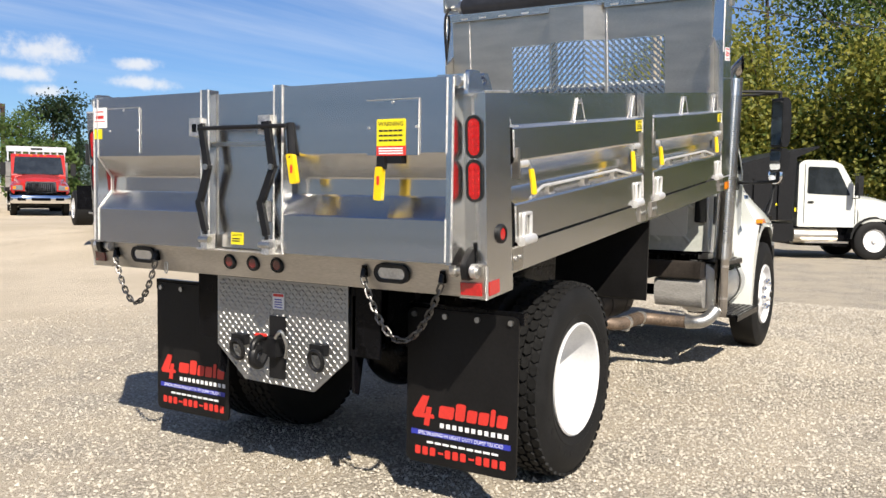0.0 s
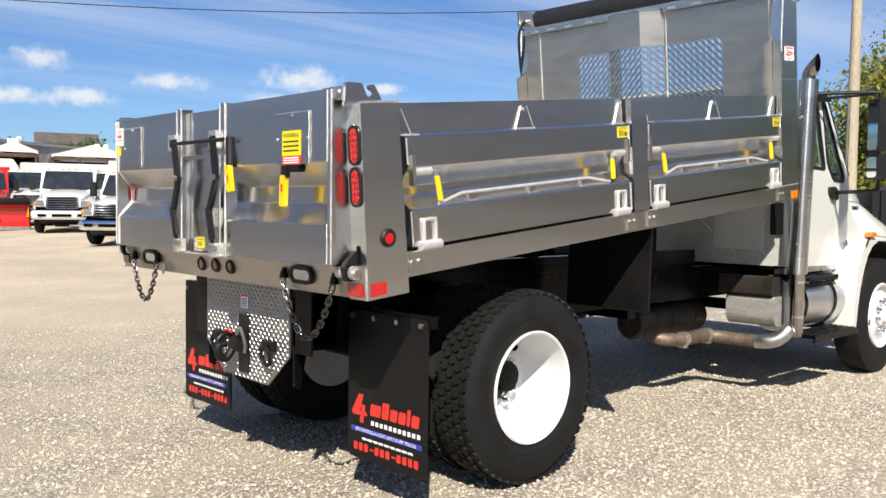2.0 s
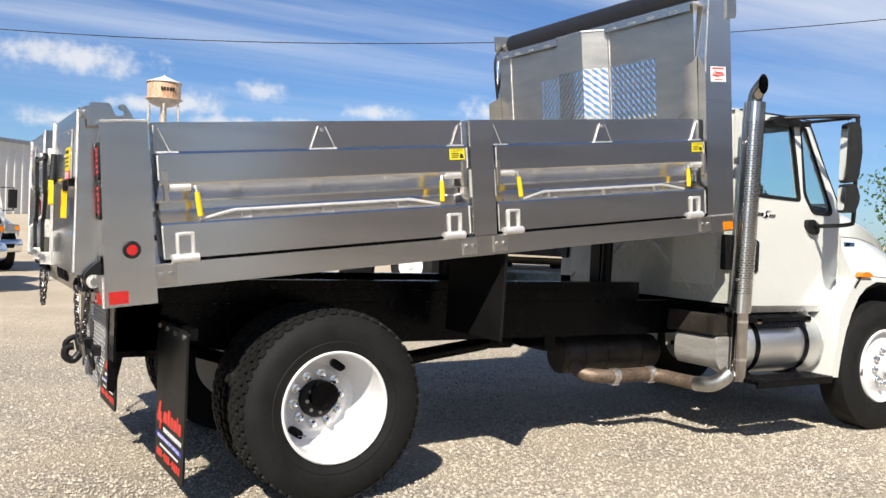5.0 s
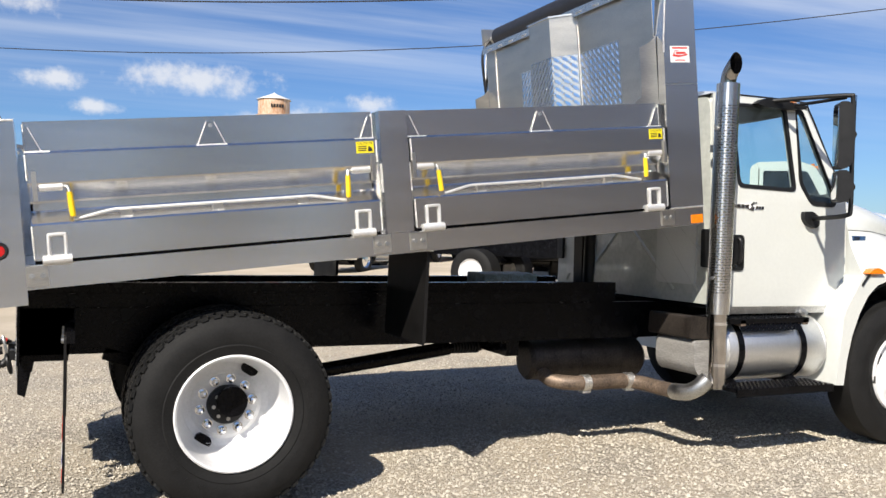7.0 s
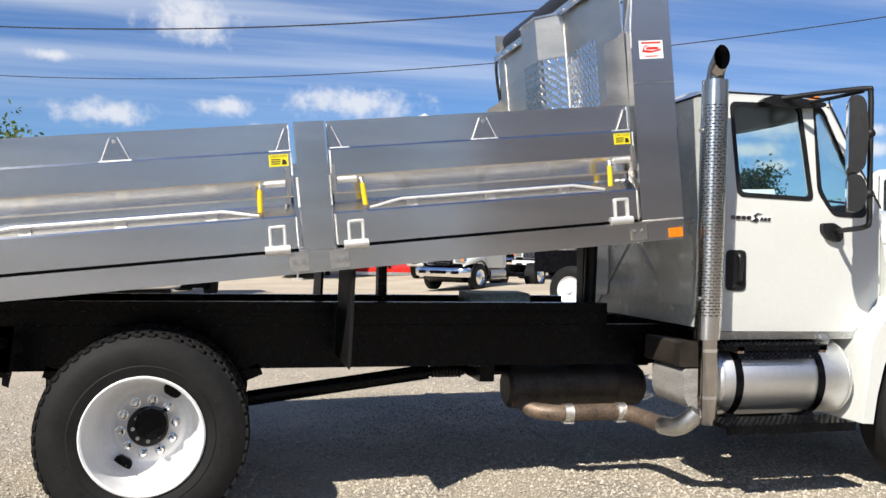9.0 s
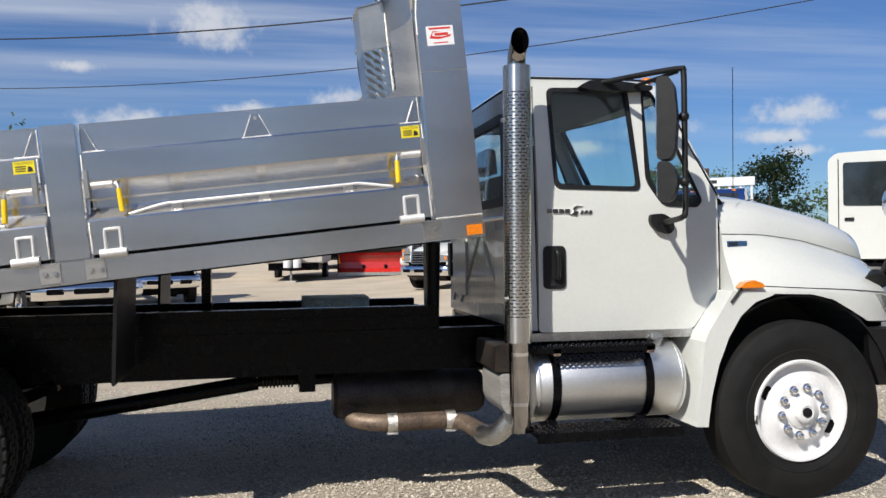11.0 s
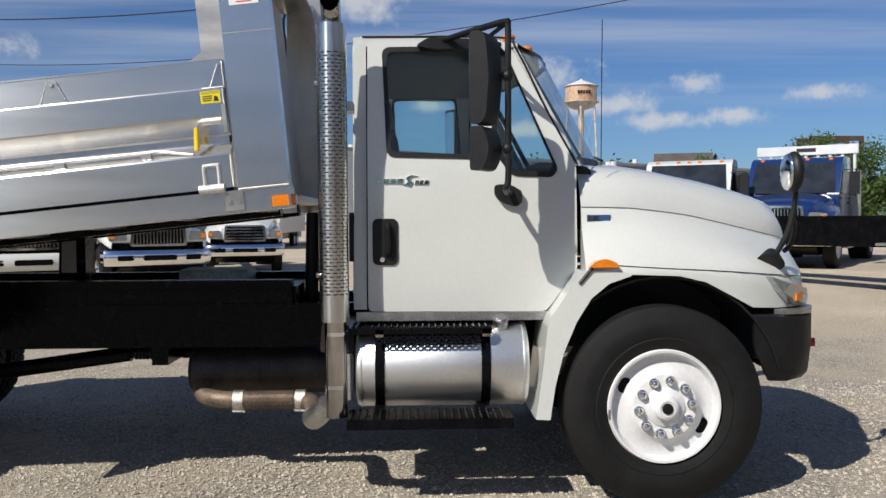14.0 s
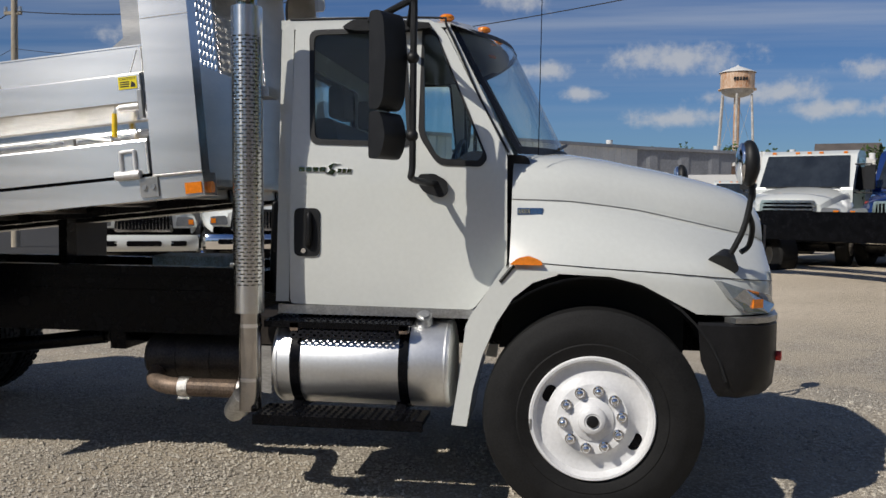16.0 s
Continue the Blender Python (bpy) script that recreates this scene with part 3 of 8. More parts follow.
        prism(bm, [(u1 - 0.05, 0.58), (u1 - 0.022, 0.58), (u1 - 0.028, 0.602), (u1 - 0.045, 0.609)], "y", -1.2232, -1.2222)
        split("print_bar", bm, BLACK_PRINT, gate, m)
    return gate


for side in (RIGHT, LEFT):
    side_gate(0.295, 2.050, side, ((0.395, 1), (1.955, -1)))
    side_gate(2.255, 4.000, side, ((2.335, 1), (3.925, -1)))

for side in (RIGHT, LEFT):
    m = BODY if side < 0 else mirror_y() @ BODY
    # rear corner post, its rear edge raked
    post = part("rear_post", prism(B(), [(0.008, -0.070), (0.249, -0.070), (0.262, 0.803), (0.045, 0.803)], "y", -1.222, -1.085), ALU, truck, "brushed aluminium rear corner post", m, bevel=0.008)
    part("weld_bead", tube(B(), [(0.045, -1.222, 0.806), (0.15, -1.22, 0.807), (0.262, -1.22, 0.806)], 0.006, 6), WELD, post, m=m)
    part("weld_bead", tube(B(), [(0.000, -1.223, -0.068), (0.004, -1.223, 0.0), (0.008, -1.223, 0.075)], 0.007, 6), WELD, post, m=m)
    part("side_lamp", cyl(B(), (0.146, -1.221, 0.197), (0.146, -1.232, 0.197), 0.030, 24, 0.026), LENS_RED, post, "round red side marker lamp", m, True)
    part("lamp_grommet", revolve(B(), [(0.027, -1.235), (0.036, -1.236), (0.042, -1.230), (0.043, -1.221), (0.027, -1.221)], (0.146, 0.197), 28), PLASTIC, post, m=m, smooth=True)
    part("reflector", box(B(), 0.026, 0.116, -1.226, -1.219, -0.056, 0.004), LENS_RED, post, "red stick-on reflector", m, bevel=0.004)
    # tail lamps stand in the post's rear face
    for wz in (0.622, 0.437):
        rx = 0.0275 + 0.0424 * (wz - 0.35)
        place = lambda a, b, d, wz=wz, rx=rx: (rx - 0.010 + d + 0.0424 * (b - wz), a, b)
        gr = part("tail_lamp_grommet", holed(B(), oval((-1.168, wz), 0.082, 0.180, 28), [oval((-1.168, wz), 0.058, 0.156, 28)], place, 0.03), PLASTIC, post, "black rubber oval grommet", m)
        bm = B()
        holed(bm, oval((-1.168, wz), 0.058, 0.156, 28), [], lambda a, b, d, rx=rx, wz=wz: (rx - 0.007 + d + 0.0424 * (b - wz), a, b), 0.03)
        for i in range(5):
            z = wz + (i - 2) * 0.027
            for y in (-1.181, -1.155):
                cyl(bm, (rx - 0.012 + 0.0424 * (z - wz), y, z), (rx + 0.004, y, z), 0.0095, 10)
        part("tail_lamp", bm, LENS_RED, post, "red oval tail lamp", m)
    part("slot", box(B(), 0.010, 0.03, -1.172, -1.160, 0.085, 0.175), BLACK, post, "dark latch slot", m)
    cp = part("centre_post", box(B(), 2.078, 2.238, -1.222, -1.09, 0.122, 0.800), ALU, truck, "brushed aluminium centre post", m, bevel=0.006)
    for u in (2.072, 2.244):
        part("weld_bead", tube(B(), [(u, -1.21, 0.35 + 0.02 * k) for k in range(9)], 0.007, 6), WELD, cp, m=m)
    fp = part("front_post", prism(B(), [(4.02, 0.118), (4.037, 1.215), (4.085, 1.64), (4.295, 1.64), (4.282, 0.118)], "y", -1.222, -1.12), ALU, truck, "tall brushed aluminium front post", m, bevel=0.006)
    part("weld_bead", tube(B(), [(4.02, -1.223, 0.119), (4.28, -1.223, 0.119)], 0.006, 6), WELD, fp, m=m)
    part("post_seam", box(B(), 4.035, 4.29, -1.2235, -1.2215, 0.915, 0.919), ALU_DULL, fp, m=m)
    part("weld_bead", tube(B(), [(4.036, -1.222, 1.12), (4.038, -1.222, 1.215), (4.085, -1.222, 1.63)], 0.006, 6), WELD, fp, m=m)
    rail = part("sill_rail", box(B(), 0.25, 4.282, -1.214, -1.05, 0.000, 0.118), ALU, truck, "aluminium sill rail", m, bevel=0.008)
    part("clearance_lamp", box(B(), 4.185, 4.272, -1.222, -1.212, 0.012, 0.068), LENS_AMBER, rail, "amber clearance lamp", m, bevel=0.004)
    part("front_lamp", cyl(B(), (4.28, -1.14, 0.04), (4.30, -1.14, 0.04), 0.03, 18), LENS_AMBER, rail, "round amber front lamp", m, True)
    part("decal", box(B(), 4.085, 4.235, -1.2235, -1.2215, 1.055, 1.160), WHITE_PRINT, fp, "white maker decal with red swoosh", m)
    bm = B()
    box(bm, 4.10, 4.22, -1.2245, -1.2232, 1.142, 1.152)
    prism(bm, [(4.10, 1.095), (4.15, 1.088), (4.215, 1.10), (4.225, 1.112), (4.17, 1.10), (4.115, 1.106), (4.12, 1.125), (4.16, 1.130), (4.12, 1.132)], "y", -1.2245, -1.2232)
    box(bm, 4.13, 4.205, -1.2245, -1.2232, 1.108, 1.122)
    box(bm, 4.12, 4.20, -1.2245, -1.2232, 1.066, 1.072)
    split("print_bar", bm, RED, fp, m)
    part("tarp_bracket", prism(B(), [(4.25, 1.50), (4.33, 1.50), (4.345, 1.53), (4.345, 1.80), (4.05, 1.80), (4.05, 1.66), (4.25, 1.64)], "y", -1.235, -1.215), ALU_DULL, fp, m=m)
    part("inner_gusset", prism(B(), [(3.82, 0.80), (4.03, 0.80), (4.03, 1.24), (3.99, 1.20), (3.90, 1.16), (3.90, 0.85)], "y", -1.15, -1.135), ALU_DULL, fp, m=m)

# floor, long sills and cross members under it
bm = B()
box(bm, 0.0, 4.20, C - 1.15, C + 1.15, 0.06, 0.10)
floor_plate = part("body_floor", bm, ALU_DULL, truck, "aluminium tipper floor", BODY)
for y in (C - 0.43, C + 0.43):
    part("long_sill", box(B(), 0.02, 4.1, y - 0.05, y + 0.05, -0.02, 0.06), BLACK, floor_plate, "black long sill", BODY)
for k in range(9):
    u = 0.35 + 0.46 * k
    part("cross_member", box(B(), u, u + 0.06, C - 1.15, C + 1.15, 0.005, 0.06), ALU_DULL, floor_plate, m=BODY)


# headboard with slotted window and doghouse
def slotted(bm, y0, y1, w0, w1, nx, nz, place, slant, hl=0.027, hw=0.0105, t=0.005):
    """A panel of cells, each with a slanted slot cut through."""
    cw, ch = (y1 - y0) / nx, (w1 - w0) / nz
    for i in range(nx):
        for j in range(nz):
            cx, cz = y0 + (i + 0.5) * cw, w0 + (j + 0.5) * ch
            ring, hole = [], []
            for k in range(12):
                a = 2 * math.pi * k / 12
                ca, sa = math.cos(a), math.sin(a)
                s = 1 / max(abs(ca), abs(sa))
                ring.append((cx + ca * s * cw / 2, cz + sa * s * ch / 2))
                g = 0.9 * slant
                hx = ca * hl * math.cos(g) - sa * hw * math.sin(g)
                hz = ca * hl * math.sin(g) + sa * hw * math.cos(g)
                hole.append((cx + hx, cz + hz))
            for d0, flip in ((0.0, False), (t, True)):
                a = [bm.verts.new(place(*p, d0)) for p in ring]
                b = [bm.verts.new(place(*p, d0)) for p in hole]
                for k in range(12):
                    q = (k + 1) % 12
                    f = (a[k], a[q], b[q], b[k])
                    bm.faces.new(f[::-1] if flip else f)
                if not flip:
                    inner = b
            for k in range(12):
                q = (k + 1) % 12
                bm.faces.new((inner[k], inner[q], b[q], b[k]))
    bmesh.ops.remove_doubles(bm, verts=bm.verts, dist=0.0004)


HB = lambda y, w, d: (4.03 + d, y, w)
bm = B()
holed(bm, [(C - 1.2, 0.1), (C + 1.2, 0.1), (C + 1.2, 1.60), (C - 1.2, 1.60)], [[(-0.23, 0.80), (0.21, 0.80), (0.21, 1.58), (-0.23, 1.58)], [(-0.75, 0.80), (-0.25, 0.80), (-0.25, 1.29), (-0.75, 1.29)], [(0.23, 0.80), (0.655, 0.80), (0.655, 1.29), (0.23, 1.29)]], HB, 0.005)
hb = part("headboard", bm, ALU_DULL, truck, "tall mill aluminium headboard", BODY)
bm = B()
slotted(bm, 0.23, 0.655, 0.80, 1.29, 8, 9, HB, -1)
part("slotted_panel", bm, ALU, hb, "slotted window panel", BODY)
bm = B()
slotted(bm, -0.75, -0.25, 0.80, 1.29, 9, 9, HB, 1)
part("slotted_panel", bm, ALU, hb, "slotted window panel", BODY)
# doghouse
bm = B()
f = lambda y, w, d: (3.88 + d, y, w)
slotted(bm, -0.10, 0.21, 0.80, 1.29, 6, 9, f, -1)
slotted(bm, -0.23, -0.10, 0.80, 1.29, 3, 9, lambda y, w, d: (3.88 + (-0.10 - y) / 0.13 * 0.15 + d, y, w), 1)
part("doghouse_panel", bm, ALU, hb, "slotted hoist housing", BODY)
bm = B()
prism(bm, [(3.88, 0.21), (3.885, 0.21), (3.885, -0.098), (4.035, -0.228), (4.03, -0.232), (3.88, -0.10)], "z", 1.29, 1.58)
prism(bm, [(3.88, 0.21), (3.885, 0.21), (3.885, -0.098), (4.035, -0.228), (4.03, -0.232), (3.88, -0.10)], "z", 0.1, 0.80)
prism(bm, [(3.88, 0.215), (4.035, 0.215), (4.035, 0.208), (3.88, 0.208)], "z", 0.1, 1.58)
bm2 = prism(B(), [(3.87, 0.22), (4.03, 0.22), (4.03, -0.24), (3.87, -0.105)], "z", 1.578, 1.590)
part("doghouse", bm, ALU_DULL, hb, "folded hoist housing", BODY)
part("doghouse_cap", bm2, ALU, hb, m=BODY)
bm = B()
sheet(bm, [(4.00, 1.555), (3.995, 1.60), (4.20, 1.60)], "y", C + 1.2, 0.23, 0.006)
sheet(bm, [(4.00, 1.555), (3.995, 1.60), (4.20, 1.60)], "y", -0.24, C - 1.2, 0.006)
part("top_lip", bm, ALU, hb, m=BODY)
for y in (1.12, 0.93, 0.73, 0.50, -0.33, -0.55, -0.75, -0.97):
    part("lip_slot", box(B(), 3.99, 3.996, y - 0.035, y + 0.035, 1.568, 1.580), WELD, hb, "bright stitch weld", BODY)
for y in (C - 0.32, C + 1.02):
    part("headboard_seam", tube(B(), [(4.028, y, 0.8), (4.028, y, 1.56)], 0.006, 6), WELD, hb, m=BODY)
part("tarp_roll", cyl(B(), (4.14, C - 1.17, 1.70), (4.14, C + 1.12, 1.70), 0.085, 24), VINYL, truck, "rolled black vinyl tarp in housing", BODY, True)
part("tarp_rail", box(B(), 4.02, 4.28, C - 1.2, C + 1.2, 1.600, 1.622), ALU, truck, "tarp mounting rail", BODY)
ax = part("tarp_axle", cyl(B(), (4.14, C + 1.10, 1.70), (4.14, C + 1.26, 1.70), 0.03, 14), STEEL, truck, "tarp roller axle end", BODY, True)
part("axle_collar", cyl(B(), (4.14, C + 1.14, 1.70), (4.14, C + 1.17, 1.70), 0.06, 18), STEEL, ax, m=BODY)
part("tarp_arm", tube(B(), smooth_path([(4.14, C + 1.27, 1.70), (4.08, C + 1.285, 1.66), (4.03, C + 1.285, 1.50), (4.06, C + 1.285, 1.0)], 5), 0.013, 8), BLACK_SATIN, truck, "black tarp tension arm", BODY, True)


# a plain unseen wall behind the camera, added to darken and warm the sides' reflections
TAN_WALL = material("tan_metal_siding", (0.26, 0.20, 0.15), 0.6, vary=0.25, scale=0.3, fine=4, stretch=(1, 1, 0.15))
tagged(part("reflection_wall", box(B(), 7.0, 75.0, -21.0, -20.6, -0.3, 7.5), TAN_WALL, None, "plain tan wall out of view, added to darken reflections", kind="structure"), category="wall")

# tailgate
TG_FOLD = [(-0.119, 0.875), (-0.119, 0.560), (-0.116, 0.552), (-0.034, 0.455), (-0.030, 0.447), (-0.030, 0.375), (-0.034, 0.367), (-0.113, 0.280), (-0.118, 0.272), (-0.118, 0.092)]
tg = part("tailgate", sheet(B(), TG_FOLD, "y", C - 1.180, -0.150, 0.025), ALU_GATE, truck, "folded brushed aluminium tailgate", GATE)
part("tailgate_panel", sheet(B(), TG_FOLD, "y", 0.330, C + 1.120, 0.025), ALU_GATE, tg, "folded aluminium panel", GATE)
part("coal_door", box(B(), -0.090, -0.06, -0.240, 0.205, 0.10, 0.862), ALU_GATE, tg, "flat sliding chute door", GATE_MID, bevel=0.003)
for y in (-0.258, 0.229):
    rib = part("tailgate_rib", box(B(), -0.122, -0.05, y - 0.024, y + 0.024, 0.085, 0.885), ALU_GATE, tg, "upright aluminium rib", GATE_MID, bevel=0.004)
    for dy in (-0.026, 0.026):
        part("weld_bead", tube(B(), [(-0.121, y + dy, 0.09), (-0.121, y + dy, 0.885)], 0.005, 6), WELD, rib, m=GATE_MID)
for y0, y1 in ((C - 1.185, C - 1.155), (C + 1.095, C + 1.125)):
    part("tailgate_end", box(B(), -0.122, 0.0, y0, y1, 0.088, 0.880), ALU, tg, "flat tailgate end plate", GATE, bevel=0.004)
    yy = y1 if y0 < 0 else y0
    part("weld_bead", tube(B(), [(-0.121, yy, 0.87), (-0.121, yy, 0.56), (-0.036, yy, 0.45), (-0.036, yy, 0.37), (-0.12, yy, 0.275), (-0.12, yy, 0.1)], 0.005, 6), WELD, tg, m=GATE)
    yy = y0 if y0 < 0 else y1
    part("weld_bead", tube(B(), [(-0.122, yy, 0.87), (-0.122, yy, 0.1)], 0.005, 6), WELD, tg, m=GATE)
part("weld_bead", tube(B(), [(-0.118, -0.29, 0.088), (-0.118, 0.29, 0.088)], 0.006, 6), WELD, tg, m=GATE_MID)
for ya, yb, wa, wb in ((-0.97, -0.696, 0.55, 0.79), (0.795, 1.048, 0.577, 0.815)):
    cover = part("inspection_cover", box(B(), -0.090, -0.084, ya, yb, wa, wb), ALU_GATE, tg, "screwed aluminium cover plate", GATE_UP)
    bm = tube(B(), [(-0.091, ya, wa), (-0.091, ya, wb), (-0.091, yb, wb)], 0.0025, 5)
    part("bright_edge", bm, WELD, cover, m=GATE_UP)
    for y, w in ((ya + 0.012, 0.5 * (wa + wb)), (yb - 0.012, 0.5 * (wa + wb)), (0.5 * (ya + yb), wb - 0.012)):
        part("screw", cyl(B(), (-0.09, y, w), (-0.094, y, w), 0.006, 10), WELD, cover, m=GATE_UP)


def tail_plate(at_y, at_w, u=-0.0925, on=None):
    return (on or GATE_UP) @ plane_matrix((u, at_y, at_w), (0, -1, 0), (0, 0, 1))


ws = part("warning_sticker", box(B(), -0.0935, -0.0905, -0.902, -0.752, 0.592, 0.700), YELLOW, tg, "yellow warning sticker with wavy edge", GATE_UP)
bm = B()
for k in range(10):
    y = -0.752 - 0.15 * (k + 0.5) / 10
    for w in (0.592, 0.700):
        cyl(bm, (-0.0933, y, w), (-0.0907, y, w), 0.0072, 10)
part("scalloped_edge", bm, YELLOW, ws, m=GATE_UP)
lettering("WARNING", 0.027, tail_plate(-0.827, 0.684, -0.0938), BLACK_PRINT, ws, depth=0.0005)
bm = B()
for k, ln in enumerate((0.125, 0.118, 0.122)):
    w = 0.656 - 0.021 * k
    for j in range(5):
        y = -0.765 - j * 0.0255
        box(bm, -0.0945, -0.0932, y - 0.021, y, w - 0.004, w + 0.004)
split("print_bar", bm, BLACK_PRINT, ws, GATE_UP)
rs = part("notice_sticker", box(B(), -0.0935, -0.0905, -0.904, -0.752, 0.548, 0.590), RED, tg, "red notice sticker", GATE_UP)
bm = B()
for k in range(3):
    w = 0.580 - 0.011 * k
    box(bm, -0.0945, -0.0932, -0.892, -0.764, w - 0.003, w + 0.003)
split("print_bar", bm, WHITE_PRINT, rs, GATE_UP)
ds = part("maker_decal", box(B(), -0.0885, -0.0855, 1.068, 1.176, 0.715, 0.825), WHITE_PRINT, tg, "white maker decal", GATE_UP)
bm = B()
box(bm, -0.0895, -0.088, 1.09, 1.155, 0.765, 0.782)
box(bm, -0.0895, -0.088, 1.08, 1.165, 0.748, 0.752)
box(bm, -0.0895, -0.088, 1.09, 1.155, 0.80, 0.806)
split("print_bar", bm, RED, ds, GATE_UP)
part("caution_sticker", box(B(), -0.0885, -0.0855, 1.110, 1.176, 0.655, 0.708), YELLOW, tg, "small yellow caution sticker", GATE_UP)
cs = part("caution_sticker", box(B(), -0.0935, -0.0905, -0.005, 0.075, 0.118, 0.178), YELLOW, tg, "small yellow caution sticker", GATE_MID)
lettering("CAUTION", 0.015, tail_plate(0.035, 0.165, -0.0938, GATE_MID), BLACK_PRINT, cs, depth=0.0005)
bm = B()
for k in range(2):
    box(bm, -0.0945, -0.0932, 0.015, 0.068, 0.144 - 0.012 * k, 0.150 - 0.012 * k)
split("print_bar", bm, BLACK_PRINT, cs, GATE_MID)

# latch linkage on the tailgate
rod = part("latch_rod", cyl(B(), (-0.165, -0.345, 0.690), (-0.165, 0.225, 0.690), 0.0105, 12), BLACK_SATIN, tg, "black latch cross rod", GATE_MID, True)
for path in ([(0.208, 0.70), (0.188, 0.60), (0.168, 0.50), (0.205, 0.40), (0.226, 0.325), (0.205, 0.255), (0.186, 0.195)],
             [(-0.228, 0.70), (-0.245, 0.60), (-0.262, 0.50), (-0.220, 0.40), (-0.185, 0.33), (-0.202, 0.25), (-0.222, 0.185)]):
    bm = B()
    L = [Vector((y, w)) for y, w in path]
    for a, b in ((0, 2), (2, 4), (4, 6)):
        d = (L[b] - L[a]).normalized() * 0.012
        nn = Vector((-d.y, d.x)).normalized() * 0.018
        p0, p1 = L[a] - d, L[b] + d
        prism(bm, [tuple(p0 + nn), tuple(p1 + nn), tuple(p1 - nn), tuple(p0 - nn)], "x", -0.172 if a != 2 else -0.166, -0.152 if a != 2 else -0.146)
    part("latch_link", bm, BLACK_SATIN, rod, "black folding link", GATE_MID, bevel=0.004)
    part("link_pin", cyl(B(), (-0.18, *path[2]), (-0.14, *path[2]), 0.014, 12), STEEL, rod, m=GATE_MID, smooth=True)
    y, w = path[6]
    part("clevis", box(B(), -0.170, -0.115, y - 0.022, y + 0.022, w - 0.10, w - 0.03), WELD, rod, "bright clevis", GATE_MID, bevel=0.008)
    part("link_pin", cyl(B(), (-0.165, y - 0.035, w - 0.055), (-0.165, y + 0.035, w - 0.055), 0.016, 12), STEEL, rod, m=GATE_MID, smooth=True)
    part("link_stud", cyl(B(), (-0.16, y, w - 0.035), (-0.16, y, w + 0.01), 0.010, 10), BLACK_SATIN, rod, m=GATE_MID)
for y in (0.278, -0.190):
    br = part("rod_bracket", box(B(), -0.145, -0.118, y - 0.038, y + 0.038, 0.655, 0.745), WELD, tg, "welded rod bracket", GATE_MID, bevel=0.006)
    part("bracket_hole", box(B(), -0.148, -0.144, y - 0.015, y + 0.015, 0.675, 0.715), BLACK, br, m=GATE_MID)
part("latch_handle", tube(B(), smooth_path([(-0.165, -0.332, 0.705), (-0.168, -0.340, 0.65), (-0.175, -0.354, 0.565), (-0.178, -0.358, 0.54)], 4), 0.019, 10), BLACK_SATIN, rod, "black flat handle bar", GATE_MID @ Matrix.Translation((0.042, 0, 0)), True)
grip = part("handle_grip", prism(B(), rounded([(-0.334, 0.560), (-0.377, 0.560), (-0.402, 0.425), (-0.360, 0.420)], 0.012), "x", -0.195, -0.172), GRIP, rod, "yellow dipped handle grip", GATE_MID @ Matrix.Translation((0.042, 0, 0)), bevel=0.005)
part("grip_mark", prism(B(), oval((-0.369, 0.49), 0.014, 0.040), "x", -0.197, -0.1945), RED, rod, m=GATE_MID @ Matrix.Translation((0.042, 0, 0)))
part("keeper_box", box(B(), -0.15, -0.12, -0.215, -0.155, 0.24, 0.34), WELD, tg, "small welded keeper box", GATE_MID, bevel=0.008)
lv = part("release_lever", box(B(), -0.125, -0.04, -0.895, -0.775, 0.515, 0.548), BLACK_SATIN, tg, "black release lever bracket", GATE @ Matrix.Translation((0, 0.035, 0)), bevel=0.006)
part("lever_arm", prism(B(), [(-0.775, 0.545), (-0.815, 0.545), (-0.815, 0.49), (-0.775, 0.50)], "x", -0.14, -0.115), BLACK_SATIN, lv, m=GATE @ Matrix.Translation((0, 0.035, 0)))
part("handle_grip", prism(B(), rounded([(-0.768, 0.500), (-0.808, 0.500), (-0.800, 0.352), (-0.760, 0.355)], 0.010), "x", -0.142, -0.118), GRIP, lv, "yellow dipped lever grip", GATE @ Matrix.Translation((0, 0.035, 0)), bevel=0.005)
part("grip_mark", prism(B(), oval((-0.785, 0.44), 0.014, 0.040), "x", -0.144, -0.1415), RED, lv, m=GATE @ Matrix.Translation((0, 0.035, 0)))
part("slide_lock", box(B(), -0.10, -0.088, -0.17, 0.20, 0.605, 0.625), ALU_DULL, tg, "thin slide lock bar", GATE_MID)

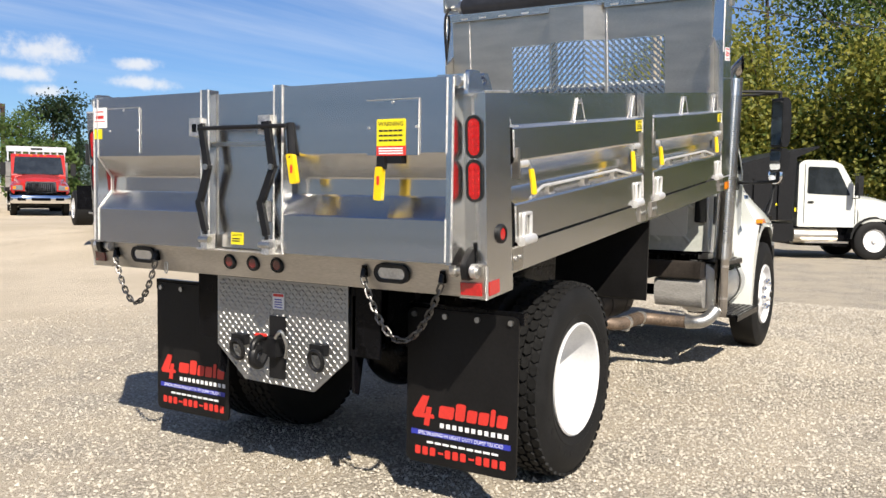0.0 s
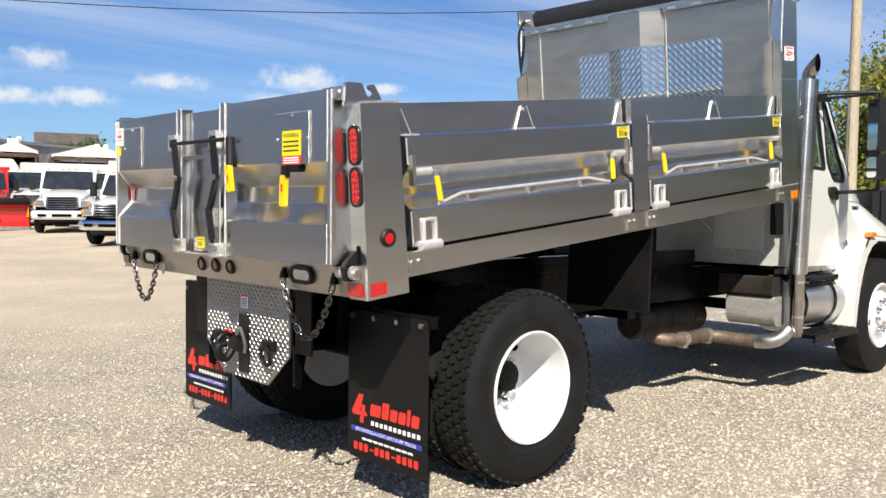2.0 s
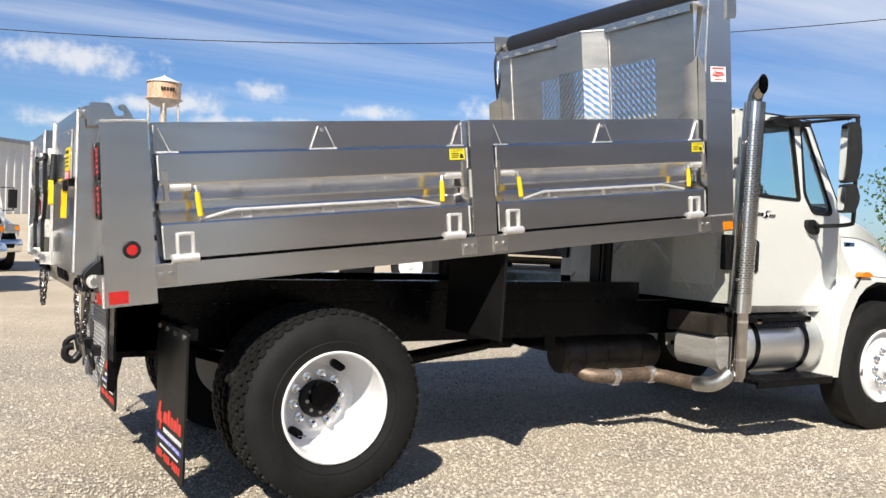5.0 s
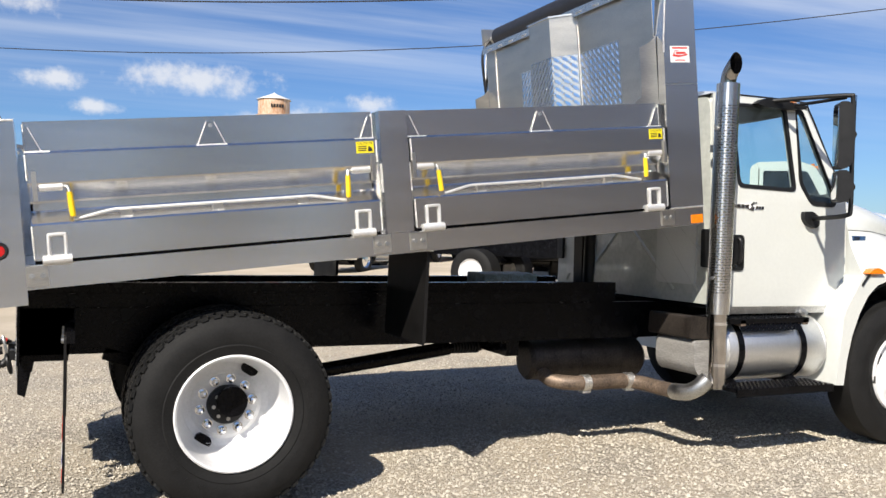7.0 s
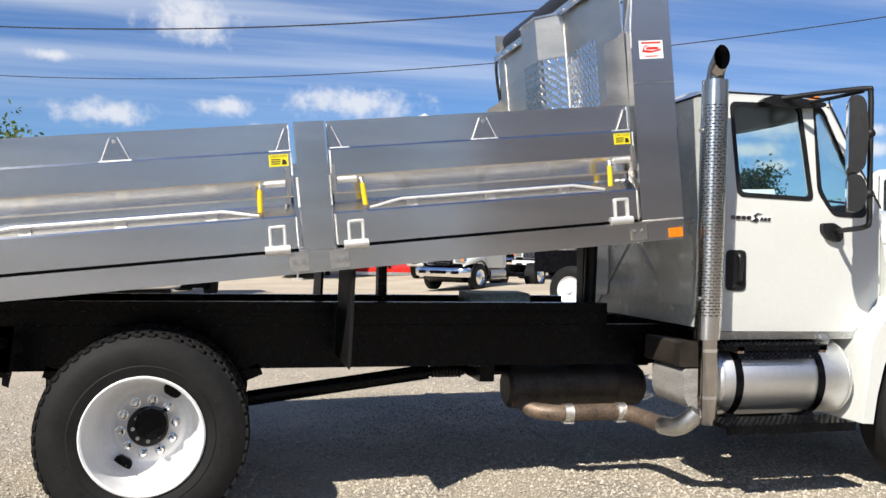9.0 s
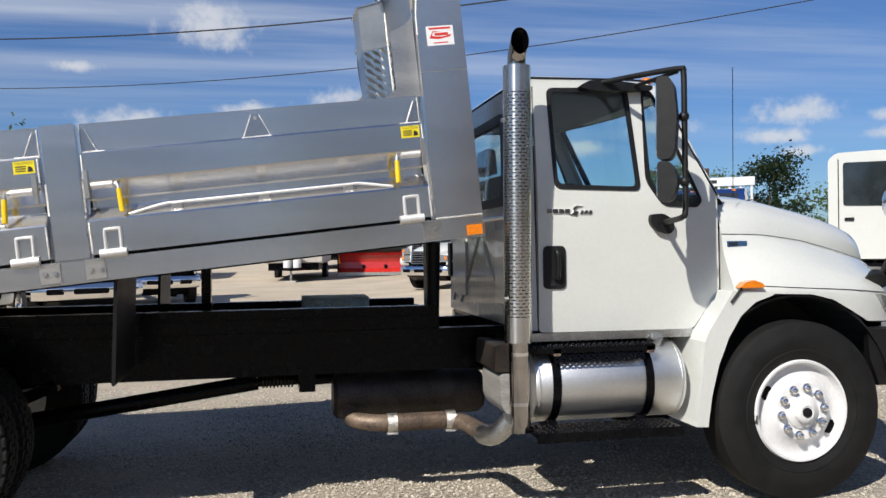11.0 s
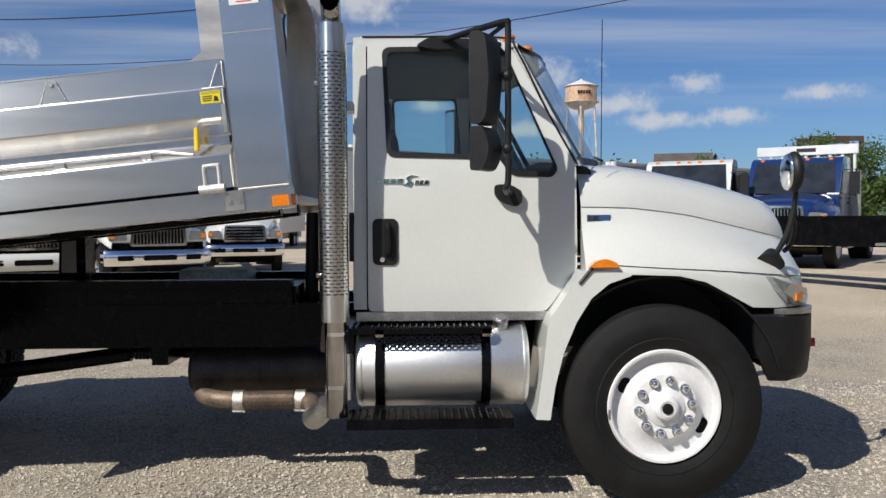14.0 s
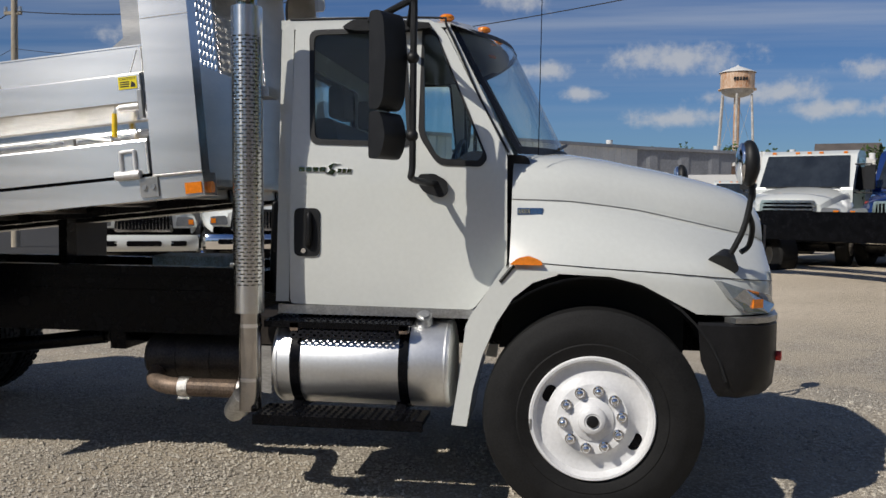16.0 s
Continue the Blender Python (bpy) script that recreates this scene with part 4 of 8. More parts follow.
# upper and lower tailgate pivots
for side in (RIGHT, LEFT):
    m = BODY if side < 0 else Matrix.Translation((0, -0.06, 0)) @ mirror_y() @ BODY
    g = GATE if side < 0 else Matrix.Translation((0, -0.06, 0)) @ mirror_y() @ GATE
    hp = part("top_pivot", box(B(), -0.10, 0.02, -1.15, -1.02, 0.825, 0.885), ALU, truck, "aluminium tailgate top pivot", g, bevel=0.012)
    part("pivot_pin", cyl(B(), (-0.115, -1.125, 0.855), (-0.09, -1.125, 0.855), 0.022, 16), STEEL, hp, m=g, smooth=True)
    part("pivot_hook", prism(B(), rounded([(0.0, 0.79), (0.22, 0.80), (0.205, 0.84), (0.175, 0.89), (0.145, 0.885), (0.15, 0.865), (0.175, 0.855), (0.165, 0.835), (0.13, 0.835), (0.11, 0.895), (0.02, 0.90)], 0.012), "y", -1.165, -1.145), ALU, hp, "hooked pivot plate", m)
    part("pivot_tag", box(B(), -0.004, 0.0, -1.11, -1.085, 0.755, 0.785), YELLOW, hp, m=g)
    lk = part("lower_latch", prism(B(), rounded([(-0.06, 0.02), (0.03, 0.02), (0.05, 0.10), (0.02, 0.16), (-0.03, 0.13), (-0.07, 0.09)], 0.02), "y", -1.165, -1.135), BLACK_SATIN, truck, "black tailgate hook latch", m, bevel=0.005)
    part("latch_bolt", cyl(B(), (-0.03, -1.21, 0.06), (-0.03, -1.08, 0.06), 0.018, 14), STEEL, lk, m=m, smooth=True)
    part("latch_collar", cyl(B(), (-0.03, -1.20, 0.06), (-0.03, -1.175, 0.06), 0.032, 16), WELD, lk, m=m, smooth=True)
    part("latch_collar", cyl(B(), (-0.03, -1.10, 0.06), (-0.03, -1.075, 0.06), 0.03, 16), WELD, lk, m=m, smooth=True)
    part("weld_bead", tube(B(), [(0.018, -1.105, 0.03 + 0.05 * k) for k in range(16)], 0.007, 6), WELD, lk, m=m)
    # dark red oval added as the tail lamp's reflection, half hidden by the post
    for wz in (0.622, 0.437):
        part("lamp_reflection", prism(B(), oval((-1.098, wz), 0.03, 0.15), "x", -0.012 + 0.03 * (wz - 0.4), 0.05), LENS_DARKRED, lk, "dark red oval standing for the tail lamp's reflection", m)

# rear sill, lamps, chains
sill = part("rear_sill", prism(B(), [(0.0, -0.062), (0.12, -0.062), (0.12, 0.085), (-0.02, 0.085)], "y", C - 1.288, C + 1.288), ALU_SILL, truck, "mill aluminium rear sill", BODY, bevel=0.004)
for y in (-0.06, 0.10, 0.26):
    part("marker_lamp", cyl(B(), (-0.01, y, 0.018), (-0.022, y, 0.018), 0.028, 22, 0.024), LENS_DARKRED, sill, "round red marker lamp", BODY, True)
    bm = revolve(B(), [(0.026, -0.025), (0.034, -0.026), (0.040, -0.018), (0.041, 0.0), (0.026, 0.0)], (0, 0), 26)
    part("lamp_grommet", bm, PLASTIC, sill, m=BODY @ Matrix.Translation((0, y, 0.018)) @ pose(0, 0, 0, 0, 0, -90), smooth=True)
for y in (-0.752, 0.905):
    part("reverse_lamp_grommet", holed(B(), oval((y, 0.022), 0.188, 0.088, 28), [oval((y, 0.022), 0.15, 0.052, 28)], lambda a, b, d: (-0.032 + d, a, b), 0.03), PLASTIC, sill, "black rubber oval grommet", BODY)
    part("reverse_lamp", prism(B(), oval((y, 0.022), 0.15, 0.052, 28), "x", -0.026, 0.01), LENS_CLEAR, sill, "clear oval reversing lamp", BODY, bevel=0.004)
part("reflector", box(B(), -0.018, -0.004, -1.205, -1.105, -0.05, 0.005), LENS_RED, sill, "red reflector", BODY, bevel=0.003)
part("reflector", box(B(), -0.018, -0.004, 1.245, 1.325, -0.035, 0.02), LENS_DARKRED, sill, "red reflector", BODY, bevel=0.003)


def chain(a, b, drop, n):
    """A slack safety chain: links laid along a hanging line."""
    a, b = Vector(a), Vector(b)
    pts = [a.lerp(b, i / 60) - Vector((0, 0, drop * (1 - (2 * i / 60 - 1) ** 2))) for i in range(61)]
    L = [0]
    for i in range(60):
        L.append(L[-1] + (pts[i + 1] - pts[i]).length)
    bm = B()
    step = L[-1] / n
    for k in range(n):
        s = (k + 0.5) * step
        i = max(j for j in range(60) if L[j] <= s)
        p = pts[i].lerp(pts[i + 1], (s - L[i]) / (L[i + 1] - L[i]))
        d = (pts[i + 1] - pts[i]).normalized()
        m = Matrix.Translation(p) @ d.to_track_quat("X", "Z").to_matrix().to_4x4() @ pose(0, 0, 0, 45 + 90 * (k % 2), 0, 0)
        ln, wd = step * 0.72, 0.012
        ring = [m @ Vector((x, y, 0)) for x, y in oval((0, 0), 2 * ln, 2 * wd, 14)]
        tube(bm, ring, 0.0048, 6, closed=True)
    ch = part("safety_chain", bm, CHAIN, truck, "slack dark steel tailgate chain", smooth=True)
    return ch


def body_at(u, y, w):
    return BODY @ Vector((u, y, w))


for ya, yb in ((-0.60, -1.02), (1.13, 0.80)):
    ch = chain(body_at(-0.035, ya, 0.0), body_at(-0.035, yb, -0.01), 0.27 if ya < 0 else 0.24, 22 if ya < 0 else 20)
    for y in (ya, yb):
        part("chain_hook", tube(B(), [body_at(-0.01, y, 0.025), body_at(-0.03, y, 0.03), body_at(-0.04, y, 0.0)], 0.012, 8), BLACK_SATIN, ch, smooth=True)
        part("chain_slot", box(B(), -0.026, -0.01, y - 0.012, y + 0.012, -0.005, 0.05), BLACK, ch, m=BODY)
part("cotter_loop", tube(B(), [Vector((-1.30, 0.72, 1.09)) + Vector((0, a, b)) for a, b in oval((0, 0), 0.02, 0.06, 12)], 0.004, 6, True), STEEL, truck, "small wire loop", smooth=True)


# hitch plate of bright tread plate
def hitch_plate():
    out = [(-0.365, 1.045), (0.53, 1.045), (0.53, 0.67), (0.325, 0.500), (-0.150, 0.490), (-0.365, 0.675)]
    bm = prism(B(), out, "x", -1.11, -1.10)
    def inside(y, z):
        if not (-0.355 < y < 0.52 and 0.505 < z < 1.04):
            return False
        if z < 0.68 and (y > 0.31 + (z - 0.50) / 0.17 * 0.2 or y < -0.135 - (z - 0.49) / 0.185 * 0.215):
            return False
        return True
    i = 0
    z = 0.508
    while z < 1.04:
        j = 0
        y = -0.37
        while y < 0.515:
            if inside(y, z):
                a = radians(45 if (i + j) % 2 else -45)
                ca, sa = math.cos(a), math.sin(a)
                q = [(0.0145, 0), (0, 0.0042), (-0.0145, 0), (0, -0.0042)]
                vs = [bm.verts.new((-1.1102, y + px * ca - pz * sa, z + px * sa + pz * ca)) for px, pz in q]
                top = bm.verts.new((-1.1150, y - 0.003 * ca, z - 0.003 * sa))
                top2 = bm.verts.new((-1.1150, y + 0.003 * ca, z + 0.003 * sa))
                bm.faces.new((vs[0], vs[1], top2))
                bm.faces.new((vs[1], top, top2))
                bm.faces.new((vs[1], vs[2], top))
                bm.faces.new((vs[2], vs[3], top))
                bm.faces.new((vs[3], top2, top))
                bm.faces.new((vs[3], vs[0], top2))
            y += 0.0225
            j += 1
        z += 0.0225
        i += 1
    hp = part("hitch_plate", bm, TREADPLATE, truck, "bright aluminium tread plate hitch panel")
    part("hitch_slot", box(B(), -1.118, -1.108, 0.035, 0.145, 0.53, 0.86), BLACK_SATIN, hp, "black pintle mounting plate", bevel=0.003)
    part("spec_label", box(B(), -1.1165, -1.1135, 0.045, 0.125, 0.895, 0.98), WHITE_PRINT, hp, "small white label")
    part("print_bar", box(B(), -1.118, -1.1163, 0.05, 0.12, 0.962, 0.976), RED, hp)
    bm = B()
    for k in range(4):
        box(bm, -1.118, -1.1163, 0.06, 0.11, 0.905 + 0.013 * k, 0.910 + 0.013 * k)
    split("print_bar", bm, BLUE_PRINT, hp)
    # pintle hook
    hk = part("pintle_hook", box(B(), -1.175, -1.115, 0.05, 0.165, 0.655, 0.75), BLACK_SATIN, truck, "black forged pintle hook", bevel=0.015)
    part("hook_horn", tube(B(), smooth_path([(-1.17, 0.13, 0.66), (-1.21, 0.13, 0.615), (-1.255, 0.13, 0.64), (-1.25, 0.13, 0.69), (-1.21, 0.13, 0.70)], 5), 0.024, 10), BLACK_SATIN, hk, smooth=True)
    part("hook_jaw", tube(B(), smooth_path([(-1.16, 0.13, 0.745), (-1.21, 0.13, 0.755), (-1.25, 0.13, 0.73), (-1.26, 0.13, 0.70)], 5), 0.017, 10), BLACK_SATIN, hk, smooth=True)
    part("hook_pin", cyl(B(), (-1.19, 0.175, 0.765), (-1.19, 0.10, 0.768), 0.009, 10), RED, hk, smooth=True)
    part("lock_chain", tube(B(), smooth_path([(-1.19, 0.04, 0.76), (-1.20, -0.01, 0.80), (-1.18, -0.03, 0.72), (-1.17, -0.01, 0.66)], 6), 0.009, 8), STEEL, hk, smooth=True)
    for y, s in ((0.34, 0.048), (-0.20, 0.048)):
        dr = part("tow_ring_mount", box(B(), -1.15, -1.11, y - s, y + s, 0.69, 0.745), BLACK_SATIN, truck, "black bolted tow ring mount", bevel=0.01)
        part("tow_ring", tube(B(), [(-1.155 - 0.012 * math.sin(t), y + 0.042 * math.cos(t), 0.665 + 0.052 * math.sin(t)) for t in [2 * math.pi * k / 20 for k in range(20)]], 0.0115, 8, True), BLACK_SATIN, dr, "black D-shaped tow ring", smooth=True)


hitch_plate()


def mudflap(y0, y1):
    x = -0.86
    fl = part("mudflap", prism(B(), rounded([(y0, 0.150), (y1, 0.150), (y1, 0.935), (y0, 0.935)], 0.04), "x", x, x + 0.012), FLAP, truck, "black rubber mudflap with red and white lettering")
    part("flap_bar", box(B(), x + 0.012, x + 0.05, y0 - 0.02, y1 + 0.02, 0.895, 0.955), BLACK, fl, "black flap hanger bar")
    for k in range(4):
        y = y0 + 0.04 + (y1 - y0 - 0.08) * k / 3
        part("flap_bolt", cyl(B(), (x, y, 0.905), (x - 0.012, y, 0.905), 0.014, 12), STEEL, fl, smooth=True)
    yc = (y0 + y1) / 2
    pm2 = lambda y, z: plane_matrix((x - 0.0025, y, z), (0, -1, 0), (0, 0, 1))
    # plain red mark and bars for the firm's name
    s = 0.30
    red = B()
    ml = y1 - 0.035
    prism(red, [(ml, 0.395), (ml - 0.06, 0.495), (ml - 0.10, 0.495), (ml - 0.07, 0.405), (ml - 0.125, 0.405), (ml - 0.13, 0.385), (ml - 0.012, 0.38)], "x", x - 0.003, x - 0.001)
    prism(red, [(ml - 0.085, 0.44), (ml - 0.115, 0.44), (ml - 0.10, 0.345), (ml - 0.07, 0.345)], "x", x - 0.0036, x - 0.001)
    for k, (w, h) in enumerate(((0.085, 0.062), (0.055, 0.085), (0.055, 0.062), (0.055, 0.062), (0.025, 0.085), (0.055, 0.062))):
        ys = ml - 0.155 - sum((0.085, 0.055, 0.055, 0.055, 0.025, 0.055)[:k]) - 0.010 * k
        prism(red, rounded([(ys, 0.395), (ys - w, 0.395), (ys - w - 0.008, 0.395 + h), (ys - 0.008, 0.395 + h)], 0.012), "x", x - 0.003, x - 0.001)
    split("red_mark", red, RED, fl, None, "plain red mark")
    white = B()
    for k in range(11):
        ys = ml - 0.165 - 0.036 * k
        box(white, x - 0.003, x - 0.001, ys - 0.022, ys, 0.345, 0.368)
    for k in range(9):
        ys = ml - 0.09 - 0.046 * k
        box(white, x - 0.003, x - 0.001, ys - 0.036, ys, 0.256, 0.267)
    split("white_bar", white, WHITE_PRINT, fl)
    part("blue_strip", box(B(), x - 0.0024, x - 0.001, y0 + 0.03, y1 - 0.03, 0.293, 0.319), BLUE_PRINT, fl, "blue printed strip")
    lettering("SPECIALIZING IN LIGHT DUTY DUMP TRUCKS", 0.0255, pm2(yc, 0.305), WHITE_PRINT, fl, depth=0.0005, squeeze=0.92)
    phone = B()
    for k in range(12):
        if k in (3, 7):
            continue
        ys = ml - 0.02 - 0.044 * k
        prism(phone, rounded([(ys, 0.194), (ys - 0.031, 0.194), (ys - 0.031, 0.236), (ys, 0.236)], 0.008), "x", x - 0.003, x - 0.001)
    for k in (3, 7):
        ys = ml - 0.02 - 0.044 * k
        box(phone, x - 0.003, x - 0.001, ys - 0.034, ys - 0.004, 0.209, 0.219)
    split("red_bar", phone, RED, fl)


mudflap(-1.18, -0.555)
mudflap(0.70, 1.31)

# chassis
for y in (C - 0.43, C + 0.43):
    rl = part("frame_rail", prism(B(), [(y - 0.04, 0.735), (y + 0.04, 0.735), (y + 0.04, 1.0), (y - 0.04, 1.0)], "x", -1.10, 5.6), BLACK, truck, "black chassis rail", bevel=0.006)
    part("sub_frame", box(B(), -1.08, 2.87, y - 0.045, y + 0.045, 1.004, 1.145), BLACK, truck, "black hoist subframe", bevel=0.006)
    part("rail_flange", box(B(), -1.08, 2.87, y - 0.06, y + 0.06, 1.075, 1.085), BLACK, rl)
    part("leaf_spring", sheet(B(), [(-0.66, 0.70), (-0.4, 0.62), (0.0, 0.565), (0.4, 0.62), (0.60, 0.70)], "y", y - 0.04, y + 0.04, 0.07), BLACK, truck, "black rear leaf spring")
for x in (-1.05, -0.6, 0.7, 1.9, 2.8):
    part("chassis_cross_member", box(B(), x, x + 0.09, C - 0.42, C + 0.42, 0.80, 1.10), BLACK, truck, "black cross member")
part("rear_skirt", box(B(), -1.098, -1.085, C - 0.62, C + 0.62, 0.70, 1.10), BLACK, truck, "black rear skirt plate")
part("rear_side_plate", prism(B(), [(-1.10, 1.12), (-0.80, 1.12), (-0.84, 0.70), (-1.02, 0.70), (-1.06, 0.50), (-1.10, 0.52)], "y", -0.40, -0.385), BLACK, truck, "black hitch side plate")
part("rear_side_plate", prism(B(), [(-1.10, 1.12), (-0.80, 1.12), (-0.84, 0.70), (-1.02, 0.70), (-1.06, 0.50), (-1.10, 0.52)], "y", 0.52, 0.535), BLACK, truck, "black hitch side plate")
axle = part("rear_axle", cyl(B(), (0, C - 1.0, 0.515), (0, C + 1.0, 0.515), 0.085, 16), BLACK, truck, "black rear axle", smooth=True)
bm = B()
bmesh.ops.create_uvsphere(bm, u_segments=24, v_segments=14, radius=0.23, matrix=Matrix.Translation((0, C, 0.53)))
part("differential", bm, BLACK, axle, smooth=True)
part("drive_shaft", cyl(B(), (0.20, C, 0.43), (1.74, C, 0.633), 0.052, 16), BLACK, truck, "black drive shaft", smooth=True)
part("drive_shaft", cyl(B(), (2.08, C, 0.64), (3.4, C, 0.70), 0.045, 16), BLACK, truck, "black drive shaft", smooth=True)
sp = part("slip_joint", cyl(B(), (1.74, C, 0.633), (2.0, C, 0.638), 0.034, 16), BLACK, truck, "black splined slip joint", smooth=True)
for k in range(9):
    part("boot_rib", cyl(B(), (1.77 + 0.024 * k, C, 0.634), (1.782 + 0.024 * k, C, 0.634), 0.044, 14), PLASTIC, sp)
part("centre_bearing", box(B(), 2.0, 2.1, C - 0.42, C + 0.42, 0.62, 0.74), BLACK, truck, "black carrier bearing bracket", bevel=0.02)
for y0, y1 in ((-1.17, -0.52), (0.66, 1.31)):
    part("splash_guard", prism(B(), [(1.046, 1.365), (1.065, 1.37), (1.047, 0.85), (1.038, 0.825), (1.028, 0.835)], "y", y0, y1), FLAP, truck, "black splash guard ahead of wheel", bevel=0.01)
hoist = part("hoist_cylinder", cyl(B(), (2.93, C, 0.85), (2.95, C, 1.55), 0.045, 18), BLACK_SATIN, truck, "telescopic hoist cylinder", smooth=True)
part("hoist_prop", box(B(), 2.905, 2.975, C + 0.05, C + 0.17, 1.10, 1.56), BLACK_SATIN, truck, "black body prop")
part("hoist_knuckle", box(B(), 1.385, 1.445, C + 0.02, C + 0.14, 1.05, 1.43), BLACK, truck, "black hoist arm")
part("hydraulic_tank", prism(B(), rounded([(0.12, 1.10), (0.44, 1.10), (0.44, 1.185), (0.12, 1.178)], 0.02), "x", 2.05, 2.5), material("pale_blue_tarp", (0.42, 0.58, 0.68), 0.5, vary=0.3, scale=12, bump=0.3, bump_scale=30), truck, "pale blue folded sheet on subframe")
part("rear_pivot_shaft", cyl(B(), (-1.02, C - 0.6, 1.12), (-1.02, C + 0.6, 1.12), 0.05, 16), BLACK, truck, "black body pivot shaft", smooth=True)


# ---- wheels ----
def tyre_profile(r, y_out, width):
    """Radius and y from the inner bead round the tread to the outer bead; y_out is the outer face (negative side)."""
    y1 = y_out + width
    return [(0.290, y1 - 0.03), (0.33, y1 - 0.012), (0.40, y1), (0.46, y1 - 0.004), (0.495, y1 - 0.016), (r - 0.02, y1 - 0.024), (r - 0.006, y1 - 0.030), (r, y1 - 0.05),
            (r, y_out + 0.05), (r - 0.006, y_out + 0.030), (r - 0.02, y_out + 0.024), (r - 0.032, y_out + 0.018), (0.480, y_out + 0.012), (0.462, y_out + 0.004), (0.43, y_out),
            (0.39, y_out + 0.002), (0.372, y_out + 0.006), (0.366, y_out + 0.0035), (0.335, y_out + 0.012), (0.318, y_out + 0.020), (0.300, y_out + 0.030)]


def tread(bm, x0, z0, r, y0, y1, count, rows, lug=0.011):
    """Offset tread blocks round the crown."""
    bw = (y1 - y0) / rows
    for k in range(rows):
        for i in range(count):
            a = 2 * math.pi * (i + (0.5 if k % 2 else 0.0)) / count
            da = math.pi / count * 0.74
            ya, yb = y0 + bw * k + 0.004, y0 + bw * (k + 1) - 0.004
            ym = (ya + yb) / 2
            edge = 0.008 if k in (0, rows - 1) else 0.0
            q = [(a - da * 0.72, ya), (a - da * 1.25, ym), (a - da * 0.72, yb), (a + da * 0.72, yb), (a + da * 1.25, ym), (a + da * 0.72, ya)]
            lo = [bm.verts.new((x0 + (r - 0.006) * math.cos(t), y, z0 + (r - 0.006) * math.sin(t))) for t, y in q]
            hi = [bm.verts.new((x0 + (r + lug - edge) * math.cos(t * 1.0), y, z0 + (r + lug - edge) * math.sin(t))) for t, y in q]
            bm.faces.new(hi)
            for j in range(6):
                n2 = (j + 1) % 6
                bm.faces.new((lo[j], lo[n2], hi[n2], hi[j]))


AX_Z = 0.490
RX = -0.022


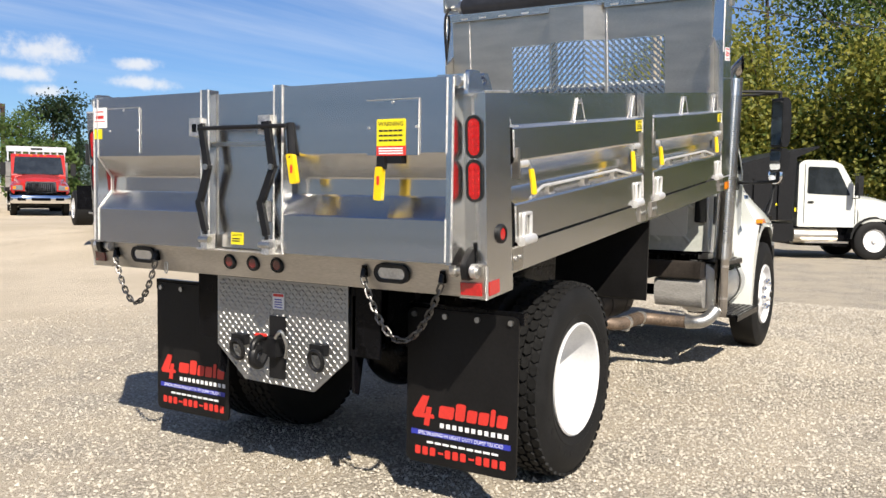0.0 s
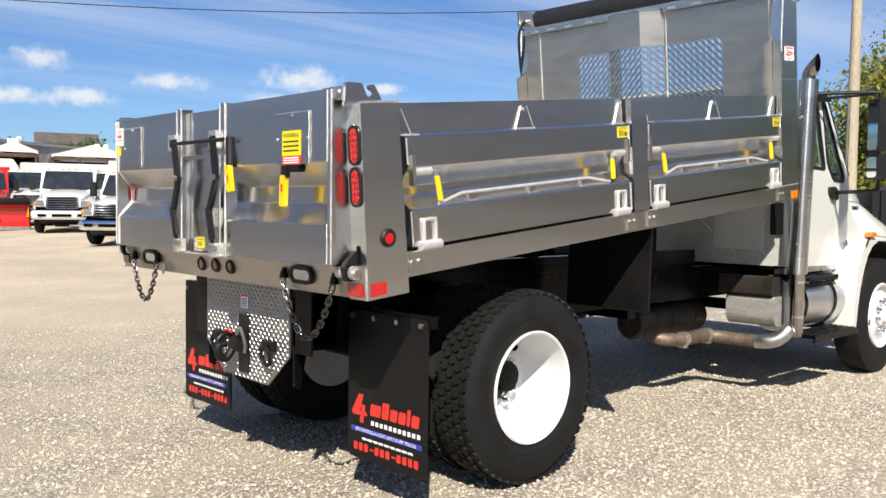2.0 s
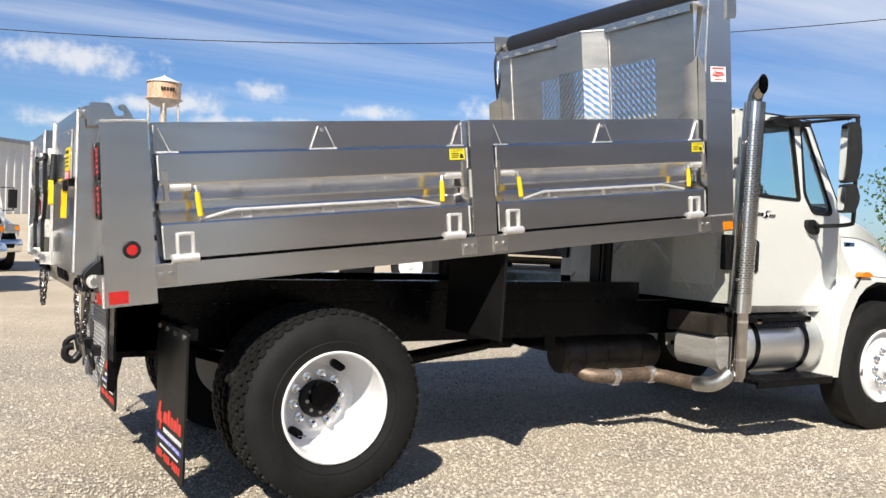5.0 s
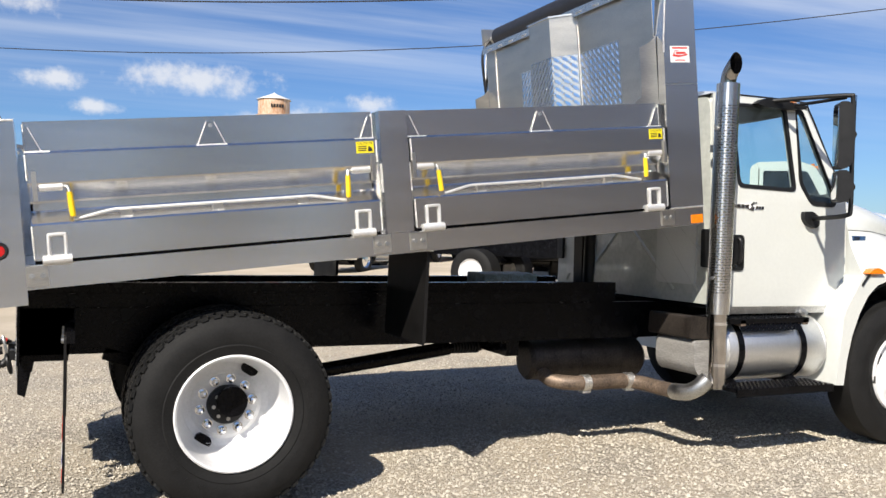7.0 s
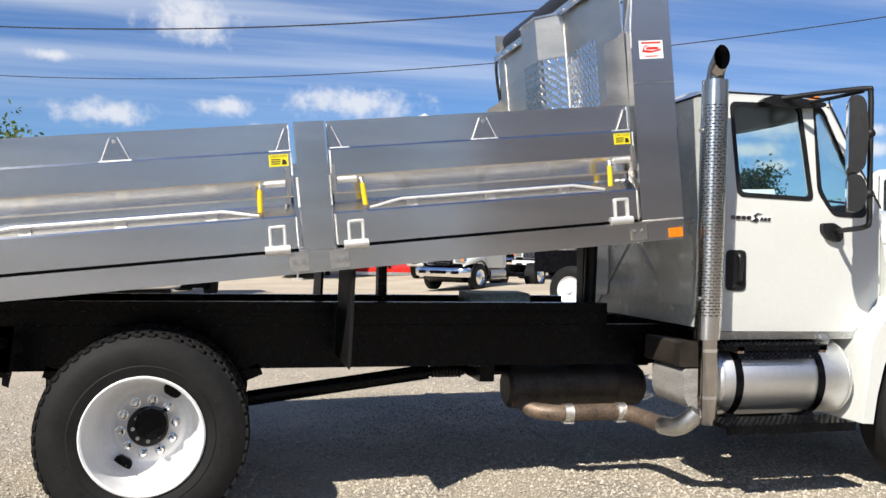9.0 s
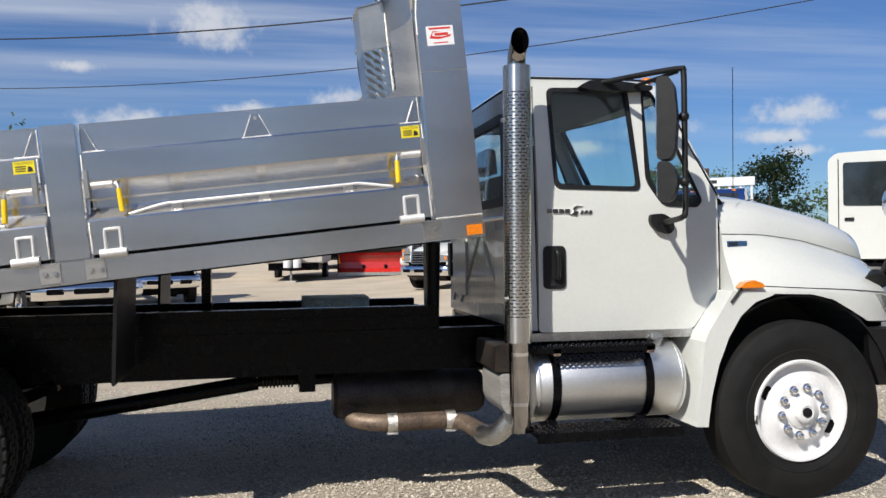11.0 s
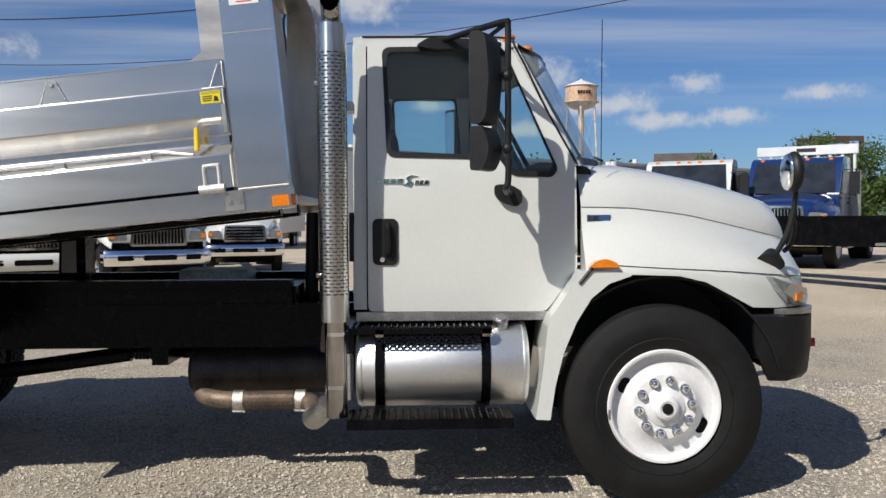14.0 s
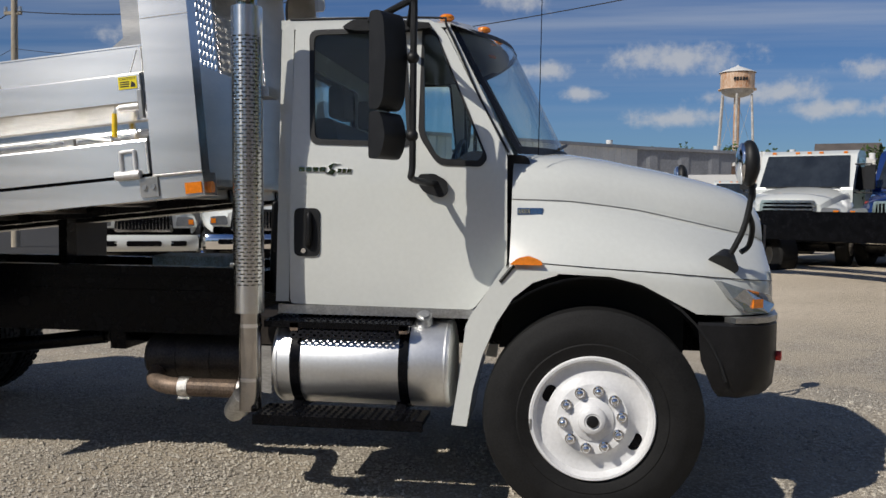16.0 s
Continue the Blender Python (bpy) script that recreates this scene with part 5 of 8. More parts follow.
def rear_wheel(side):
    m = None if side < 0 else mirror_y()
    for y_out, outer in ((-1.150, True), (-0.835, False)):
        if outer:
            # deep white dish
            prof = [(0.300, y_out + 0.030), (0.314, y_out + 0.020), (0.316, y_out + 0.010), (0.308, y_out + 0.004), (0.298, y_out + 0.010), (0.292, y_out + 0.035), (0.284, y_out + 0.12), (0.276, y_out + 0.20), (0.262, y_out + 0.265), (0.235, y_out + 0.305),
                    (0.198, y_out + 0.318), (0.182, y_out + 0.312), (0.174, y_out + 0.306), (0.105, y_out + 0.306), (0.0, y_out + 0.306)]
            rim = part("rear_wheel", revolve(B(), prof, (RX, AX_Z), 72), WHITE_RIM, truck, "white dished dual rear wheel", m, True)
            part("hub_cap", revolve(B(), [(0.108, y_out + 0.306), (0.108, y_out + 0.275), (0.102, y_out + 0.262), (0.085, y_out + 0.257), (0.0, y_out + 0.255)], (RX, AX_Z), 40), BLACK_SATIN, rim, "black axle hub", m, True)
            for k in range(10):
                a = 2 * math.pi * (k + 0.25) / 10
                x, z = RX + 0.145 * math.cos(a), AX_Z + 0.145 * math.sin(a)
                bm = cyl(B(), (x, y_out + 0.308, z), (x, y_out + 0.294, z), 0.028, 16)
                cyl(bm, (x, y_out + 0.296, z), (x, y_out + 0.272, z), 0.0205, 12)
                bmesh.ops.create_uvsphere(bm, u_segments=10, v_segments=6, radius=0.0203, matrix=Matrix.Translation((x, y_out + 0.272, z)))
                part("lug_nut", bm, CHROME, rim, m=m)
            for k in range(8):
                a = 2 * math.pi * (k + 0.1) / 8
                x, z = RX + 0.075 * math.cos(a), AX_Z + 0.075 * math.sin(a)
                part("hub_bolt", cyl(B(), (x, y_out + 0.262, z), (x, y_out + 0.248, z), 0.011, 6), STEEL, rim, m=m)
            for a in (radians(57), radians(237)):
                cx, cz = RX + 0.232 * math.cos(a), AX_Z + 0.232 * math.sin(a)
                R = pose(cx, 0, cz) @ pose(0, 0, 0, 0, -math.degrees(a) + 90, 0)
                bm = prism(B(), oval((0, 0), 0.100, 0.066), "y", y_out + 0.285, y_out + 0.318)
                part("hand_hole", bm, BLACK, rim, "dark hand hole", (m or Matrix()) @ R)
            part("valve_stem", cyl(B(), (RX - 0.115, y_out + 0.30, AX_Z - 0.21), (RX - 0.10, y_out + 0.20, AX_Z - 0.19), 0.005, 8), CHROME, rim, m=m)
        else:
            rim = part("inner_wheel", revolve(B(), [(0.300, y_out + 0.03), (0.29, y_out + 0.05), (0.25, y_out + 0.16), (0.29, y_out + 0.25), (0.0, y_out + 0.16)], (RX, AX_Z), 48), WHITE_RIM, truck, "white inner dual wheel", m, True)
        ty = part("tyre", revolve(B(), tyre_profile(0.526, y_out, 0.28), (RX, AX_Z), 96), RUBBER, rim, "black drive tyre", m, True)
        bm = B()
        tread(bm, RX, AX_Z, 0.526, y_out + 0.018, y_out + 0.262, 50, 5, 0.017)
        part("tread", bm, RUBBER, rim, m=m, kind="stuff")
        if outer:
            bm = B()
            for k in range(22):                     # raised sidewall marks
                if k % 11 < 6:
                    a = radians(200 + k * 11.5)
                    R = pose(RX, 0, AX_Z) @ pose(0, 0, 0, 0, -math.degrees(a) + 90, 0)
                    b2 = prism(B(), rounded([(-0.016, 0.398), (0.016, 0.398), (0.014, 0.428), (-0.014, 0.428)], 0.006), "y", y_out - 0.0012, y_out + 0.003)
                    b2.transform(R)
                    tmp = bpy.data.meshes.new("tmp")
                    b2.to_mesh(tmp)
                    b2.free()
                    bm.from_mesh(tmp)
                    bpy.data.meshes.remove(tmp)
            split("sidewall_mark", bm, RUBBER, rim, m)


FX, FZ = 4.950, 0.503


def front_wheel(side):
    m = None if side < 0 else mirror_y()
    y = -1.172
    prof = [(0.300, y + 0.03), (0.309, y + 0.014), (0.302, y + 0.000), (0.290, y + 0.002), (0.283, y + 0.028), (0.272, y + 0.045), (0.235, y + 0.050), (0.195, y + 0.030), (0.178, y + 0.012), (0.172, y + 0.006), (0.108, y + 0.006), (0.0, y + 0.006)]
    rim = part("front_wheel", revolve(B(), prof, (FX, FZ), 72), WHITE_RIM, truck, "white steel front wheel", m, True)
    part("hub", revolve(B(), [(0.108, y + 0.010), (0.104, y - 0.004), (0.085, y - 0.012), (0.072, y - 0.020), (0.066, y - 0.038), (0.058, y - 0.046), (0.040, y - 0.050), (0.036, y - 0.046), (0.0, y - 0.044)], (FX, FZ), 40), WHITE_RIM, rim, "white hub", m, True)
    part("hub_cap", revolve(B(), [(0.030, y - 0.046), (0.028, y - 0.055), (0.018, y - 0.058), (0.0, y - 0.058)], (FX, FZ), 24), BLACK_SATIN, rim, "black oil cap", m, True)
    for k in range(10):
        a = 2 * math.pi * (k + 0.2) / 10
        x, z = FX + 0.143 * math.cos(a), FZ + 0.143 * math.sin(a)
        bm = cyl(B(), (x, y + 0.008, z), (x, y - 0.006, z), 0.027, 16)
        cyl(bm, (x, y - 0.004, z), (x, y - 0.020, z), 0.0205, 12)
        bmesh.ops.create_uvsphere(bm, u_segments=10, v_segments=6, radius=0.0203, matrix=Matrix.Translation((x, y - 0.020, z)))
        part("lug_nut", bm, CHROME, rim, m=m, smooth=True)
    for a in (radians(152), radians(-28)):
        R = pose(FX + 0.236 * math.cos(a), 0, FZ + 0.236 * math.sin(a)) @ pose(0, 0, 0, 0, -math.degrees(a) + 90, 0)
        part("hand_hole", prism(B(), oval((0, 0), 0.088, 0.060), "y", y + 0.0445, y + 0.06), BLACK, rim, "dark hand hole", (m or Matrix()) @ R)
    part("wheel_weight", box(B(), FX - 0.304, FX - 0.296, y - 0.004, y + 0.02, FZ - 0.06, FZ - 0.01), STEEL, rim, m=m)
    part("tyre", revolve(B(), tyre_profile(0.540, y - 0.006, 0.28), (FX, FZ), 96), RUBBER, rim, "black steer tyre", m, True)


for side in (RIGHT, LEFT):
    rear_wheel(side)
    front_wheel(side)
part("front_axle", cyl(B(), (FX, C - 0.95, 0.47), (FX, C + 0.95, 0.47), 0.06, 12), BLACK, truck, "black front axle")


# ---- cab ----
def side_y(z):
    """The cab's flank, leaning in above the belt line."""
    return -0.998 + (0.085 * (z - 1.76) / 0.75 if z > 1.76 else 0.0) + (0.012 * ((1.35 - z) / 0.35) ** 2 if z < 1.35 else 0)


FLANK = lambda x, z, d: (x, side_y(z) + d, z)
WIN_MAIN = rounded([(3.452, 2.448), (3.955, 2.458), (4.008, 1.842), (3.478, 1.856)], 0.045)
WIN_VENT = rounded([(4.052, 2.452), (4.120, 2.440), (4.402, 1.785), (4.370, 1.742), (4.150, 1.752), (4.052, 1.900)], 0.045)


def inset(loop, k):
    c = sum((Vector(p) for p in loop), Vector((0, 0))) / len(loop)
    return [tuple(Vector(p) + (c - Vector(p)).normalized() * k) for p in loop]


def flank_panel(outline, holes, thick):
    """A panel that follows the flank's curve."""
    bm = holed(B(), outline, holes, lambda x, z, d: (x, d, z), thick)
    for z in (1.08, 1.16, 1.24, 1.35, 1.76, 1.95, 2.15, 2.35):
        bmesh.ops.bisect_plane(bm, geom=bm.verts[:] + bm.edges[:] + bm.faces[:], plane_co=(0, 0, z), plane_no=(0, 0, 1))
    for v in bm.verts:
        v.co.y += side_y(v.co.z)
    return bm


for side in (RIGHT, LEFT):
    m = None if side < 0 else mirror_y()
    outline = rounded([(3.366, 1.008), (4.342, 1.002), (4.512, 1.235), (4.505, 1.800), (4.170, 2.440), (4.095, 2.500), (3.40, 2.506), (3.368, 2.47)], 0.03)
    door = part("cab_door", flank_panel(outline, [WIN_MAIN, WIN_VENT], 0.045), WHITE, truck, "white cab door", m, True)
    for win in (WIN_MAIN, WIN_VENT):
        part("window_seal", holed(B(), inset(win, -0.008), [inset(win, 0.026)], lambda x, z, d: (x, side_y(z) - 0.006 + d, z), 0.02), PLASTIC, door, "black rubber window seal", m)
        gp = part("window_pane", holed(B(), inset(win, 0.022), [], lambda x, z, d: (x, side_y(z) + 0.006 + d, z), 0.004), GLASS, door, "tinted side glass", m)
        gp.visible_shadow = False
    hd = part("door_handle", holed(B(), rounded([(3.392, 1.515), (3.530, 1.515), (3.530, 1.262), (3.392, 1.262)], 0.035), [], lambda x, z, d: (x, -1.006 + d, z), 0.012), PLASTIC, door, "black recessed door handle", m)
    part("handle_pull", tube(B(), smooth_path([(3.47, -1.008, 1.487), (3.475, -1.026, 1.47), (3.478, -1.030, 1.40), (3.475, -1.026, 1.335), (3.47, -1.008, 1.32)], 4), 0.015, 10), BLACK_SATIN, door, m=m, smooth=True)
    part("key_lock", cyl(B(), (3.445, -1.004, 1.292), (3.445, -1.014, 1.292), 0.013, 16), CHROME, door, "chrome key lock", m, True)
    # chrome script, drawn as plain strokes
    bm = B()
    for k in range(4):
        x = 3.418 + 0.037 * k
        box(bm, x, x + 0.030, -1.006, -0.995, 1.706, 1.730)
    prism(bm, [(3.555, 1.700), (3.60, 1.690), (3.615, 1.712), (3.590, 1.722), (3.605, 1.742), (3.64, 1.746), (3.60, 1.750), (3.575, 1.735), (3.585, 1.715), (3.575, 1.704)], "y", -1.006, -0.995)
    for k in range(3):
        x = 3.622 + 0.026 * k
        prism(bm, [(x, 1.700), (x + 0.02, 1.702), (x + 0.024, 1.722), (x + 0.006, 1.722)], "y", -1.006, -0.995)
    split("chrome_stroke", bm, CHROME, door, m)
    # rear pillar strip, cab corner, roof rail
    strip = [(3.288, 1.02), (3.358, 1.02), (3.360, 2.505), (3.330, 2.515), (3.295, 2.45)]
    part("cab_corner", holed(B(), strip, [], lambda x, z, d: (x, side_y(z) + d, z), 0.06), WHITE, truck, "white cab rear corner", m)
    part("door_gap", holed(B(), [(3.356, 1.01), (3.368, 1.01), (3.370, 2.505), (3.358, 2.505)], [], lambda x, z, d: (x, side_y(z) + 0.014 + d, z), 0.03), BLACK, door, m=m)
    part("roof_gutter", tube(B(), smooth_path([(3.34, side_y(2.51) - 0.002, 2.512), (4.095, side_y(2.51) - 0.002, 2.510), (4.182, side_y(2.45) - 0.002, 2.455), (4.353, side_y(2.1), 2.10), (4.512, side_y(1.82), 1.81)], 5), 0.006, 8), PLASTIC, truck, "black drip rail", m, True)
    part("rocker", box(B(), 3.30, 4.36, -0.985, -0.90, 0.955, 1.004), STEEL, truck, "grey sill strip under door", m, bevel=0.004)
    pil = B()
    a = [(4.170, 2.446), (4.192, 2.470), (4.535, 1.80), (4.505, 1.800)]
    holed(pil, a, [], lambda x, z, d: (x, side_y(z) + 0.006 + d + 0.35 * max(0, x - (4.505 - (z - 1.8) * 0.52)), z), 0.05)
    part("windscreen_pillar", pil, WHITE, truck, "white windscreen pillar", m)

# roof: a crowned skin
bm = B()
nx, ny = 14, 12
top = []
for i in range(nx + 1):
    u = i / nx
    row = []
    for j in range(ny + 1):
        v = j / ny * 2 - 1
        x = 3.290 + (0.905 + 0.245 * (1 - v * v)) * u
        edge = (1 - abs(v) ** 5) * (1 - (abs(2 * u - 1)) ** 9)
        z = 2.508 + 0.085 * edge - 0.03 * u * u * u
        row.append(bm.verts.new((x, C + v * 0.985, z)))
    top.append(row)
for i in range(nx):
    for j in range(ny):
        bm.faces.new((top[i][j], top[i + 1][j], top[i + 1][j + 1], top[i][j + 1]))
low = [[bm.verts.new((v.co.x, v.co.y, 2.46)) for v in (row[0], row[-1])] for row in top]
for i in range(nx):
    bm.faces.new((top[i][0], low[i][0], low[i + 1][0], top[i + 1][0]))
    bm.faces.new((top[i][-1], top[i + 1][-1], low[i + 1][1], low[i][1]))
roof = part("cab_roof", bm, WHITE, truck, "white crowned cab roof", smooth=True)
for v in (-0.86, -0.42, 0.0, 0.42, 0.86):
    x = 4.155 + 0.245 * (1 - v * v) - (0.02 if abs(v) > 0.5 else 0)
    bm = B()
    bmesh.ops.create_uvsphere(bm, u_segments=18, v_segments=10, radius=1, matrix=Matrix.Translation((x - 0.04, C + v * 0.985, 2.528 + 0.035 * (1 - v * v))) @ Matrix.Diagonal((0.042, 0.040, 0.022, 1)))
    part("roof_lamp", bm, LENS_AMBER, roof, "amber cab roof lamp", smooth=True)
part("headliner", box(B(), 3.31, 4.2, C - 0.95, C + 0.95, 2.44, 2.458), SEAT, truck, "grey headliner")
# back wall with a window
# the cab's white darkened: shade behind the cab is put into this colour
CAB_BACK = material("shaded_white_paint", (0.52, 0.54, 0.50), 0.25, vary=0.08, scale=3, fine=30, coat=0.5)
BACK = lambda y, z, d: (3.285 + d, y, z)
back = part("cab_back", holed(B(), rounded([(C - 1.04, 1.02), (C + 1.04, 1.02), (C + 0.96, 2.49), (C - 0.96, 2.49)], 0.08), [rounded([(C - 0.62, 1.80), (C + 0.62, 1.80), (C + 0.60, 2.33), (C - 0.60, 2.33)], 0.06)], BACK, 0.05), CAB_BACK, truck, "white cab back wall with pressed ribs, darkened for shade")
for ya, za, yb, zb in ((-0.82, 1.10, -0.30, 1.66), (0.96, 1.10, 0.44, 1.66), (-0.55, 1.10, 0.07, 1.62), (0.69, 1.10, 0.07, 1.62), (-0.80, 1.70, 0.94, 1.70), (-0.84, 1.40, -0.55, 1.62), (0.98, 1.40, 0.69, 1.62)):
    part("pressed_rib", tube(B(), [(3.287, ya, za), (3.287, (ya + yb) / 2, (za + zb) / 2), (3.287, yb, zb)], 0.016, 8), CAB_BACK, back, smooth=True)
part("rear_window_seal", holed(B(), rounded([(C - 0.65, 1.77), (C + 0.65, 1.77), (C + 0.63, 2.36), (C - 0.63, 2.36)], 0.07), [rounded([(C - 0.59, 1.83), (C + 0.59, 1.83), (C + 0.57, 2.30), (C - 0.57, 2.30)], 0.06)], lambda y, z, d: (3.278 + d, y, z), 0.03), PLASTIC, back, "black rear window seal")
g = part("rear_window", box(B(), 3.295, 3.30, C - 0.6, C + 0.6, 1.82, 2.31), GLASS, back)
g.visible_shadow = False
for ya, yb in ((-0.80, -0.35), (0.5, 0.95)):
    part("back_panel_press", holed(B(), rounded([(ya, 1.15), (yb, 1.15), (yb, 1.62), (ya, 1.62)], 0.05), [], lambda y, z, d: (3.272 + d, y, z), 0.016), WHITE, back, bevel=0.004)
part("cab_vent", holed(B(), rounded([(-0.965, 1.28), (-0.865, 1.28), (-0.865, 1.55), (-0.965, 1.55)], 0.02), [], lambda y, z, d: (3.262 + d, y, z), 0.03), PLASTIC, back, "black cab exhaust vent")
part("cab_vent", holed(B(), rounded([(1.01, 1.28), (1.10, 1.28), (1.10, 1.55), (1.01, 1.55)], 0.02), [], lambda y, z, d: (3.262 + d, y, z), 0.03), PLASTIC, back, "black cab exhaust vent")
part("cab_floor", box(B(), 3.3, 4.5, C - 1.0, C + 1.0, 0.99, 1.05), BLACK, truck, "black cab floor")


def screen_at(u, v):
    """u from side to side, v from foot to top, of the curved windscreen."""
    bulge = 1 - u * u
    x0, x1 = 4.550 + 0.275 * bulge, 4.175 + 0.29 * bulge
    half = 1.005 - 0.085 * v
    return (x0 + (x1 - x0) * v, C + u * half, 1.805 + 0.02 * bulge + (0.675 + 0.015 * bulge) * v)


def screen_grid(u0, u1, v0, v1, n, k, off=0.0):
    bm = B()
    g = [[bm.verts.new(Vector(screen_at(u0 + (u1 - u0) * i / n, v0 + (v1 - v0) * j / k)) + Vector((off, 0, off * 0.4))) for j in range(k + 1)] for i in range(n + 1)]
    for i in range(n):
        for j in range(k):
            bm.faces.new((g[i][j], g[i + 1][j], g[i + 1][j + 1], g[i][j + 1]))
    return bm


for s in (-1, 1):
    fr = screen_grid(min(s, s * 0.95), max(s, s * 0.95), 0, 1, 3, 6)
    fr.transform(Matrix.Translation((0.006, s * 0.003, 0.003)))
    part("windscreen_edge", fr, BLACK, truck, "black windscreen edge band", smooth=True)
g = part("windscreen", screen_grid(-1, 1, 0, 1, 20, 6), GLASS, truck, "curved tinted windscreen", smooth=True)
g.visible_shadow = False
for a in ((-1, -0.945, 0, 1, 2, 6), (0.945, 1, 0, 1, 2, 6), (-1, 1, 0.955, 1, 20, 1), (-1, 1, 0, 0.06, 20, 1)):
    part("windscreen_seal", screen_grid(*a, off=0.006), PLASTIC, g, "black windscreen seal")
for u in (-0.55, 0.25):
    part("wiper", tube(B(), [Vector(screen_at(u, 0.03)) + Vector((0.03, 0, 0.02)), Vector(screen_at(u + 0.45, 0.10)) + Vector((0.02, 0, 0.02))], 0.009, 6), PLASTIC, g, "black wiper")
part("dashboard", prism(B(), rounded([(4.12, 1.45), (4.60, 1.45), (4.62, 1.80), (4.30, 1.83), (4.14, 1.72)], 0.05), "y", C - 0.93, C + 0.93), PLASTIC, truck, "grey dashboard")
part("steering_wheel", tube(B(), [(4.05 + 0.06 * math.sin(t), 0.50 + 0.22 * math.cos(t), 1.78 + 0.20 * math.sin(t)) for t in [2 * math.pi * k / 28 for k in range(28)]], 0.016, 8, True), PLASTIC, truck, "black steering wheel", smooth=True)
for y, w in ((0.50, 0.25), (-0.25, 0.42)):
    seat = part("cab_seat", prism(B(), rounded([(3.42, 1.2), (3.95, 1.2), (3.95, 1.42), (3.60, 1.45), (3.52, 2.02), (3.40, 2.02), (3.36, 1.4)], 0.06), "y", y - w, y + w), SEAT, truck, "grey cloth cab seat", bevel=0.02)
    part("headrest", prism(B(), rounded([(3.40, 2.05), (3.50, 2.05), (3.48, 2.24), (3.40, 2.24)], 0.03), "y", y - 0.12, y + 0.12), SEAT, seat, bevel=0.02)

# hood and fenders: sections from the middle line to the arch lip
# x, shoulder height, crease height, lower seam height, arch lip height, and six half-widths from shoulder to lip
HOOD = [
    (4.532, 1.803, 1.570, 1.268, 1.220, .88, 1.063, 1.085, 1.135, 1.195, 1.212),
    (4.66, 1.805, 1.568, 1.262, 1.216, .87, 1.058, 1.100, 1.172, 1.225, 1.236),
    (4.82, 1.802, 1.563, 1.252, 1.210, .84, 1.028, 1.110, 1.190, 1.240, 1.246),
    (5.02, 1.775, 1.542, 1.240, 1.203, .79, .975, 1.090, 1.190, 1.242, 1.247),
    (5.17, 1.745, 1.522, 1.232, 1.168, .75, .925, 1.060, 1.172, 1.232, 1.238),
    (5.32, 1.718, 1.492, 1.222, 1.090, .71, .877, 1.020, 1.145, 1.212, 1.220),
    (5.44, 1.692, 1.467, 1.212, 1.027, .67, .835, .985, 1.110, 1.185, 1.196),
    (5.60, 1.655, 1.433, 1.198, 1.018, .61, .768, .905, 1.035, 1.118, 1.132),
    (5.72, 1.622, 1.408, 1.187, 1.016, .56, .704, .830, .955, 1.040, 1.056),
    (5.81, 1.590, 1.388, 1.178, 1.015, .52, .650, .760, .870, .945, .965),
    (5.865, 1.525, 1.362, 1.170, 1.014, .475, .592, .680, .775, .840, .858),
]
SECT = []
for x, zs, zc, zl, za, h3, h6, h8, h9, h10, h11 in HOOD:
    SECT.append((x, [(0, zs + 0.045), (h3 * 0.42, zs + 0.040), (h3 * 0.75, zs + 0.022), (h3, zs - 0.018), (h3 + (h6 - h3) * 0.66, zc + (zs - zc) * 0.56),
                     (h3 + (h6 - h3) * 0.93, zc + (zs - zc) * 0.16), (h6, zc), (h6 + (h8 - h6) * 0.35, zc - (zc - zl) * 0.08),
                     (h8, zc - (zc - zl) * 0.32), (h9, zc - (zc - zl) * 0.66), (h10, zl), (h11, za)]))
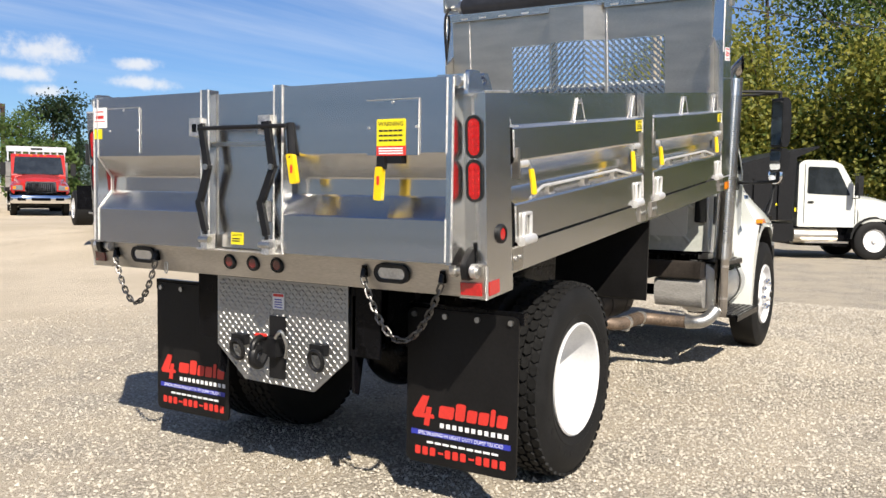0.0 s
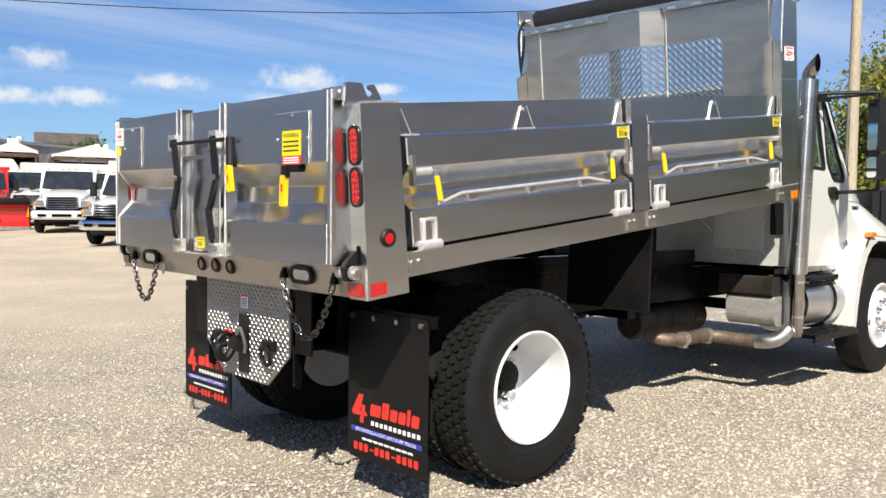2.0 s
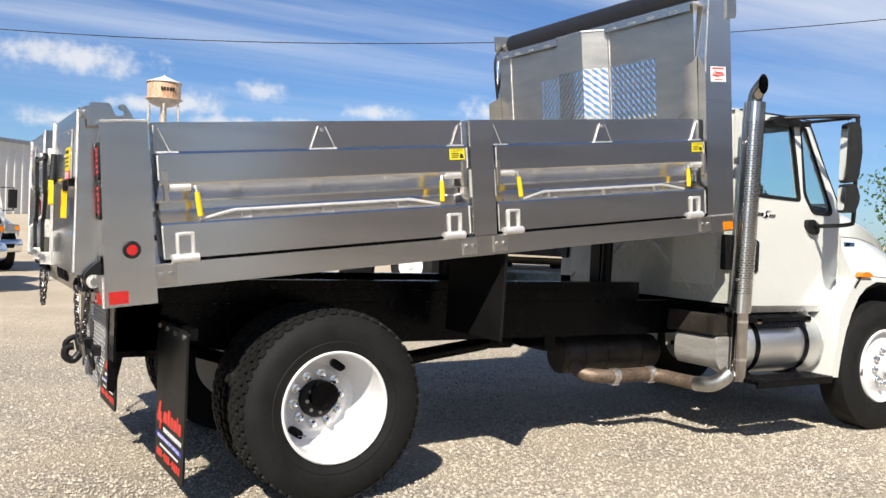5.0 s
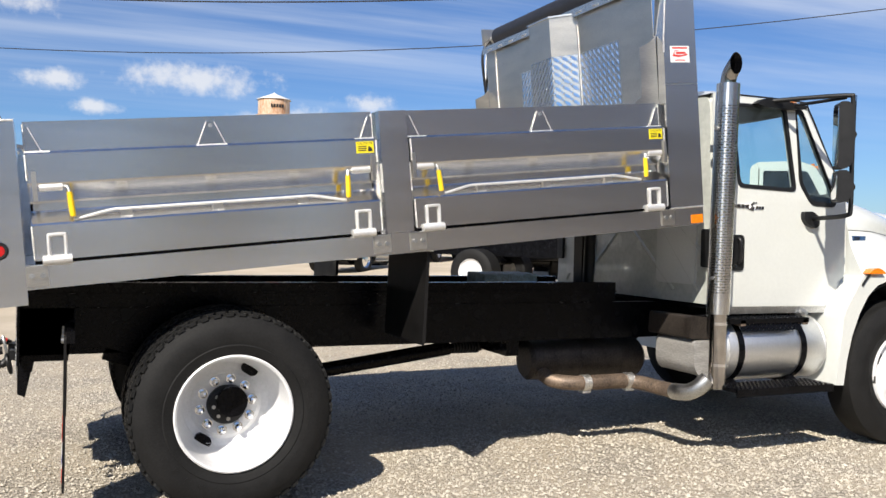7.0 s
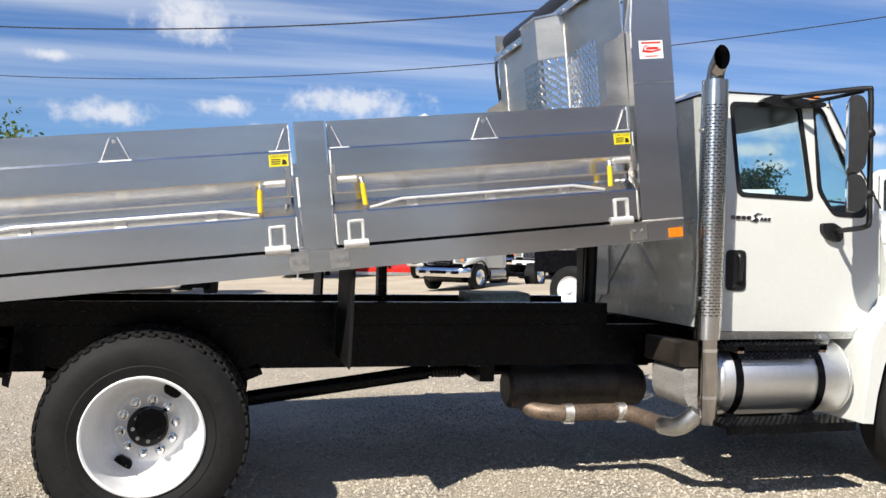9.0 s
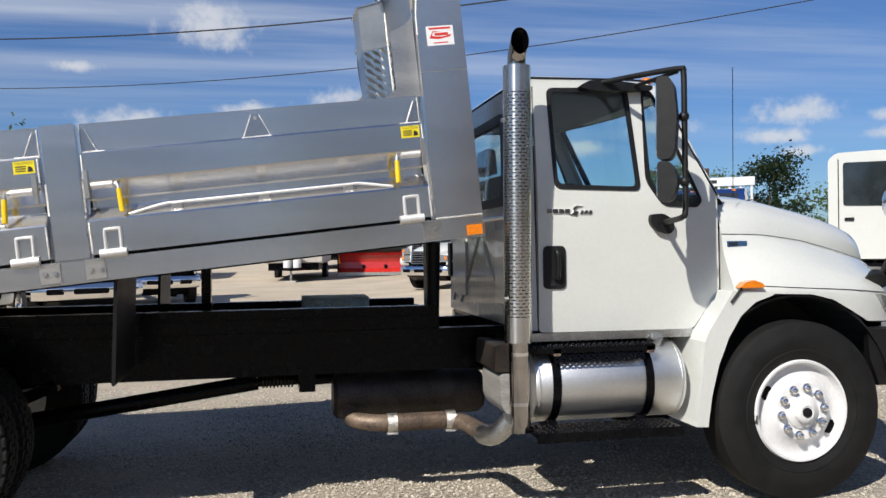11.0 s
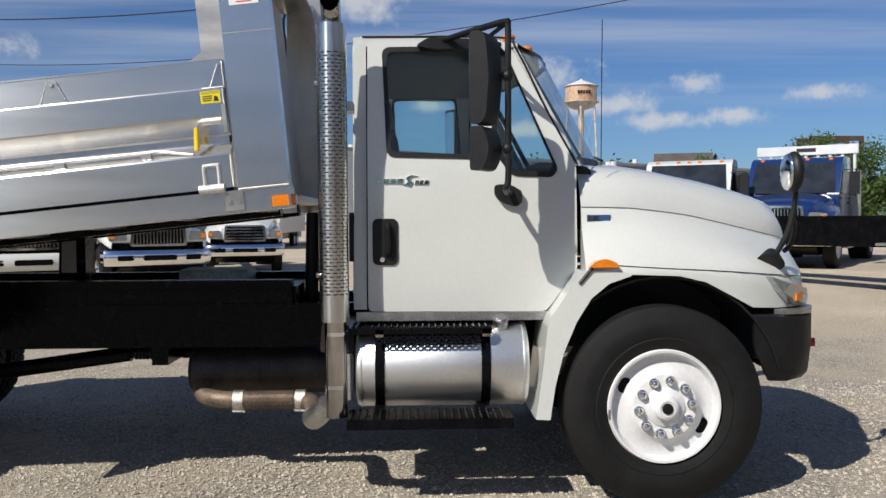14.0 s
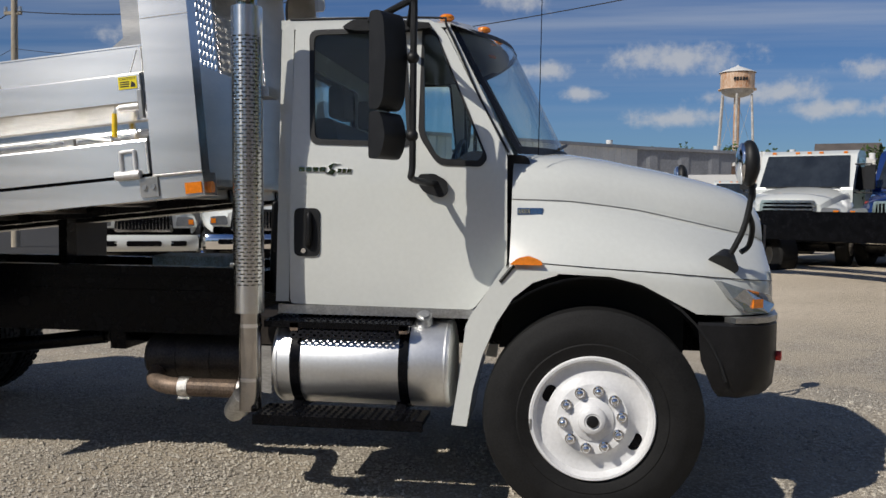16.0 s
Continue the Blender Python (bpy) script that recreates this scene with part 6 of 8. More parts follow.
for sgn in (-1, 1):
    bm = B()
    rows = []
    for x, pts in SECT:
        p = [Vector((x, C + sgn * h, z)) for h, z in pts]
        rows.append([bm.verts.new(q) for q in smooth_path(p, 3)])
    for i in range(len(rows) - 1):
        for j in range(len(rows[0]) - 1):
            bm.faces.new((rows[i][j], rows[i + 1][j], rows[i + 1][j + 1], rows[i][j + 1]))
    bm.faces.new([v for v in rows[-1]] + [bm.verts.new((5.865, C, 1.014))])
    inner = []                                  # lip turned in under the arch
    for row in rows:
        v = row[-1]
        inner.append(bm.verts.new((v.co.x, v.co.y - sgn * 0.035, v.co.z + 0.012)))
    for i in range(len(rows) - 1):
        bm.faces.new((rows[i][-1], rows[i + 1][-1], inner[i + 1], inner[i]))
    back_edge = [v for v in rows[0] if abs(v.co.y - C) > 1.04]
    turned = [bm.verts.new((4.536, C + sgn * 1.03, v.co.z)) for v in back_edge]
    for i in range(len(back_edge) - 1):
        bm.faces.new((back_edge[i], back_edge[i + 1], turned[i + 1], turned[i]))
    hood = part("hood_half", bm, WHITE, truck, "white sloping hood with flared fender", smooth=True)
    seam = [Vector((x + 0.0, C + sgn * (pts[6][0] + 0.0015), pts[6][1] + 0.004)) for x, pts in SECT]
    part("hood_seam", tube(B(), smooth_path(seam, 3), 0.0022, 6), SEAM, hood)
    low_seam = [Vector((x, C + sgn * (pts[10][0] + 0.0015), pts[10][1])) for x, pts in SECT[1:]]
    part("fender_seam", tube(B(), smooth_path(low_seam, 3), 0.0022, 6), BLACK, hood)
    ml = None if sgn < 0 else mirror_y()
    # black liner in the arch
    L = [(FX + 0.66 * math.cos(t), 0.54 + 0.66 * math.sin(t)) for t in [math.pi * (0.08 + 0.88 * k / 18) for k in range(19)]]
    part("wheel_arch_liner", sheet(B(), L, "y", -1.13, -0.60, 0.012), PLASTIC, truck, "black wheel arch liner", ml)
    part("inner_splash", prism(B(), [(4.45, 0.75), (5.45, 0.75), (5.45, 1.16), (4.5, 1.16)], "y", -0.60, -0.585), PLASTIC, truck, "black inner splash panel", ml)
    ext = [(4.505, 1.235), (4.42, 1.105), (4.345, 0.995), (4.322, 0.94), (4.296, 0.70), (4.258, 0.445), (4.335, 0.440), (4.362, 0.62), (4.408, 0.80), (4.475, 0.96), (4.555, 1.087), (4.65, 1.165), (4.767, 1.204), (4.775, 1.218), (4.62, 1.232)]
    fe = part("fender_extension", prism(B(), ext, "y", -1.172, -0.72), WHITE, truck, "white fender extension", ml, bevel=0.012)
    part("fender_latch", tube(B(), [(4.49, -1.175, 1.165), (4.545, -1.178, 1.235), (4.56, -1.175, 1.245)], 0.009, 8), PLASTIC, fe, "black rubber hood latch", ml, True)
    tl = prism(B(), rounded([(4.535, 1.252), (4.700, 1.252), (4.688, 1.275), (4.630, 1.298), (4.575, 1.285)], 0.012), "y", -1.195, -1.12)
    tn = part("turn_lamp", tl, LENS_AMBER, truck, "amber fender turn lamp", ml, bevel=0.006)
    bd = part("engine_badge", box(B(), 4.562, 4.690, -1.018, -0.98, 1.496, 1.530), BADGE, truck, "small blue and chrome badge", ml, bevel=0.003)
    bm = B()
    for k in range(4):
        box(bm, 4.567 + 0.0155 * k, 4.579 + 0.0155 * k, -1.0205, -1.016, 1.502, 1.524)
    part("badge_bars", bm, CHROME, bd, m=ml)
    hl = B()
    pts3 = [(5.535, -1.085, 1.190), (5.66, -1.035, 1.150), (5.80, -0.925, 1.115), (5.845, -0.84, 1.06), (5.84, -0.83, 1.022), (5.80, -0.915, 1.022), (5.68, -1.02, 1.035), (5.60, -1.07, 1.105)]
    a = [hl.verts.new(Vector(q) + Vector((0.012, -0.030, 0.0))) for q in pts3]
    b = [hl.verts.new(Vector(q) + Vector((-0.06, 0.06, 0.0))) for q in pts3]
    hl.faces.new(a)
    for i in range(8):
        hl.faces.new((a[i], b[i], b[(i + 1) % 8], a[(i + 1) % 8]))
    hlp = part("headlamp", hl, LENS_CLEAR, truck, "clear wrap-around headlamp", ml)
    part("headlamp_amber", box(B(), 5.70, 5.775, -1.045, -0.90, 1.045, 1.105), LENS_AMBER, hlp, "amber side reflector", (ml or Matrix()) @ Matrix.Translation((5.74, -0.99, 1.07)) @ pose(0, 0, 0, 0, 0, 38) @ Matrix.Diagonal((0.9, 0.35, 0.7, 1)) @ Matrix.Translation((-5.74, 0.99, -1.07)))
# nose: chrome grille
gr = part("grille", prism(B(), [(5.84, C - 0.52), (5.88, C - 0.46), (5.90, C), (5.88, C + 0.46), (5.84, C + 0.52)], "z", 1.00, 1.49), CHROME, truck, "chrome grille surround")
for k in range(13):
    y = C - 0.42 + 0.07 * k
    part("grille_bar", box(B(), 5.88, 5.92, y - 0.012, y + 0.012, 1.04, 1.45), CHROME, gr)
part("grille_gap", box(B(), 5.88, 5.905, C - 0.44, C + 0.44, 1.03, 1.46), BLACK, gr)
# bumper
half = [(5.45, -1.105), (5.62, -1.120), (5.72, -1.095), (5.80, -1.03), (5.865, -0.90), (5.90, -0.70), (5.925, -0.40)]
outer = half + [(5.935, C)] + [(x, 2 * C - y) for x, y in half[::-1]]
bm = B()
loops = []
for zz, back, shrink in ((0.985, 0.0, 0.012), (0.972, 0.0, 0.0), (0.80, 0.015, 0.0), (0.66, 0.075, 0.012), (0.622, 0.105, 0.035), (0.610, 0.12, 0.075)):
    pts = []
    for i, (x, y) in enumerate(outer):
        e2 = min(i, len(outer) - 1 - i)
        x2 = x + (back if e2 == 0 else back * 0.3 if e2 == 1 else 0) - (shrink if e2 > 1 else 0)
        y2 = y + (shrink if y < C else -shrink) * (1 if e2 < 5 else 0)
        pts.append((x2, y2))
    inn = [(x - 0.12 if x > 5.70 else x + 0.01, y + (0.06 if y < C else -0.06)) for x, y in pts]
    loops.append([bm.verts.new((x, y, zz)) for x, y in pts + inn[::-1]])
for i in range(len(loops) - 1):
    for k in range(len(loops[0])):
        k2 = (k + 1) % len(loops[0])
        bm.faces.new((loops[i][k], loops[i][k2], loops[i + 1][k2], loops[i + 1][k]))
bm.faces.new(loops[0])
bm.faces.new(loops[-1][::-1])
bp = part("bumper", bm, BLACK_SATIN, truck, "black wrap-around steel bumper", smooth=True)
part("bumper_trim", prism(B(), [(x + 0.002, y * 0.998) for x, y in outer[1:-1]] + [(x - 0.04, y * 0.95) for x, y in outer[1:-1]][::-1], "z", 0.986, 1.012), STEEL, bp, "grey filler strip")
part("tow_eye", cyl(B(), (5.84, -0.86, 0.80), (5.895, -0.88, 0.80), 0.025, 14), RED, bp, m=None, smooth=True)

# mirrors, right and left
for side in (RIGHT, LEFT):
    m = None if side < 0 else mirror_y()
    arm = part("mirror_arm", tube(B(), smooth_path([(3.70, -0.915, 2.475), (3.80, -0.99, 2.485), (3.95, -1.20, 2.492), (4.075, -1.385, 2.490), (4.088, -1.40, 2.465), (4.088, -1.405, 2.30), (4.088, -1.405, 2.0), (4.088, -1.405, 1.72), (4.080, -1.38, 1.665), (4.11, -1.15, 1.65), (4.15, -1.02, 1.648)], 5), 0.0165, 10), PLASTIC, truck, "black tubular mirror arm", m, True)
    part("arm_mount", prism(B(), rounded([(3.63, 2.452), (3.70, 2.495), (3.92, 2.49), (4.10, 2.47), (4.10, 2.445), (3.95, 2.435), (3.72, 2.435)], 0.025), "y", -0.985, -0.905), PLASTIC, arm, "black mirror arm mount", m, bevel=0.01)
    part("arm_brace", tube(B(), [(3.98, -0.95, 2.465), (4.07, -1.36, 2.478)], 0.012, 8), PLASTIC, arm, m=m)
    part("arm_mount", prism(B(), rounded([(4.055, 1.695), (4.135, 1.70), (4.205, 1.66), (4.205, 1.60), (4.175, 1.575), (4.090, 1.60), (4.055, 1.64)], 0.02), "y", -1.035, -0.99), PLASTIC, arm, "black lower arm mount", m, bevel=0.008)
    turn = Matrix.Translation((3.985, -1.44, 0)) @ pose(0, 0, 0, 0, 0, -33) @ Matrix.Translation((-3.985, 1.44, 0))
    mt = (m or Matrix()) @ turn
    for za, zb, nm in ((1.975, 2.425, "main mirror"), (1.748, 1.965, "convex mirror")):
        hs = part("mirror_housing", prism(B(), rounded([(3.922, za), (3.985, za), (4.012, za + 0.04), (4.028, 0.5 * zb + 0.5 * za), (4.012, zb - 0.04), (3.985, zb), (3.922, zb)], 0.022), "y", -1.515, -1.372), PLASTIC, truck, "black %s housing" % nm, mt, bevel=0.022)
        part("mirror_glass", prism(B(), rounded([(-1.505, za + 0.02), (-1.382, za + 0.02), (-1.382, zb - 0.025), (-1.505, zb - 0.025)], 0.03), "x", 3.916, 3.924), CHROME, hs, "mirror glass", mt)
    for z in (2.22, 1.86):
        bm = B()
        bmesh.ops.create_uvsphere(bm, u_segments=14, v_segments=8, radius=0.03, matrix=Matrix.Translation((4.085, -1.405, z)))
        part("mirror_clamp", bm, PLASTIC, arm, m=m, smooth=True)
    fm = part("fender_mirror", tube(B(), smooth_path([(5.595, -1.03, 1.30), (5.625, -1.045, 1.36), (5.66, -1.06, 1.45), (5.685, -1.07, 1.58), (5.69, -1.075, 1.70)], 5), 0.015, 10), PLASTIC, truck, "black fender mirror on stalk", m, True)
    part("stalk_brace", tube(B(), smooth_path([(5.66, -1.00, 1.325), (5.70, -0.99, 1.36), (5.705, -1.03, 1.45), (5.675, -1.065, 1.52)], 5), 0.014, 8), PLASTIC, fm, m=m, smooth=True)
    bm = B()
    bmesh.ops.create_cone(bm, cap_ends=True, segments=20, radius1=0.075, radius2=0.035, depth=0.075, matrix=Matrix.Translation((5.585, -1.01, 1.290)) @ pose(0, 0, 0, -35, 25, 0))
    part("stalk_foot", bm, PLASTIC, fm, m=m, smooth=True)
    bm = B()
    bmesh.ops.create_uvsphere(bm, u_segments=24, v_segments=14, radius=1, matrix=Matrix.Translation((5.665, -1.10, 1.755)) @ Matrix.Diagonal((0.050, 0.088, 0.112, 1)))
    part("mirror_bowl", bm, PLASTIC, fm, m=m, smooth=True)
    bm = B()
    bmesh.ops.create_uvsphere(bm, u_segments=24, v_segments=8, radius=1, matrix=Matrix.Translation((5.632, -1.10, 1.755)) @ Matrix.Diagonal((0.026, 0.078, 0.100, 1)))
    part("mirror_glass", bm, CHROME, fm, "convex mirror glass", m, True)
part("antenna", tube(B(), [(4.66, -0.915, 1.80), (4.665, -0.92, 2.61)], 0.0023, 6), BLACK, truck, "thin whip antenna")

# ---- exhaust, tank, steps ----
SX, SY = 3.195, -1.135
guard = B()
seg, z = 80, 1.118
rowsz = [0.975]
while z < 2.365:
    rowsz += [z, z + 0.0070]
    z += 0.0186
rowsz += [2.52]
ringv = [[guard.verts.new((SX + 0.078 * math.cos(2 * math.pi * k / seg), SY + 0.078 * math.sin(2 * math.pi * k / seg) - (zz - 0.975) * 0.027, zz)) for k in range(seg)] for zz in rowsz]
for i in range(len(rowsz) - 1):
    slot_row = i % 2 == 1 and i < len(rowsz) - 2
    for k in range(seg):
        a = math.degrees(2 * math.pi * (k + 0.5) / seg) % 360
        if slot_row and 185 < a < 350 and (k + (3 if (i // 2) % 2 else 0)) % 6 < 4:
            continue
        k2 = (k + 1) % seg
        guard.faces.new((ringv[i][k], ringv[i][k2], ringv[i + 1][k2], ringv[i + 1][k]))
st = part("stack_guard", guard, ALU, truck, "slotted bright exhaust stack guard", smooth=True)
part("stack_pipe", cyl(B(), (SX, SY, 0.96), (SX, SY - 0.04, 2.50), 0.052, 24), STAINLESS, st, "stained stainless stack pipe", smooth=True)
part("lower_pipe", cyl(B(), (SX + 0.008, SY, 0.468), (SX + 0.004, SY, 0.985), 0.058, 28), STAINLESS, st, "bright straight lower stack pipe", smooth=True)
tip = smooth_path([(SX, SY - 0.04, 2.48), (SX, SY - 0.042, 2.545), (SX, SY - 0.055, 2.585), (SX, SY - 0.085, 2.622), (SX, SY - 0.20, 2.735)], 6)
for name, rad, mat, lab in (("stack_tip", 0.052, STAINLESS, "curved stack tip cut upright"), ("tip_mouth", 0.048, BLACK, "black inside of the pipe mouth")):
    tb = tube(B(), tip, rad, 28)                # sawn off by an upright cut
    bmesh.ops.bisect_plane(tb, geom=tb.verts[:] + tb.edges[:] + tb.faces[:], plane_co=(0, SY - 0.112, 0), plane_no=(0, -1, 0), clear_outer=True)
    part(name, tb, mat, st, lab, smooth=True)
for zz in (0.62, 0.90):
    part("stack_clamp", cyl(B(), (SX + 0.006, SY, zz), (SX + 0.006, SY, zz + 0.02), 0.0605, 24), CHROME, st, smooth=True)
for zz in (1.22, 2.22):
    part("guard_bolt", cyl(B(), (SX - 0.076, SY - 0.03, zz), (SX - 0.09, SY - 0.034, zz), 0.012, 10), STEEL, st)
part("stack_bracket", box(B(), SX + 0.02, 3.30, SY - 0.01, -0.99, 2.08, 2.13), STEEL, st)
mf = part("muffler", revolve(B(), [(0.0, 2.215), (0.115, 2.215), (0.142, 2.24), (0.145, 2.30), (0.145, 3.10), (0.142, 3.17), (0.115, 3.20), (0.0, 3.20)], (0, 0), 36), MUFFLER, truck, "dark heat-stained muffler", Matrix.Translation((0, -0.22, 0.565)) @ pose(0, 0, 0, 0, 0, -90), True)
for x in (2.40, 2.62, 2.98):
    part("muffler_band", cyl(B(), (x, -0.22, 0.565), (x + 0.03, -0.22, 0.565), 0.149, 36), MUFFLER, mf, smooth=True)
ep = part("exhaust_pipe", tube(B(), smooth_path([(2.30, -0.30, 0.50), (2.33, -0.42, 0.45), (2.45, -0.50, 0.435), (2.60, -0.505, 0.432), (2.90, -0.50, 0.428), (3.00, -0.56, 0.42), (3.04, -0.75, 0.412), (3.05, -0.92, 0.414)], 6), 0.052, 18), RUSTY, truck, "heat-browned exhaust pipe", smooth=True)
part("exhaust_elbow", tube(B(), smooth_path([(3.045, -0.88, 0.412), (3.052, -0.95, 0.418), (3.07, -1.01, 0.428), (3.105, -1.065, 0.465), (3.155, -1.105, 0.53)], 6), 0.057, 18), STEEL, ep, "shiny exhaust elbow", smooth=True)
bm = B()
for k in range(30):
    x = 2.595 + 0.0098 * k
    cyl(bm, (x, -0.505, 0.4315), (x + 0.006, -0.505, 0.4315), 0.0555, 16)
part("flex_pipe", bm, RUSTY, ep, "ribbed flex pipe", kind="stuff")
for x in (2.53, 2.90):
    cl = part("pipe_clamp", cyl(B(), (x, -0.503, 0.432), (x + 0.06, -0.503, 0.432), 0.059, 20), WELD, ep, "bright band clamp", smooth=True)
    part("clamp_bolt", box(B(), x - 0.005, x + 0.065, -0.53, -0.48, 0.362, 0.378), WELD, ep)
part("battery_box", prism(B(), rounded([(3.13, 0.60), (3.17, 0.53), (3.28, 0.52), (3.285, 0.775), (3.13, 0.775)], 0.03), "y", -0.985, -0.56), BOX_GREY, truck, "dull grey metal battery box", bevel=0.015)
part("battery_cover", prism(B(), rounded([(3.10, 0.785), (3.285, 0.785), (3.285, 0.93), (3.11, 0.945)], 0.02), "y", -0.975, -0.50), material("brown_box_cover", (0.035, 0.029, 0.025), 0.45, vary=0.3, spec=0.3), truck, "brown stained box cover", bevel=0.012)
TY, TZ, TR = -0.885, 0.705, 0.232
tk = part("fuel_tank", revolve(B(), [(0.0, 3.300), (TR - 0.03, 3.300), (TR - 0.008, 3.306), (TR, 3.322), (TR, 4.215), (TR - 0.008, 4.231), (TR - 0.03, 4.237), (0.0, 4.237)], (0, 0), 64), ALU_TANK, truck, "brushed aluminium fuel tank", Matrix.Translation((0, TY, TZ)) @ pose(0, 0, 0, 0, 0, -90), True)
for x in (3.325, 4.205):
    part("tank_rim", cyl(B(), (x, TY, TZ), (x + 0.008, TY, TZ), TR + 0.004, 64), ALU_TANK, tk, smooth=True)
for x in (3.405, 3.975):
    part("tank_strap", revolve(B(), [(TR + 0.002, x), (TR + 0.007, x), (TR + 0.007, x + 0.05), (TR + 0.002, x + 0.05)], (0, 0), 64), BLACK, tk, "black tank strap", Matrix.Translation((0, TY, TZ)) @ pose(0, 0, 0, 0, 0, -90), True)
    part("strap_buckle", box(B(), x + 0.004, x + 0.046, -1.125, -1.05, 0.885, 0.925), RUSTY, tk)
part("filler_cap", cyl(B(), (4.09, -0.975, 0.925), (4.09, -1.005, 0.968), 0.042, 22), STEEL, tk, "vented fuel cap", smooth=True)
part("filler_cap", cyl(B(), (4.09, -1.003, 0.966), (4.09, -1.012, 0.978), 0.030, 6), STEEL, tk)
us = part("upper_step", box(B(), 3.265, 4.03, -1.10, -0.80, 0.918, 0.936), BLACK, truck, "black perforated upper step", bevel=0.004)
bm = B()
slotted(bm, 3.41, 3.965, 0.850, 0.908, 15, 2, lambda a, b, d: (a, -1.134 + d + (b - 0.850) * 0.40, b), 0, 0.0095, 0.0060, 0.004)
part("step_skirt", bm, BLACK, us, "perforated black step skirt")
part("step_skirt_edge", box(B(), 3.27, 4.03, -1.125, -1.10, 0.900, 0.934), BLACK, us)
ls = part("lower_step", box(B(), 3.262, 4.128, -1.268, -1.02, 0.452, 0.478), BLACK, truck, "black grip-strut lower step", bevel=0.004)
part("step_lip", box(B(), 3.262, 4.128, -1.272, -1.255, 0.425, 0.476), BLACK, ls)
for q, zz, ya, yb, par in ((3.262, 0.478, -1.262, -1.03, ls), (3.27, 0.936, -1.095, -0.82, us)):
    bm = B()
    for i in range(22):
        for j in range(5):
            x, y = q + 0.02 + i * (0.038 if par is ls else 0.034), ya + 0.02 + (yb - ya - 0.04) * j / 4
            cyl(bm, (x, y, zz - 0.001), (x, y, zz + 0.008), 0.010, 8, 0.006)
    part("grip_stud", bm, BLACK, par, kind="stuff")
for x in (3.40, 3.95):
    part("step_bracket", prism(B(), [(-1.10, 0.452), (-0.80, 0.452), (-0.62, 0.75), (-0.66, 0.75)], "x", x, x + 0.05), BLACK, ls)


# ---- parked vehicles round the yard ----
GLASS_DARK = material("dark_far_glass", (0.025, 0.03, 0.035), 0.05, vary=0.3, scale=3, coat=0.8, rough_vary=0.02)
CAMPER = material("white_camper_skin", (0.58, 0.575, 0.56), 0.4, vary=0.05, stretch=(1, 1, 30), bump=0.06, bump_scale=3)
CAMPER_GREY = material("beige_camper_skirt", (0.45, 0.42, 0.38), 0.5, vary=0.1)
TYRE_FAR = RUBBER


def vehicle_wheel(veh, x, y, r, width, paint, name="wheel"):
    """A road wheel: rim part with tyre and hub under it; y is the outer face."""
    s = -1 if y < 0 else 1
    M = veh.matrix_world
    prof = [(r * 0.58, y), (r * 0.55, y - s * 0.03), (r * 0.48, y - s * 0.05), (r * 0.30, y - s * 0.02), (r * 0.14, y - s * 0.015), (r * 0.12, y + s * 0.03), (0.0, y + s * 0.035)]
    rim = part(name, revolve(B(), prof, (x, r - 0.01), 28), paint, veh, m=M, smooth=True)
    tp = [(r * 0.57, y - s * 0.01), (r * 0.72, y + s * 0.004), (r * 0.93, y - s * 0.006), (r, y - s * 0.035), (r, y - s * (width - 0.03)), (r * 0.9, y - s * width), (r * 0.55, y - s * (width - 0.02))]
    part("tyre", revolve(B(), tp, (x, r - 0.01), 36), TYRE_FAR, rim, m=M, smooth=True)
    return rim


